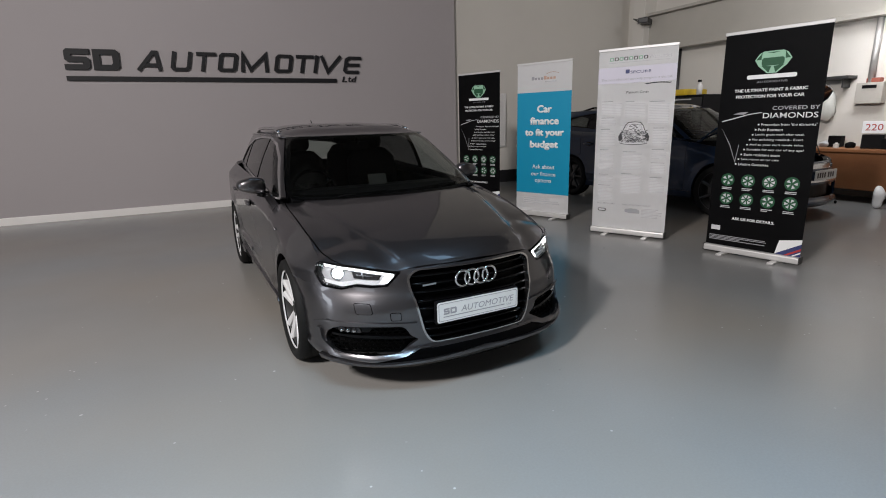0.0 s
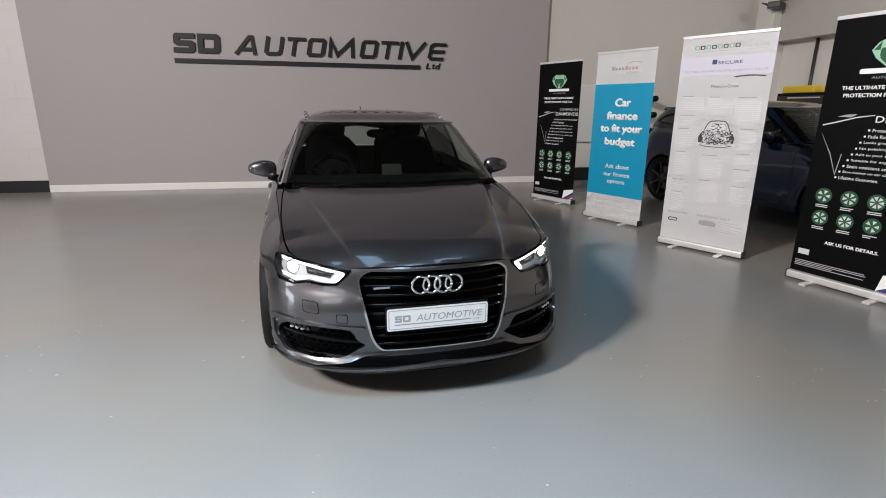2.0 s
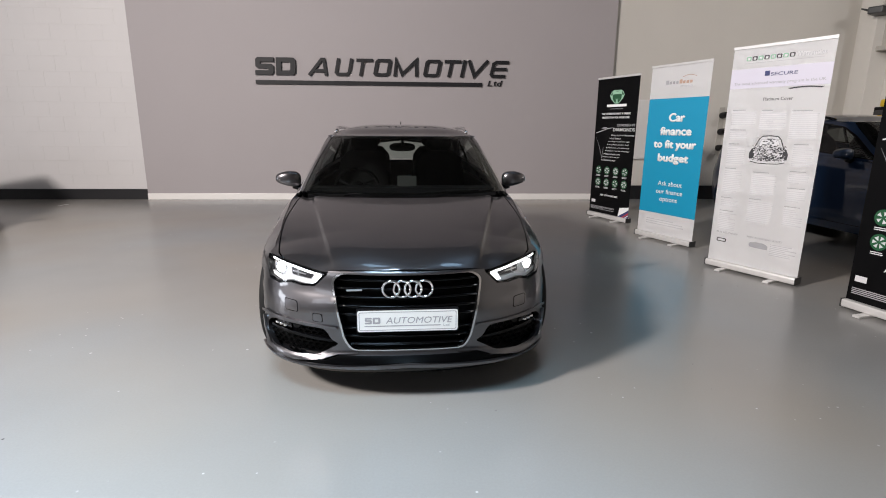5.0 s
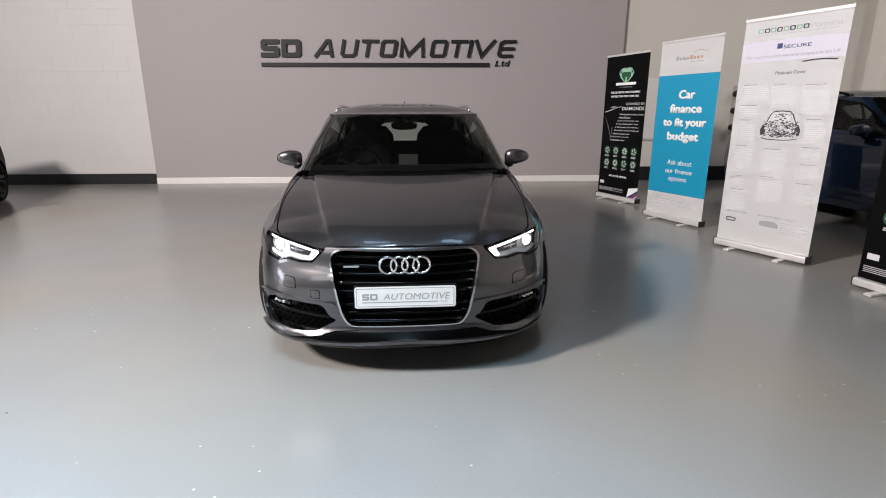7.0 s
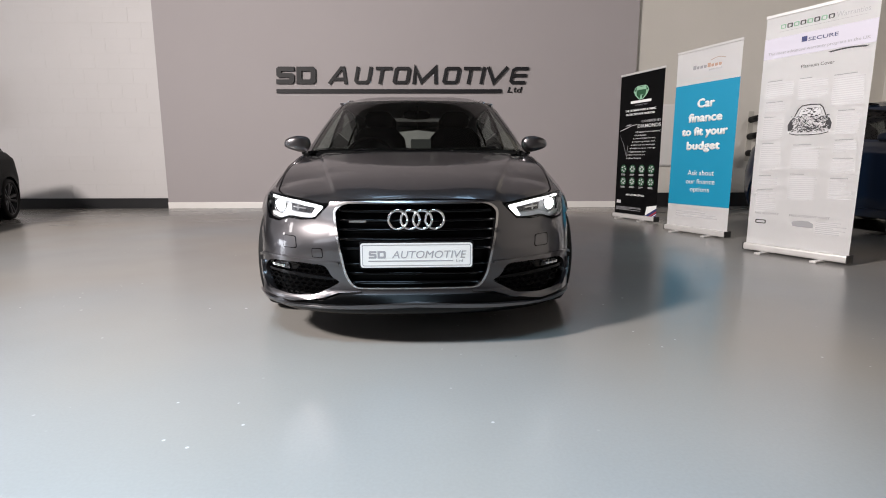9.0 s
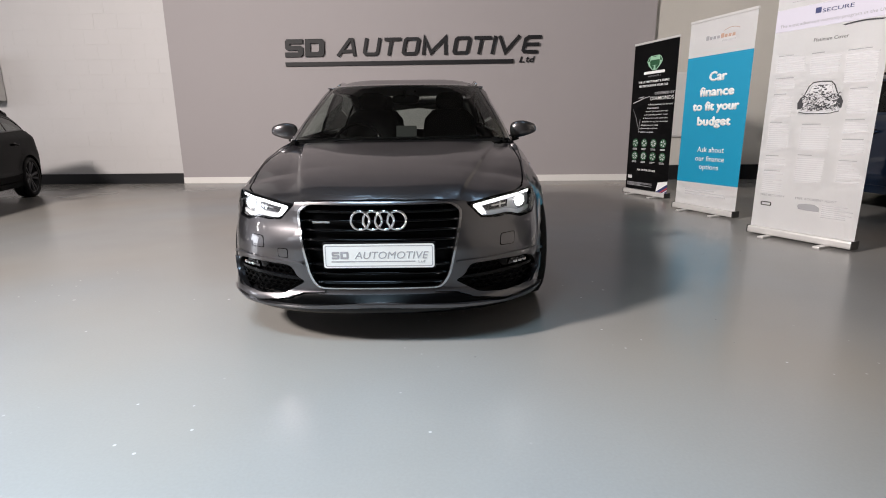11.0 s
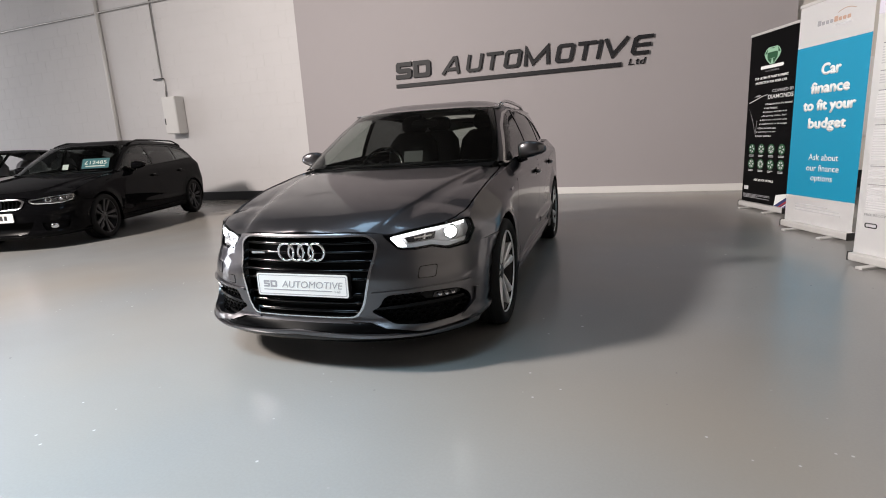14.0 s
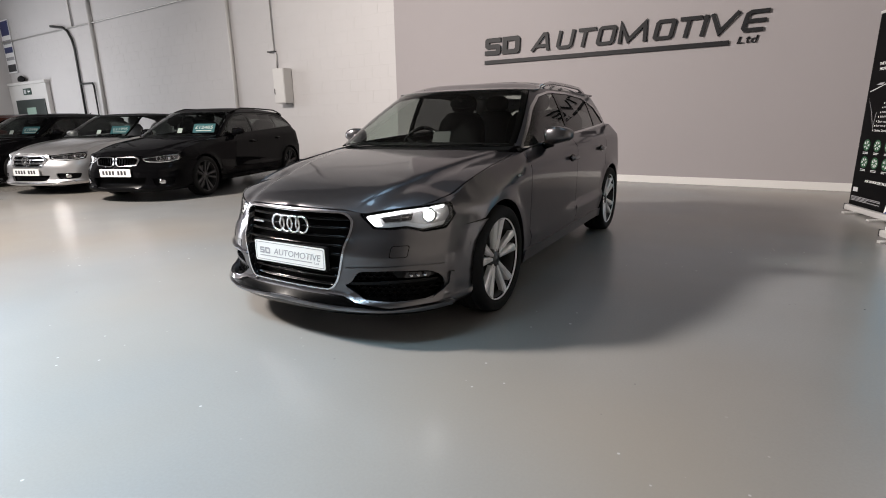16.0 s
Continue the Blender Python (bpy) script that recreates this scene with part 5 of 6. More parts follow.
    rb = [((w - 0.002) * (1 - 0.033 * max(0.0, y - 2.4) ** 2), y) for y in np.linspace(ra[-1][1] + 0.15, yr - 0.30, 8)] + [(w * 0.86, yr - 0.14), (w * 0.72, yr - 0.04), (0.25, yr)]
    h = ra[1:] + rb
    skin("roof", c["roof"], [ra[0]] + h + [(0, yr)] + [(-x, y) for x, y in h[::-1]], M_PLASTIC if s["soft_top"] else body, car, out=OUT_TOP, step=0.07, depth=0.01)
    zs = [1.02 + (1.30 - 1.02) * i / 5 for i in range(6)]
    rg = [(0.79 * c["gw"](z), z) for z in zs]
    skin("rear_window", c["back"], rg + [(-x, z) for x, z in rg[::-1]], M_GLASS if not s["soft_top"] else M_PLASTIC, car, out=OUT_BACK, step=0.08, depth=0.004)
    for side in (-1, 1):
        skin("rear_pillar", c["back"], [(side * 0.797 * c["gw"](z), z) for z in zs] + [(side * 0.895 * c["gw"](z), z) for z in zs[::-1]], body, car, out=OUT_BACK, step=0.08, depth=0.004)
    rz = [z0 + 0.02, 0.35, 0.5, 0.65, 0.8, 0.95, 1.01]
    tl = [(c["side_x"](L - 0.265, z), z) for z in rz]
    tail = skin("tailgate", c["tail"], tl + [(-x, z) for x, z in tl[::-1]], body, car, out=OUT_BACK, step=0.07, depth=0.02)
    for side in (-1, 1):
        skin("tail_lamp", c["tail"], rounded([(side * 0.42, 0.78), (side * 0.74, 0.78), (side * 0.74, 0.92), (side * 0.45, 0.90)], 0.03, 3), M_TAIL, tail, out=OUT_BACK, step=0.06, depth=0.01, lift=0.006)

    # ---- wipers, aerial, underside, cabin ----
    for x0, x1 in ((-0.42, -0.05), (0.12, 0.55)):
        zc = c["top_z"](x0, cc + 0.06)
        part("wiper", tube([(x0, cc + 0.08, zc + 0.012), (x0 + 0.05, cc + 0.09, zc + 0.018), (x1, cc + 0.11 + 0.12 * abs(x1), zc + 0.028)], 0.007, 6), M_PLASTIC, car)
    if not s["soft_top"]:
        part("aerial", rod((0, 3.45, 1.40), (0, 3.52, 1.47), 0.012, 8, None, 0.003), M_PLASTIC, car)
    part("underbody", box(-0.6, 0.6, 0.25, L - 0.3, 0.16, 0.30, 0.03), M_PLASTIC, car)
    # hidden tray, added to stop light leaking under the bumper
    tray = bmesh.new()
    line = [(x, c["front_y"](x, z0 + 0.03) + 0.03) for x in np.linspace(-0.80, 0.80, 17)]
    line = [(x, min(y, fy - A - 0.01)) for x, y in line] + [(0.72, fy - A + 0.02), (0.55, fy - A + 0.12), (-0.55, fy - A + 0.12), (-0.72, fy - A + 0.02)]
    lo, hi = [tray.verts.new((x, y, z0 + 0.006)) for x, y in line], [tray.verts.new((x, y, z0 + 0.05)) for x, y in line]
    tray.faces.new(lo), tray.faces.new(hi)
    for i in range(len(line)):
        tray.faces.new((lo[i], lo[(i + 1) % len(line)], hi[(i + 1) % len(line)], hi[i]))
    bmesh.ops.recalc_face_normals(tray, faces=tray.faces[:])
    part("undertray_blocker", tray, M_PLASTIC, car)
    part("bulkhead", box(-0.56, 0.56, 0.28, 1.25, 0.28, 0.62 if not s.get("bonnet_open") else 0.55, 0.03), M_PLASTIC, car)
    part("cabin_floor", box(-0.70, 0.70, 1.25, L - 0.35, 0.28, 0.33, 0.02), M_PLASTIC, car)
    for side in (-1, 1):
        part("door_lining", box(side * 0.74 - 0.02, side * 0.74 + 0.02, 1.45, L - 0.6, 0.3, 0.93, 0.015), M_PLASTIC, car)
    dash = bmesh.new()
    prof = [(1.42, 0.55), (1.36, 0.92), (1.52, 0.955), (1.78, 0.945), (1.86, 0.88), (1.80, 0.72), (1.72, 0.55)]
    va, vb = [dash.verts.new((-0.70, y, z)) for y, z in prof], [dash.verts.new((0.70, y, z)) for y, z in prof]
    dash.faces.new(va), dash.faces.new(vb[::-1])
    for i in range(len(prof)):
        dash.faces.new((va[i], vb[i], vb[(i + 1) % len(prof)], va[(i + 1) % len(prof)]))
    bmesh.ops.recalc_face_normals(dash, faces=dash.faces[:])
    part("dashboard", dash, M_PLASTIC, car)
    sm = pose(-0.39, 1.98, 0.89, 90 - 24, 0, 0) @ pose(0, 0, 0, 0, -90, 0)
    rimv = [sm @ Vector((0, 0.185 * math.cos(t), 0.185 * math.sin(t))) for t in np.linspace(0, 2 * math.pi, 25)]
    wheel = part("steering_wheel", tube(rimv, 0.016, 8), M_GLOSS_BLACK, car, "", True)
    part("wheel_centre", lathe([(0.0, 0.03), (0.06, 0.025), (0.075, 0.0), (0.0, -0.02)], 18, None, sm), M_PLASTIC, wheel)
    for t in (0, 120, 240):
        part("wheel_spoke", rod(sm @ Vector((0, 0, 0)), sm @ Vector((0, 0.18 * math.cos(radians(t + 180)), 0.18 * math.sin(radians(t + 180)))), 0.014, 6), M_PLASTIC, wheel)
    st = M_PALE_TRIM if s["soft_top"] else M_TRIM_CLOTH
    for x in (-0.36, 0.36):
        car_seat(car, x, 2.36, 0.50, 0.25, st)
    car_seat(car, -0.36, 3.12, 0.52, 0.24, st), car_seat(car, 0.36, 3.12, 0.52, 0.24, st)
    if not s["soft_top"]:
        mir = part("rear_view_mirror", blob(0.11, 0.02, 0.035, 3, 16, pose(0, 2.02, 1.245)), M_PLASTIC, car, "", True)
        part("mirror_arm", rod((0, 1.93, 1.30), (0, 2.01, 1.26), 0.012, 8), M_PLASTIC, mir)
    for wy in (fy, ry):
        for side in (-1, 1):
            w = car_wheel(car, s, side * s["track"], wy, side, rim_mat, spokes, twin, (17 if wy == fy else 40) if scale[1] == 1 else 0)
            if scale[1] != 1:
                k = s.get("wheel_size", 1.0)
                w.matrix_basis = w.matrix_basis @ Matrix.Diagonal((1 / scale[0], k / scale[1], k / scale[2], 1))
                w.location.z = R * k / scale[2]
    if price:
        card = part("price_card", prism(round_rect(-0.21, 0.21, 0, 0.17, 0.01), 0.004, pose(0.30, 1.66, 0.99, -28)), M_CARD_BLUE, car, "blue card with white price")
        part("print", lettering(price, -0.17, 0.17, 0.07, 0.13, 0.0006, -0.0045), M_INK_WHITE, card).matrix_basis = pose(0.30, 1.66, 0.99, -28)
        part("print", plate(-0.15, 0.15, 0.03, 0.045, -0.0045), M_INK_WHITE, card).matrix_basis = pose(0.30, 1.66, 0.99, -28)
        note = part("tax_note", prism(round_rect(-0.045, 0.045, 0, 0.09, 0.004), 0.002, pose(-0.12, 1.60, 0.99, -28)), M_PLATE_WHITE, car, "small white paper note")
    return car


def clip(poly, v, keep):
    """The part of an outline with its first coordinate above (keep 1) or below (keep -1) v."""
    out = []
    for p, q in zip(poly, poly[1:] + poly[:1]):
        a, b = (p[0] - v) * keep, (q[0] - v) * keep
        if a >= 0:
            out.append(p)
        if (a > 0 > b) or (a < 0 < b):
            t = a / (a - b)
            out.append((v, p[1] + (q[1] - p[1]) * t))
    return out


# ---- the grey hatchback's face ----
GRILLE = [(-0.345, 0.672), (0.345, 0.672), (0.392, 0.640), (0.385, 0.57), (0.335, 0.335), (0.296, 0.276), (-0.296, 0.276), (-0.335, 0.335), (-0.385, 0.57), (-0.392, 0.640)]
INTAKE = [(0.43, 0.382), (0.60, 0.388), (0.735, 0.383), (0.775, 0.356), (0.79, 0.305), (0.775, 0.256), (0.735, 0.238), (0.60, 0.232), (0.47, 0.243), (0.356, 0.306), (0.40, 0.324)]


def shrink(poly, k, cx, cz):
    return [(cx + (x - cx) * k, cz + (z - cz) * k) for x, z in poly]


def hatch_face(car, s, c):
    F = c["front"]
    back = skin("grille", F, [(x * 1.0, z) for x, z in GRILLE], M_GRILLE, car, lift=-0.055, depth=0.01, out=OUT_FRONT, step=0.08, label="black slatted grille in a bright frame")
    fr_in = rounded(shrink(GRILLE, 0.970, 0, 0.474), 0.03, 3)
    skin("grille_frame", F, rounded(GRILLE, 0.035, 3), M_SATIN, back, holes=[fr_in], lift=0.010, depth=0.03, out=OUT_FRONT, step=0.03)

    def half_at(z):
        return float(np.interp(z, [0.276, 0.335, 0.57, 0.64, 0.672], [0.285, 0.322, 0.37, 0.376, 0.335]))

    for i, z in enumerate((0.300, 0.343, 0.386, 0.46, 0.503, 0.546, 0.589, 0.632)):
        w = half_at(z)
        part("grille_bar", tube([(x, F(x, z)[1] + 0.026, z) for x in np.linspace(-w, w, 19)], 0.0085, 10), M_SLAT, back, "", True)
    # the badge: four plain linked rings
    for i in range(4):
        bm = bmesh.new()
        cx = -0.0855 + 0.057 * i
        y = F(cx, 0.597)[1] + 0.002 + 0.003 * (i % 2)
        pts = [(cx + 0.0435 * math.cos(t), y, 0.597 + 0.0435 * math.sin(t)) for t in np.linspace(0, 2 * math.pi, 33)]
        part("badge_ring", tube(pts, 0.0068, 8, bm), M_CHROME, back, "", True)
    part("script_badge", plate(-0.315, -0.235, 0.582, 0.592, F(0.27, 0.59)[1] + 0.008, 0.003), M_SATIN, back)
    part("plate_holder", box(-0.265, 0.265, 0.056, 0.085, 0.37, 0.497, 0.006), M_PLASTIC, back)
    number_plate(car, 0.062, 0.434)
    for side in (-1, 1):
        S = [(side * x, z) for x, z in INTAKE]
        pocket = skin("air_intake", F, S, M_PLASTIC, car, lift=-0.07, depth=0.01, out=OUT_FRONT, step=0.08, label="black honeycomb air intake")
        # honeycomb bars
        cells = bmesh.new()
        a = 0.021
        for row in range(8):
            for col in range(14):
                hx, hz = 0.37 + a * 1.75 * col + (a * 0.87 if row % 2 else 0), 0.236 + a * 0.98 * row
                if inside((hx, hz), shrink(INTAKE, 0.97, 0.575, 0.302)) and not (0.58 < hx < 0.77 and hz > 0.315):
                    p0 = [(hx + a * 1.02 * math.cos(radians(60 * k + 30)), hz + a * 0.62 * math.sin(radians(60 * k + 30))) for k in range(6)]
                    p1 = [(hx + a * 0.80 * math.cos(radians(60 * k + 30)), hz + a * 0.46 * math.sin(radians(60 * k + 30))) for k in range(6)]
                    y = F(hx, hz)[1] + 0.035
                    sl = (F(hx + 0.02, hz)[1] - F(hx - 0.02, hz)[1]) / 0.04
                    vs = [[cells.verts.new((side * x, y + sl * (x - hx) + dy, z)) for x, z in o] for o, dy in ((p0, 0), (p1, 0), (p1, 0.015))]
                    for k in range(6):
                        for q in (0, 1):
                            cells.faces.new((vs[q][k], vs[q][(k + 1) % 6], vs[q + 1][(k + 1) % 6], vs[q + 1][k]))
        tagged(part("honeycomb", cells, M_MESH, pocket), kind="stuff")
        # blade across the intake, fog lamp, washer cap
        skin("intake_blade", F, [(side * x, z) for x, z in ((0.352, 0.309), (0.47, 0.311), (0.60, 0.319), (0.765, 0.324), (0.77, 0.336), (0.60, 0.335), (0.47, 0.326), (0.36, 0.318))], M_GLOSS_BLACK, pocket, lift=-0.012, depth=0.04, out=OUT_FRONT, step=0.04)
        skin("fog_panel", F, rounded([(side * x, z) for x, z in ((0.62, 0.338), (0.765, 0.338), (0.765, 0.360), (0.745, 0.376), (0.58, 0.380))], 0.008, 2), M_GLOSS_BLACK, pocket, lift=-0.036, depth=0.01, out=OUT_FRONT, step=0.05)
        fog = skin("fog_lamp", F, rounded([(side * x, z) for x, z in ((0.645, 0.341), (0.748, 0.341), (0.752, 0.366), (0.655, 0.372))], 0.008, 2), M_LAMP_DARK, pocket, lift=-0.03, depth=0.01, out=OUT_FRONT, step=0.04)
        for k in range(3):
            x = 0.662 + 0.026 * k
            part("fog_cell", blob(0.012, 0.006, 0.008, 4, 10, pose(side * x, F(x, 0.35)[1] + 0.022, 0.356)), M_REFLECTOR, fog, "", True)
        wa = rounded([(side * x, z) for x, z in ((0.580, 0.456), (0.652, 0.456), (0.656, 0.510), (0.586, 0.508))], 0.012, 3)
        skin("washer_cap", F, wa, M_PAINT_GREY, car, lift=0.002, depth=0.004, out=OUT_FRONT, step=0.04)
        skin("cap_groove", F, rounded([(side * x, z) for x, z in ((0.577, 0.453), (0.655, 0.453), (0.659, 0.513), (0.583, 0.511))], 0.012, 3), M_GLOSS_BLACK, car, holes=[wa], lift=0.0008, depth=0.002, out=OUT_FRONT, step=0.03)
        # bright lower edge under the intake and crease over it
        skin("intake_lip", F, [(side * x, z) for x, z in ((0.26, 0.269), (0.37, 0.264), (0.45, 0.238), (0.60, 0.226), (0.75, 0.234), (0.796, 0.30), (0.80, 0.36), (0.812, 0.36), (0.808, 0.285), (0.775, 0.218), (0.60, 0.210), (0.44, 0.224), (0.365, 0.250), (0.26, 0.257))], M_PAINT_GREY, car, lift=0.014, depth=0.018, out=OUT_FRONT, step=0.03)
        skin("bumper_crease", F, [(side * x, z) for x, z in ((0.362, 0.388), (0.50, 0.394), (0.66, 0.401), (0.775, 0.397), (0.82, 0.378), (0.822, 0.388), (0.782, 0.410), (0.66, 0.412), (0.50, 0.405), (0.366, 0.399))], M_PAINT_GREY, car, lift=0.013, depth=0.016, out=OUT_FRONT, step=0.03)
    tow = rounded([(-0.494, 0.418), (-0.445, 0.418), (-0.448, 0.458), (-0.496, 0.458)], 0.01, 3)
    skin("cap_groove", F, rounded([(-0.497, 0.415), (-0.442, 0.415), (-0.445, 0.461), (-0.499, 0.461)], 0.01, 3), M_GLOSS_BLACK, car, holes=[tow], lift=0.0008, depth=0.002, out=OUT_FRONT, step=0.03)
    skin("tow_cap", F, tow, M_PAINT_GREY, car, lift=0.002, depth=0.004, out=OUT_FRONT, step=0.04)
    skin("lower_slot", F, [(-0.62, 0.203), (0, 0.221), (0.62, 0.203), (0.46, 0.224), (0.37, 0.249), (-0.37, 0.249), (-0.46, 0.224)], M_GRILLE, car, lift=0.004, depth=0.004, out=OUT_FRONT, step=0.04)
    for side in (-1, 1):
        ch = c["right"] if side > 0 else c["left"]
        skin("wing_badge", ch, [(1.13, 0.772), (1.185, 0.774), (1.185, 0.788), (1.13, 0.786)], M_SATIN, car, lift=0.003, depth=0.003, out=OUT_SIDE[side], step=0.03)
    part("dash_card", prism(round_rect(-0.075, 0.075, 0, 0.085, 0.004), 0.003, pose(0.03, 1.62, 0.955, -20)), M_CARD_GREY, car, "grey card standing on the dashboard")
    # front lip
    skin("front_lip", F, [(-0.79, 0.163), (-0.6, 0.160), (0, 0.165), (0.6, 0.160), (0.79, 0.163), (0.80, 0.186), (0.6, 0.187), (0, 0.203), (-0.6, 0.187), (-0.80, 0.186)], M_GLOSS_BLACK, car, lift=0.008, depth=0.03, out=OUT_FRONT, step=0.04)
    skin("splitter", F, [(-0.80, 0.190), (-0.6, 0.192), (0, 0.208), (0.6, 0.192), (0.80, 0.190), (0.81, 0.213), (0.6, 0.203), (0, 0.218), (-0.6, 0.203), (-0.81, 0.213)], M_PAINT_GREY, car, lift=0.02, depth=0.025, out=OUT_FRONT, step=0.04)


HATCH_FRONT = dict(holes=[GRILLE, INTAKE, [(-x, z) for x, z in INTAKE]], dress=hatch_face)
build_car(HATCH, pose(1.496, 2.40, 0, 0, 0, 1.7), M_PAINT_GREY, "dark grey metallic hatchback with lit headlamps on the showroom floor", M_RIM, "parked cars", HATCH_FRONT)


# ---- other cars ----
def other_face(grilles, bars, frame_mat, lower, sides, plate_z, plate_y, ring_z=None, bright_bar=None):
    """A dressing for a car's front: framed grilles with bars, a lower intake, a plate, fog lamps."""
    def dress(car, s, c):
        F = c["front"]
        for gp in grilles:
            cx, cz = sum(p[0] for p in gp) / len(gp), sum(p[1] for p in gp) / len(gp)
            back = skin("grille", F, gp, M_PLASTIC, car, lift=-0.05, depth=0.01, out=OUT_FRONT, step=0.07, label="dark grille in a chrome frame")
            skin("grille_frame", F, rounded(gp, 0.02, 3), frame_mat, back, holes=[rounded(shrink(gp, 0.86, cx, cz), 0.02, 3)], lift=0.012, depth=0.03, out=OUT_FRONT, step=0.03)
            x0, x1 = min(p[0] for p in gp), max(p[0] for p in gp)
            z0, z1 = min(p[1] for p in gp), max(p[1] for p in gp)
            if bars == "upright":
                for i in range(1, 8):
                    x = x0 + (x1 - x0) * i / 8
                    skin("grille_bar", F, [(x - 0.006, z0 + 0.012), (x + 0.006, z0 + 0.012), (x + 0.006, z1 - 0.012), (x - 0.006, z1 - 0.012)], M_GLOSS_BLACK, back, lift=-0.01, depth=0.03, out=OUT_FRONT, step=0.05)
            else:
                for i in range(1, bars + 1):
                    z = z0 + (z1 - z0) * i / (bars + 1)
                    w = (x1 - x0) * 0.44
                    skin("grille_bar", F, [(cx - w, z - 0.014), (cx + w, z - 0.014), (cx + w, z + 0.014), (cx - w, z + 0.014)], frame_mat, back, lift=-0.002, depth=0.03, out=OUT_FRONT, step=0.05)
        skin("lower_intake", F, lower, M_GRILLE, car, lift=-0.06, depth=0.01, out=OUT_FRONT, step=0.08)
        for side in (-1, 1):
            sp = [(side * x, z) for x, z in sides]
            pocket = skin("side_intake", F, sp, M_PLASTIC, car, lift=-0.05, depth=0.01, out=OUT_FRONT, step=0.08)
            x, z = 0.63, sum(p[1] for p in sides) / len(sides)
            part("fog_lamp", blob(0.045, 0.012, 0.035, 2.4, 14, pose(side * x, F(x, z)[1] + 0.012, z, 0, 0, side * 30)), M_REFLECTOR, pocket, "", True)
        if ring_z:
            y = F(0, ring_z)[1] - 0.016
            pts = [(0.075 * math.cos(t), y, ring_z + 0.075 * math.sin(t)) for t in np.linspace(0, 2 * math.pi, 29)]
            badge = part("badge", tube(pts, 0.008, 8), M_CHROME, car, "round chrome badge", True)
            for k in range(3):
                a = radians(90 + 120 * k)
                part("badge_arm", rod((0, y, ring_z), (0.073 * math.cos(a), y, ring_z + 0.073 * math.sin(a)), 0.014, 8, None, 0.004), M_CHROME, badge)
        if bright_bar:
            z = bright_bar
            skin("front_trim", F, [(-0.72, z + 0.012), (-0.4, z), (0.4, z), (0.72, z + 0.012), (0.72, z + 0.036), (0.4, z + 0.022), (-0.4, z + 0.022), (-0.72, z + 0.036)], M_SATIN, car, lift=0.014, depth=0.02, out=OUT_FRONT, step=0.04)
        number_plate(car, plate_y, plate_z, words=False)

    holes = list(grilles) + [lower, list(sides), [(-x, z) for x, z in sides]]
    return dict(holes=holes, dress=dress)


def both(half):
    return [list(half), [(-x, z) for x, z in half]]


ESTATE = dict(HATCH, lit=False, trim=M_GLOSS_BLACK,
              dlo=((1.42, 0.932), (1.66, 1.085), (1.84, 1.20), (2.04, 1.29), (2.30, 1.326), (2.75, 1.332), (3.3, 1.312), (3.7, 1.245), (3.98, 1.11), (3.94, 1.07), (2.6, 1.0)),
              rear=((0.95, 4.29), (1.05, 4.27), (1.15, 4.19), (1.24, 4.06), (1.31, 3.93), (1.36, 3.80)), pillars=(2.42, 3.28),
              roof=((1.9, 1.36), (2.15, 1.405), (2.5, 1.428), (2.85, 1.432), (3.3, 1.415), (3.65, 1.372), (3.9, 1.31), (4.05, 1.24)), rail_line=(2.10, 3.84, 0.05),
              lamp=((0.375, 0.662), (0.395, 0.612), (0.45, 0.590), (0.60, 0.578), (0.70, 0.582), (0.782, 0.612), (0.792, 0.662), (0.778, 0.712), (0.60, 0.696)))
OPEN_TOP = dict(ESTATE, soft_top=True, rails=False, trim=M_SATIN, rear=((0.95, 4.29), (1.05, 4.28), (1.2, 4.22), (1.36, 4.10)), roof=((1.9, 1.355), (2.15, 1.385), (2.5, 1.395), (2.85, 1.39), (3.4, 1.32), (3.7, 1.22), (3.9, 1.12)), rail=1.345)
SALOON = dict(ESTATE, rails=False)
OFF_ROAD = dict(HATCH, lit=False, trim=M_GLOSS_BLACK, bonnet_open=42, wheel_size=1.14,
                dlo=((1.46, 0.95), (1.68, 1.09), (1.84, 1.19), (2.04, 1.285), (2.30, 1.322), (2.75, 1.328), (3.3, 1.305), (3.8, 1.245), (3.98, 1.16), (3.94, 1.12), (2.6, 1.03)),
                roof=((1.9, 1.36), (2.15, 1.405), (2.5, 1.43), (2.85, 1.43), (3.4, 1.40), (3.9, 1.35), (4.15, 1.31)), rear=((0.95, 4.29), (1.05, 4.28), (1.2, 4.22), (1.34, 4.08)))

KIDNEY = other_face(both(((0.012, 0.672), (0.30, 0.672), (0.368, 0.640), (0.33, 0.545), (0.06, 0.528), (0.012, 0.560))), "upright", M_SATIN,
                    [(-0.46, 0.37), (0.46, 0.37), (0.38, 0.225), (-0.38, 0.225)], ((0.52, 0.36), (0.76, 0.35), (0.74, 0.25), (0.56, 0.24)), 0.445, 0.045)
WIDE = other_face([[(-0.31, 0.66), (0.31, 0.66), (0.37, 0.60), (0.29, 0.48), (-0.29, 0.48), (-0.37, 0.60)]], 2, M_SATIN,
                  [(-0.40, 0.335), (0.40, 0.335), (0.34, 0.24), (-0.34, 0.24)], ((0.48, 0.37), (0.77, 0.36), (0.75, 0.27), (0.52, 0.26)), 0.395, 0.03, 0.57, 0.195)
PLAIN = other_face([[(-0.31, 0.65), (0.31, 0.65), (0.35, 0.60), (0.29, 0.50), (-0.29, 0.50), (-0.35, 0.60)]], 3, M_SATIN,
                   [(-0.45, 0.36), (0.45, 0.36), (0.38, 0.235), (-0.38, 0.235)], ((0.54, 0.36), (0.76, 0.35), (0.74, 0.26), (0.56, 0.25)), 0.43, 0.035, None, 0.2)

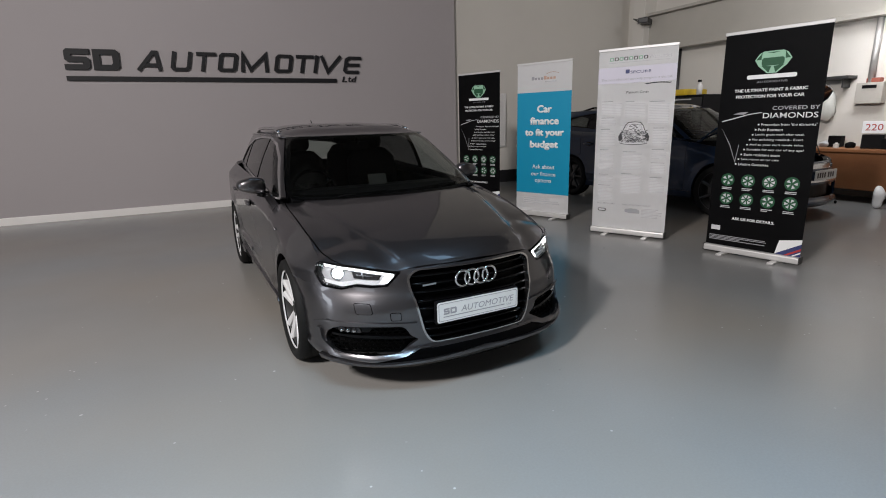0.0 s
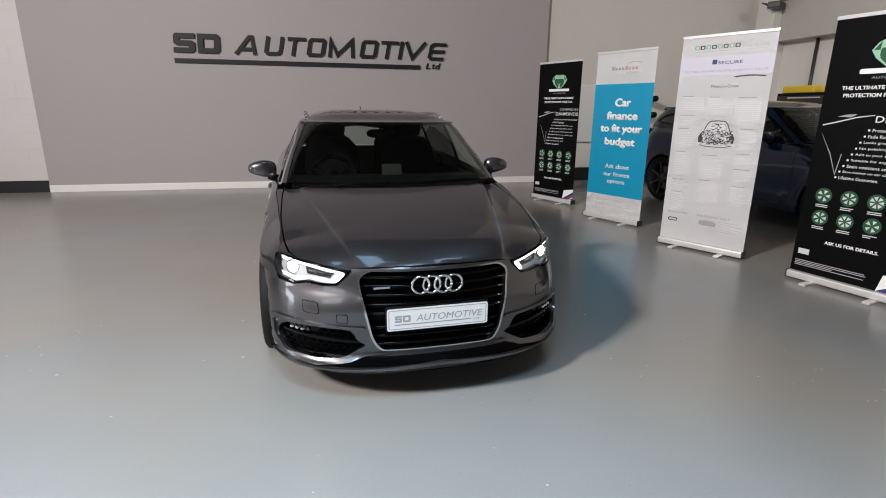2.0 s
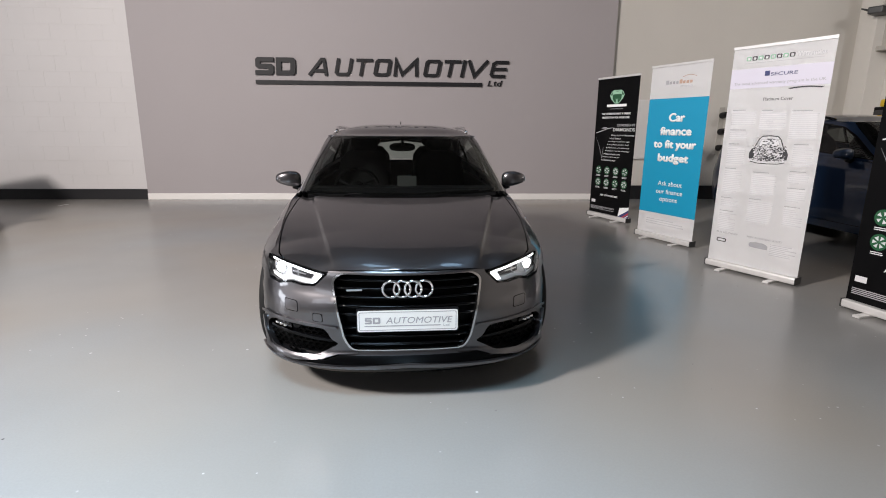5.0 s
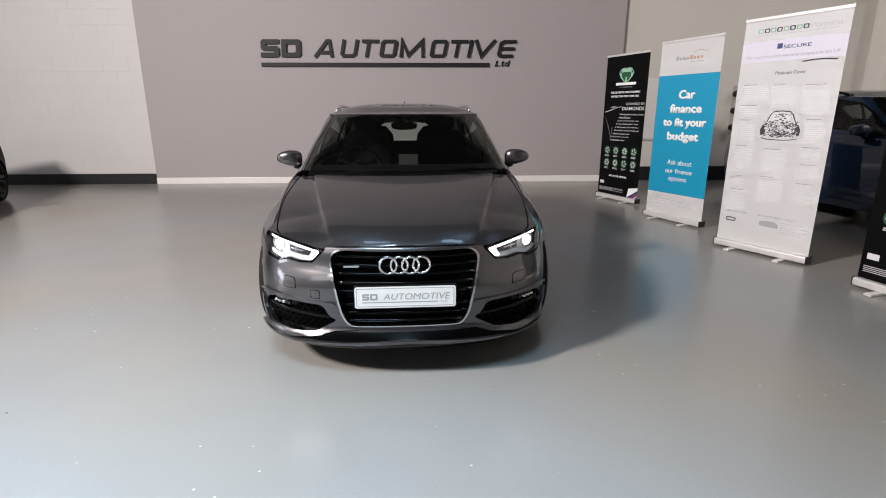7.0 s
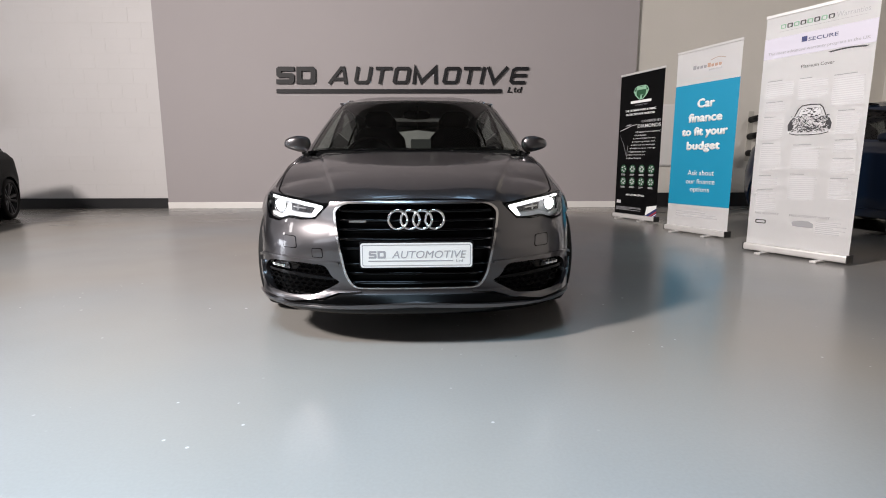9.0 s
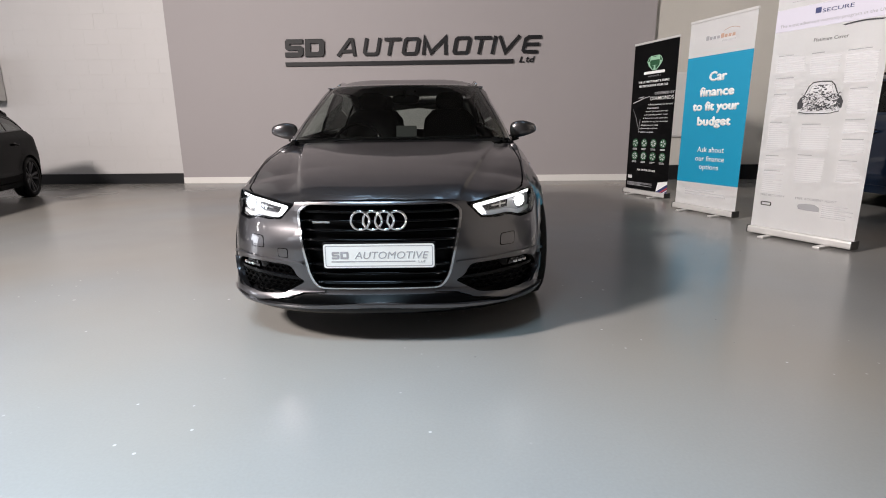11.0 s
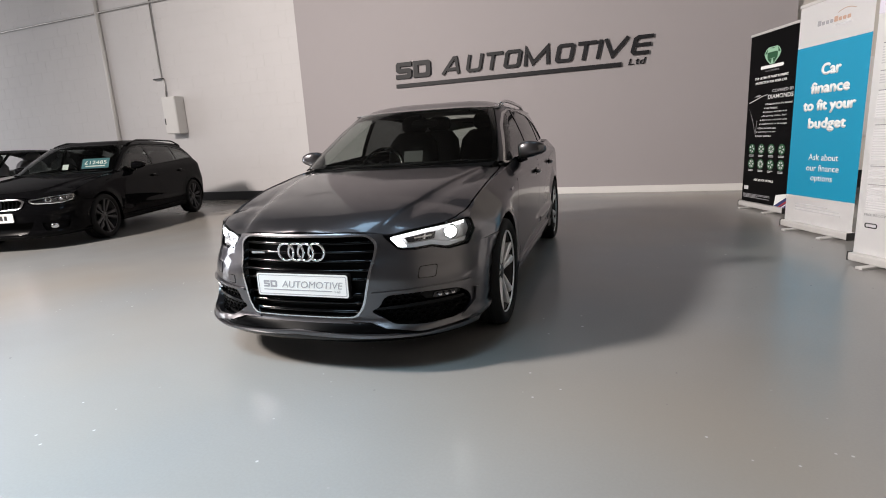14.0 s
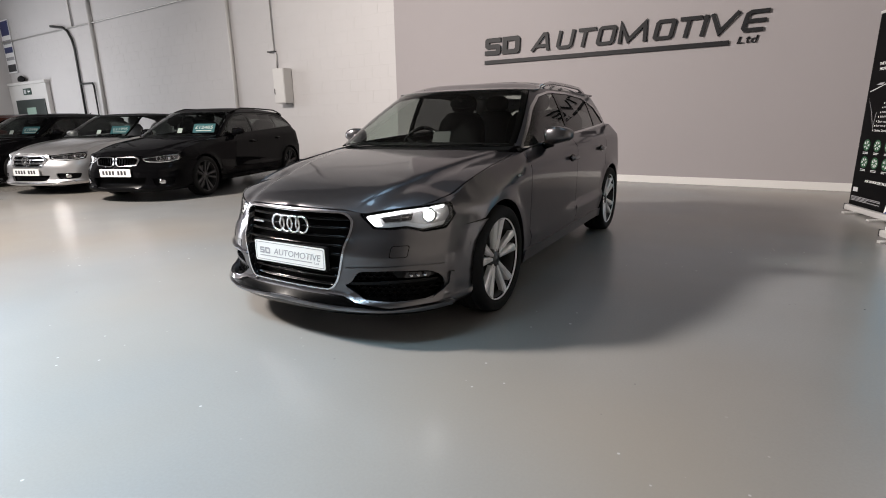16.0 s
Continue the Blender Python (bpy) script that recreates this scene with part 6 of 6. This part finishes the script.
TALL = other_face([[(-0.31, 0.66), (0.31, 0.66), (0.35, 0.64), (0.33, 0.60), (-0.33, 0.60), (-0.35, 0.64)]], 2, M_SATIN,
                  [(-0.50, 0.42), (0.50, 0.42), (0.42, 0.27), (-0.42, 0.27)], ((0.58, 0.45), (0.76, 0.44), (0.74, 0.34), (0.60, 0.33)), 0.53, 0.035, None, 0.45)

build_car(ESTATE, pose(-4.58, 4.50, 0, 0, 0, 21), M_PAINT_BLACK, "black estate car with a chrome twin grille and blue price card", M_RIM_DARK, "parked cars", KIDNEY, True, 5, True, "\u00a312485", (1.015, 1.072, 0.995))
build_car(OPEN_TOP, pose(-6.98, 4.25, 0, 0, 0, 21), M_PAINT_SILVER, "silver convertible with a closed black fabric roof and chrome grille", M_RIM, "parked cars", WIDE, False, 7, False, "\u00a311995", (1.0, 1.09, 0.985))
build_car(SALOON, pose(-9.6, 3.75, 0, 0, 0, 21), M_PAINT_BLACK, "black saloon car parked in the row by the wall", M_RIM_DARK, "parked cars", PLAIN, True, 7, False, "\u00a310995", (1.0, 1.06, 1.0))
build_car(SALOON, pose(-12.1, 3.6, 0, 0, 0, 21), M_PAINT_RED, "red-brown car at the far end of the parked row", M_RIM, "parked cars", PLAIN, True, 7, False, None, (1.0, 1.06, 1.02))
build_car(OFF_ROAD, pose(7.74, 4.03, 0, 0, 0, 4), M_PAINT_BLUE, "dark blue off-roader with its bonnet open behind the banners", M_RIM_DARK, "parked cars", TALL, True, 7, False, None, (1.06, 1.09, 1.135))


# ---- the white wall's fittings ----
def conduit(points, r, mat, label):
    ob = mesh_object("conduit", tube(points, r, 8), mat, None, True)
    return tagged(ob, label, "conduit", "wall conduits")


M_CONDUIT = material("galvanised_conduit", (0.45, 0.44, 0.43), 0.45, 0.5, vary=0.1)
M_CABLE = material("black_cable", (0.012, 0.012, 0.012), 0.5, vary=0.1)
M_ENAMEL = material("white_enamel", (0.66, 0.65, 0.635), 0.35, vary=0.04)
WY = 10.25
conduit([(-9.2, WY - 0.03, 0.2), (-9.2, WY - 0.03, 5.6)], 0.05, M_ENAMEL, "white painted steel conduit running up the wall")
conduit([(-7.42, WY - 0.03, 2.45), (-7.42, WY - 0.03, 2.85), (-7.5, WY - 0.03, 2.95), (-7.5, WY - 0.03, 5.6)], 0.022, M_CONDUIT, "thin conduit above the meter cabinet")
conduit([(-16.5, WY - 0.03, 0.2), (-16.5, WY - 0.03, 5.6)], 0.07, M_ENAMEL, "white painted downpipe on the wall")
conduit([(-17.92, WY - 0.04, 0.2), (-17.92, WY - 0.04, 3.85), (-18.0, WY - 0.04, 4.15), (-18.22, WY - 0.04, 4.45), (-18.51, WY - 0.04, 4.60), (-19.45, WY - 0.04, 4.74)], 0.042, M_CABLE, "black cable running up the white wall")
conduit([(-17.92, WY - 0.04, 2.64), (-17.06, WY - 0.04, 2.62), (-16.99, WY - 0.04, 2.52), (-16.99, WY - 0.04, 0.3)], 0.032, M_CABLE, "black cable branching down the wall")
conduit([(-24.0, WY - 0.03, 4.55), (-16.0, WY - 0.03, 4.55), (-6.6, WY - 0.03, 4.62), (-3.7, WY - 0.03, 4.62)], 0.022, M_CONDUIT, "thin horizontal conduit high on the wall")
conduit([(-17.84, WY - 0.03, 4.58), (-17.9, WY - 0.03, 6.4)], 0.03, M_CONDUIT, "grey conduit rising from the black cable")
clamp = tagged(mesh_object("pipe_clamp", box(-7.72, -7.44, WY - 0.07, WY, 2.90, 2.93, 0.006), M_DARK_STEEL), "dark steel pipe clamp on the wall", "clamp")


def meter_cabinet():
    t = thing("meter_cabinet", pose(-7.15, WY, 1.62), "white metal meter cabinet on the painted wall", "cabinet")
    part("body", box(-0.2, 0.2, -0.26, 0.0, 0.0, 0.85, 0.012), M_ENAMEL, t)
    door = part("door", box(-0.185, 0.185, -0.272, -0.262, 0.015, 0.835, 0.006), M_ENAMEL, t)
    part("latch", box(-0.17, -0.15, -0.285, -0.272, 0.22, 0.36, 0.004), M_DARK_STEEL, door, "dark latch")
    return t


meter_cabinet()


def office_booth():
    """White boarded office front at the hall's far corner, with a dark door."""
    t = thing("office_booth", pose(-20.5, 10.1, 0), "white boarded office booth with a dark door", "booth")
    part("wall", box(-3.47, 0.0, 0.0, 0.145, 0.0, 2.82, 0.01), M_ENAMEL, t)
    part("capping", box(-3.47, 0.06, -0.05, 0.145, 2.82, 2.93, 0.01), M_ENAMEL, t)
    d = part("door", box(-2.92, -0.25, -0.03, -0.004, 0.0, 2.23, 0.01), material("dark_green_door", (0.012, 0.022, 0.02), 0.4), t, "dark green door")
    part("door_notice", box(-2.0, -1.15, -0.036, -0.031, 1.62, 1.92), material("faded_green_notice", (0.25, 0.36, 0.3), 0.5), d)
    return t


office_booth()
ex = thing("exit_sign", pose(-22.2, 10.095, 2.42), "green and white exit sign over the booth's door", "sign")
part("board", box(-0.36, 0.36, -0.02, 0, 0, 0.25, 0.004), material("exit_green", (0.02, 0.05, 0.04), 0.4), ex)
part("arrow", prism([(0.06, 0.125), (0.14, 0.2), (0.14, 0.15), (0.28, 0.15), (0.28, 0.1), (0.14, 0.1), (0.14, 0.05)], 0.002, Matrix.Translation((0, -0.0205, 0))), M_INK_WHITE, ex)
part("figure_bar", plate(-0.28, -0.1, 0.05, 0.2, -0.0205), M_INK_PALE, ex)
ps = thing("wall_poster", pose(-23.53, 10.24, 3.35), "tall printed poster hung above the office booth", "poster")
part("sheet", box(-0.43, 0.43, -0.02, 0.0, 0, 2.05), M_BANNER_WHITE, ps)
for k, (za, zb, mt) in enumerate(((1.45, 2.0, M_INK_NAVY), (1.12, 1.28, M_INK_GREY), (0.78, 1.0, M_INK_NAVY), (0.5, 0.62, M_INK_GREY), (0.05, 0.33, M_INK_BLACK))):
    part("print", plate(-0.39, 0.39, za, zb, -0.0205), mt, ps)
heap = blob(0.35, 0.05, 0.13, 2.2, 16, pose(-22.7, 10.15, 3.05))
for v in heap.verts:
    v.co.z = max(2.9305, v.co.z + 0.05 * noise.noise(v.co * 7))
tagged(mesh_object("black_sack", heap, M_PLASTIC, None, True), "black sack lying on the office booth", "sack")


# ---- workshop corner ----
structure("trim_1", box(5.43, X1, 10.302, 10.312, 0, 0.28), M_BLACK_BAND, "black painted band along the wall's foot", "skirting")
structure("column", box(9.95, 10.3, 9.5, 9.85, 0, H, 0.01), M_CREAM_WALL, "cream painted steel column in the corner", "column")
structure("beam", box(10.12, 10.3, -2.0, 9.5, 2.92, 3.62, 0.01), M_STEEL, "painted steel crane beam along the side wall", "beam")
structure("beam_1", box(10.02, 10.3, -2.0, 9.5, 2.84, 2.92, 0.006), M_STEEL, "beam flange, dusty painted steel", "beam")
structure("beam_2", box(10.0, 10.3, -2.0, 9.5, 3.62, 3.68, 0.006), M_STEEL, "upper beam flange, painted steel", "beam")
conduit([(10.26, 8.7, 0.9), (10.26, 8.7, 2.84)], 0.03, M_DARK_STEEL, "dark pipe down the workshop wall")
conduit([(10.24, 4.92, 1.85), (10.24, 4.92, 2.84)], 0.05, M_CONDUIT, "grey cable trunking down to the fuse box")


def floodlight():
    t = thing("floodlight", pose(9.85, 9.45, 3.5, 0, 0, 30), "dark grey floodlight bracketed to the column", "lamp")
    part("housing", box(-0.2, 0.2, -0.16, 0.06, -0.06, 0.06, 0.02), M_DARK_STEEL, t)
    part("bracket", tube([(-0.18, 0.0, 0), (-0.18, 0.16, 0.05), (0.18, 0.16, 0.05), (0.18, 0.0, 0)], 0.012, 6), M_DARK_STEEL, t)
    return t


floodlight()
fb = thing("fuse_box", pose(10.3, 4.89, 1.52), "grey metal fuse box on the workshop wall", "fuse box")
part("body", box(-0.14, 0, -0.19, 0.19, 0, 0.33, 0.01), M_STEEL, fb)
part("flap", box(-0.148, -0.14, -0.1, 0.1, 0.24, 0.29), M_PLASTIC, fb)
part("cable_gland", box(-0.1, 0, -0.12, 0.08, 0.33, 0.40, 0.01), material("brick_red_box", (0.3, 0.09, 0.06), 0.6), fb)
sh_ = thing("wall_shelf", pose(10.3, 5.5, 1.93), "dark wall shelf in the workshop", "shelf")
part("board", box(-0.28, 0, -0.35, 0.35, 0, 0.05, 0.006), M_DARK_STEEL, sh_)
for yy in (-0.25, 0.25):
    part("bracket", box(-0.22, 0, yy - 0.01, yy + 0.01, -0.14, 0.0), M_DARK_STEEL, sh_)
bag = blob(0.1, 0.16, 0.26, 2.3, 18, pose(10.16, 5.5, 1.52))
for v in bag.verts:
    v.co += 0.03 * noise.noise_vector(v.co * 9)
tagged(mesh_object("hanging_bag", bag, material("clear_plastic_bag", (0.55, 0.56, 0.52), 0.3, vary=0.2, bump=0.5, grain=40), None, True), "crumpled pale plastic bag hung on the wall", "bag")
M_WOOD = material("orange_brown_wood", (0.26, 0.11, 0.045), 0.45, vary=0.25, scale=5, bump=0.1)
dk = thing("workbench", pose(9.9, 4.55, 0), "orange-brown wooden workbench against the workshop wall", "bench")
part("top", box(-0.42, 0.38, -1.1, 0.95, 0.78, 0.83, 0.008), M_WOOD, dk)
part("front_panel", box(-0.34, -0.31, -1.05, 0.9, 0.2, 0.78, 0.004), M_WOOD, dk)
for yy in (-1.0, 0.85):
    part("end_panel", box(-0.38, 0.36, yy, yy + 0.04, 0, 0.78, 0.004), M_WOOD, dk)
pb = thing("price_board", pose(9.72, 4.52, 0.83, 0, 0, -78), "white board with red figures propped on the bench", "board")
part("panel", box(-0.15, 0.15, 0, 0.02, 0.24, 0.42, 0.004), M_BANNER_WHITE, pb)
part("stand", box(-0.14, 0.14, 0.0, 0.1, 0.0, 0.22, 0.01), M_PLASTIC, pb)
part("print", lettering("220", -0.11, 0.11, 0.28, 0.38, 0.0006, -0.0005), M_INK_RED, pb)
rng = random.Random(21)
for i in range(12):
    y, x = 3.7 + 0.145 * i, 9.62 + rng.uniform(0, 0.45)
    w, d, hh = rng.uniform(0.05, 0.12), rng.uniform(0.05, 0.1), rng.uniform(0.05, 0.2)
    if abs(y - 4.52) < 0.2 and x < 9.9:
        x = 10.05
    if i % 3 == 0:
        bm, nm, lb, mt = lathe([(0.0, 0), (0.04, 0), (0.042, hh * 0.75), (0.015, hh * 0.85), (0.016, hh), (0, hh)], 14, None, pose(x, y, 0.83, 0, -90)), "bottle", "plastic workshop bottle on the bench", (M_PLASTIC, M_ENAMEL, M_INK_ORANGE)[i % 2]
    elif i % 3 == 1:
        bm, nm, lb, mt = box(x - w, x + w, y - d, y + d, 0.83, 0.83 + hh, 0.01), "tool_box", "small dark tool box on the bench", M_PLASTIC
    else:
        bm, nm, lb, mt = blob(w, d, 0.05, 2.4, 14, pose(x, y, 0.875)), "cloth", "crumpled workshop cloth on the bench", (M_TRIM_CLOTH, M_INK_PALE)[i % 2]
        for v in bm.verts:
            v.co += 0.02 * noise.noise_vector(v.co * 12)
            v.co.z = max(v.co.z, 0.8305)
    tagged(mesh_object(nm, bm, mt), lb, nm.replace("_", " "), "clutter on the workbench")
sack = blob(0.075, 0.07, 0.17, 2.2, 18, pose(9.25, 4.10, 0.165))
for v in sack.verts:
    v.co += 0.035 * noise.noise_vector(v.co * 8)
    v.co.z = max(v.co.z, 0.0)
tagged(mesh_object("rubbish_bag", sack, M_BANNER_WHITE, None, True), "white plastic bag standing on the floor", "bag")


def work_stool():
    t = thing("work_stool", pose(9.15, 4.85, 0), "low grey wheeled work stool on the floor", "stool")
    part("seat", lathe([(0.0, 0.40), (0.17, 0.40), (0.18, 0.37), (0.17, 0.34), (0.0, 0.34)], 24, None, pose(0, 0, 0, 0, -90)), material("grey_vinyl", (0.2, 0.2, 0.21), 0.45), t, "", True)
    part("post", rod((0, 0, 0.06), (0, 0, 0.34), 0.02), M_DARK_STEEL, t)
    for k in range(5):
        a = 2 * math.pi * k / 5
        leg = part("leg", rod((0, 0, 0.08), (0.22 * math.cos(a), 0.22 * math.sin(a), 0.06), 0.014), M_DARK_STEEL, t)
        part("castor", blob(0.022, 0.022, 0.025, 2.0, 10, pose(0.22 * math.cos(a), 0.22 * math.sin(a), 0.026)), M_RUBBER, leg)
    return t


work_stool()


def tool_cabinet():
    t = thing("tool_cabinet", pose(9.2, 7.45, 0), "tall black tool cabinet with a yellow tray on top", "cabinet")
    part("body", box(-0.35, 0.35, -0.55, 0.55, 0.08, 1.78, 0.012), M_PLASTIC, t)
    for k in range(6):
        dr = part("drawer", box(-0.365, -0.35, -0.52, 0.52, 0.14 + 0.27 * k, 0.38 + 0.27 * k, 0.005), M_DARK_STEEL, t)
        part("drawer_pull", box(-0.385, -0.365, -0.3, 0.3, 0.34 + 0.27 * k, 0.36 + 0.27 * k, 0.003), M_ALU, dr)
    part("tray", box(-0.3, 0.32, -0.1, 0.52, 1.78, 1.9, 0.03), material("yellow_plastic", (0.62, 0.42, 0.02), 0.4), t, "yellow plastic tray")
    for x in (-0.28, 0.28):
        for y in (-0.45, 0.45):
            part("foot", rod((x, y, 0), (x, y, 0.08), 0.03), M_RUBBER, t)
    return t


tool_cabinet()
sb = thing("spray_bottle", pose(9.0, 7.12, 1.78), "white spray bottle on the tool cabinet", "bottle")
part("body", lathe([(0, 0), (0.05, 0), (0.052, 0.17), (0.02, 0.21), (0.02, 0.23)], 18, None, pose(0, 0, 0, 0, -90)), M_ENAMEL, sb, "", True)
part("trigger_head", box(-0.05, 0.025, -0.015, 0.015, 0.23, 0.27, 0.006), M_PLASTIC, sb)

nb = thing("notice_board", pose(6.15, 10.318, 0.82), "white board on the cream wall behind the banners", "board")
part("panel", box(-0.32, 0.55, -0.03, 0, 0, 1.15, 0.006), M_ENAMEL, nb)
part("frame", ring([(0.56, 1.16), (-0.33, 1.16), (-0.33, -0.01), (0.56, -0.01)], [(0.53, 1.13), (-0.30, 1.13), (-0.30, 0.02), (0.53, 0.02)], 0.036), M_ALU, nb)
rk = thing("wall_rack", pose(7.75, 10.318, 1.0), "wall rack of three dark padded arms", "rack")
part("back_plate", box(-0.05, 0.05, -0.02, 0, -0.1, 0.85, 0.004), M_STEEL, rk)
for k in range(3):
    part("arm", rod((0, -0.02, 0.05 + 0.32 * k), (-0.05, -0.5, 0.07 + 0.32 * k), 0.06, 12), M_PLASTIC, rk, "", True)

# ---- painted blockwork of the white wall ----
def blockwork():
    """Blocks in stretcher bond; the nearest stand as pieces, those farther off in one mesh."""
    holder = structure("wall_blockwork", box(X0, -3.63, 10.2656, 10.319, 0.2, H), M_WHITE_WALL, "white painted blockwork wall", "wall")
    me = bpy.data.meshes.new("block")
    bm = box(-0.2278, 0.2278, -0.021, 0.0, -0.1342, 0.1342)
    bmesh.ops.bevel(bm, geom=[e for e in bm.edges if all(v.co.y < 0 for v in e.verts)], offset=0.002, segments=1, affect="EDGES")
    bm.to_mesh(me)
    bm.free()
    me.materials.append(M_WHITE_WALL)
    rng = random.Random(12)
    far_v, far_f = [], []
    cv, cf = [v.co.copy() for v in me.vertices], [tuple(p.vertices) for p in me.polygons]
    for row in range(20):
        z = 0.2 + 0.135 + 0.27 * row
        x = -3.625 - 0.2285 - (0.2285 if row % 2 else 0)
        while x > X0 + 0.3:
            y = 10.285 + rng.uniform(-0.0008, 0.0008)
            if x > -9.3 and z < 4.9:
                ob = new("block", me)
                ob.parent = holder
                ob.location = (x, y, z)
                if row % 2 and x > -4.2:
                    half = new("block", me)
                    half.parent = holder
                    half.matrix_basis = Matrix.LocRotScale((-3.625 - 0.1142, y, z), None, (0.5, 1, 1))
            else:
                b = len(far_v)
                far_v += [(x + v.x, y + v.y, z + v.z) for v in cv]
                far_f += [tuple(b + i for i in f) for f in cf]
            x -= 0.457
    far = bpy.data.meshes.new("far_blocks")
    far.from_pydata(far_v, [], far_f)
    far.materials.append(M_WHITE_WALL)
    ob = new("far_blocks", far)
    ob.parent = holder
    tagged(ob, kind="stuff")


blockwork()
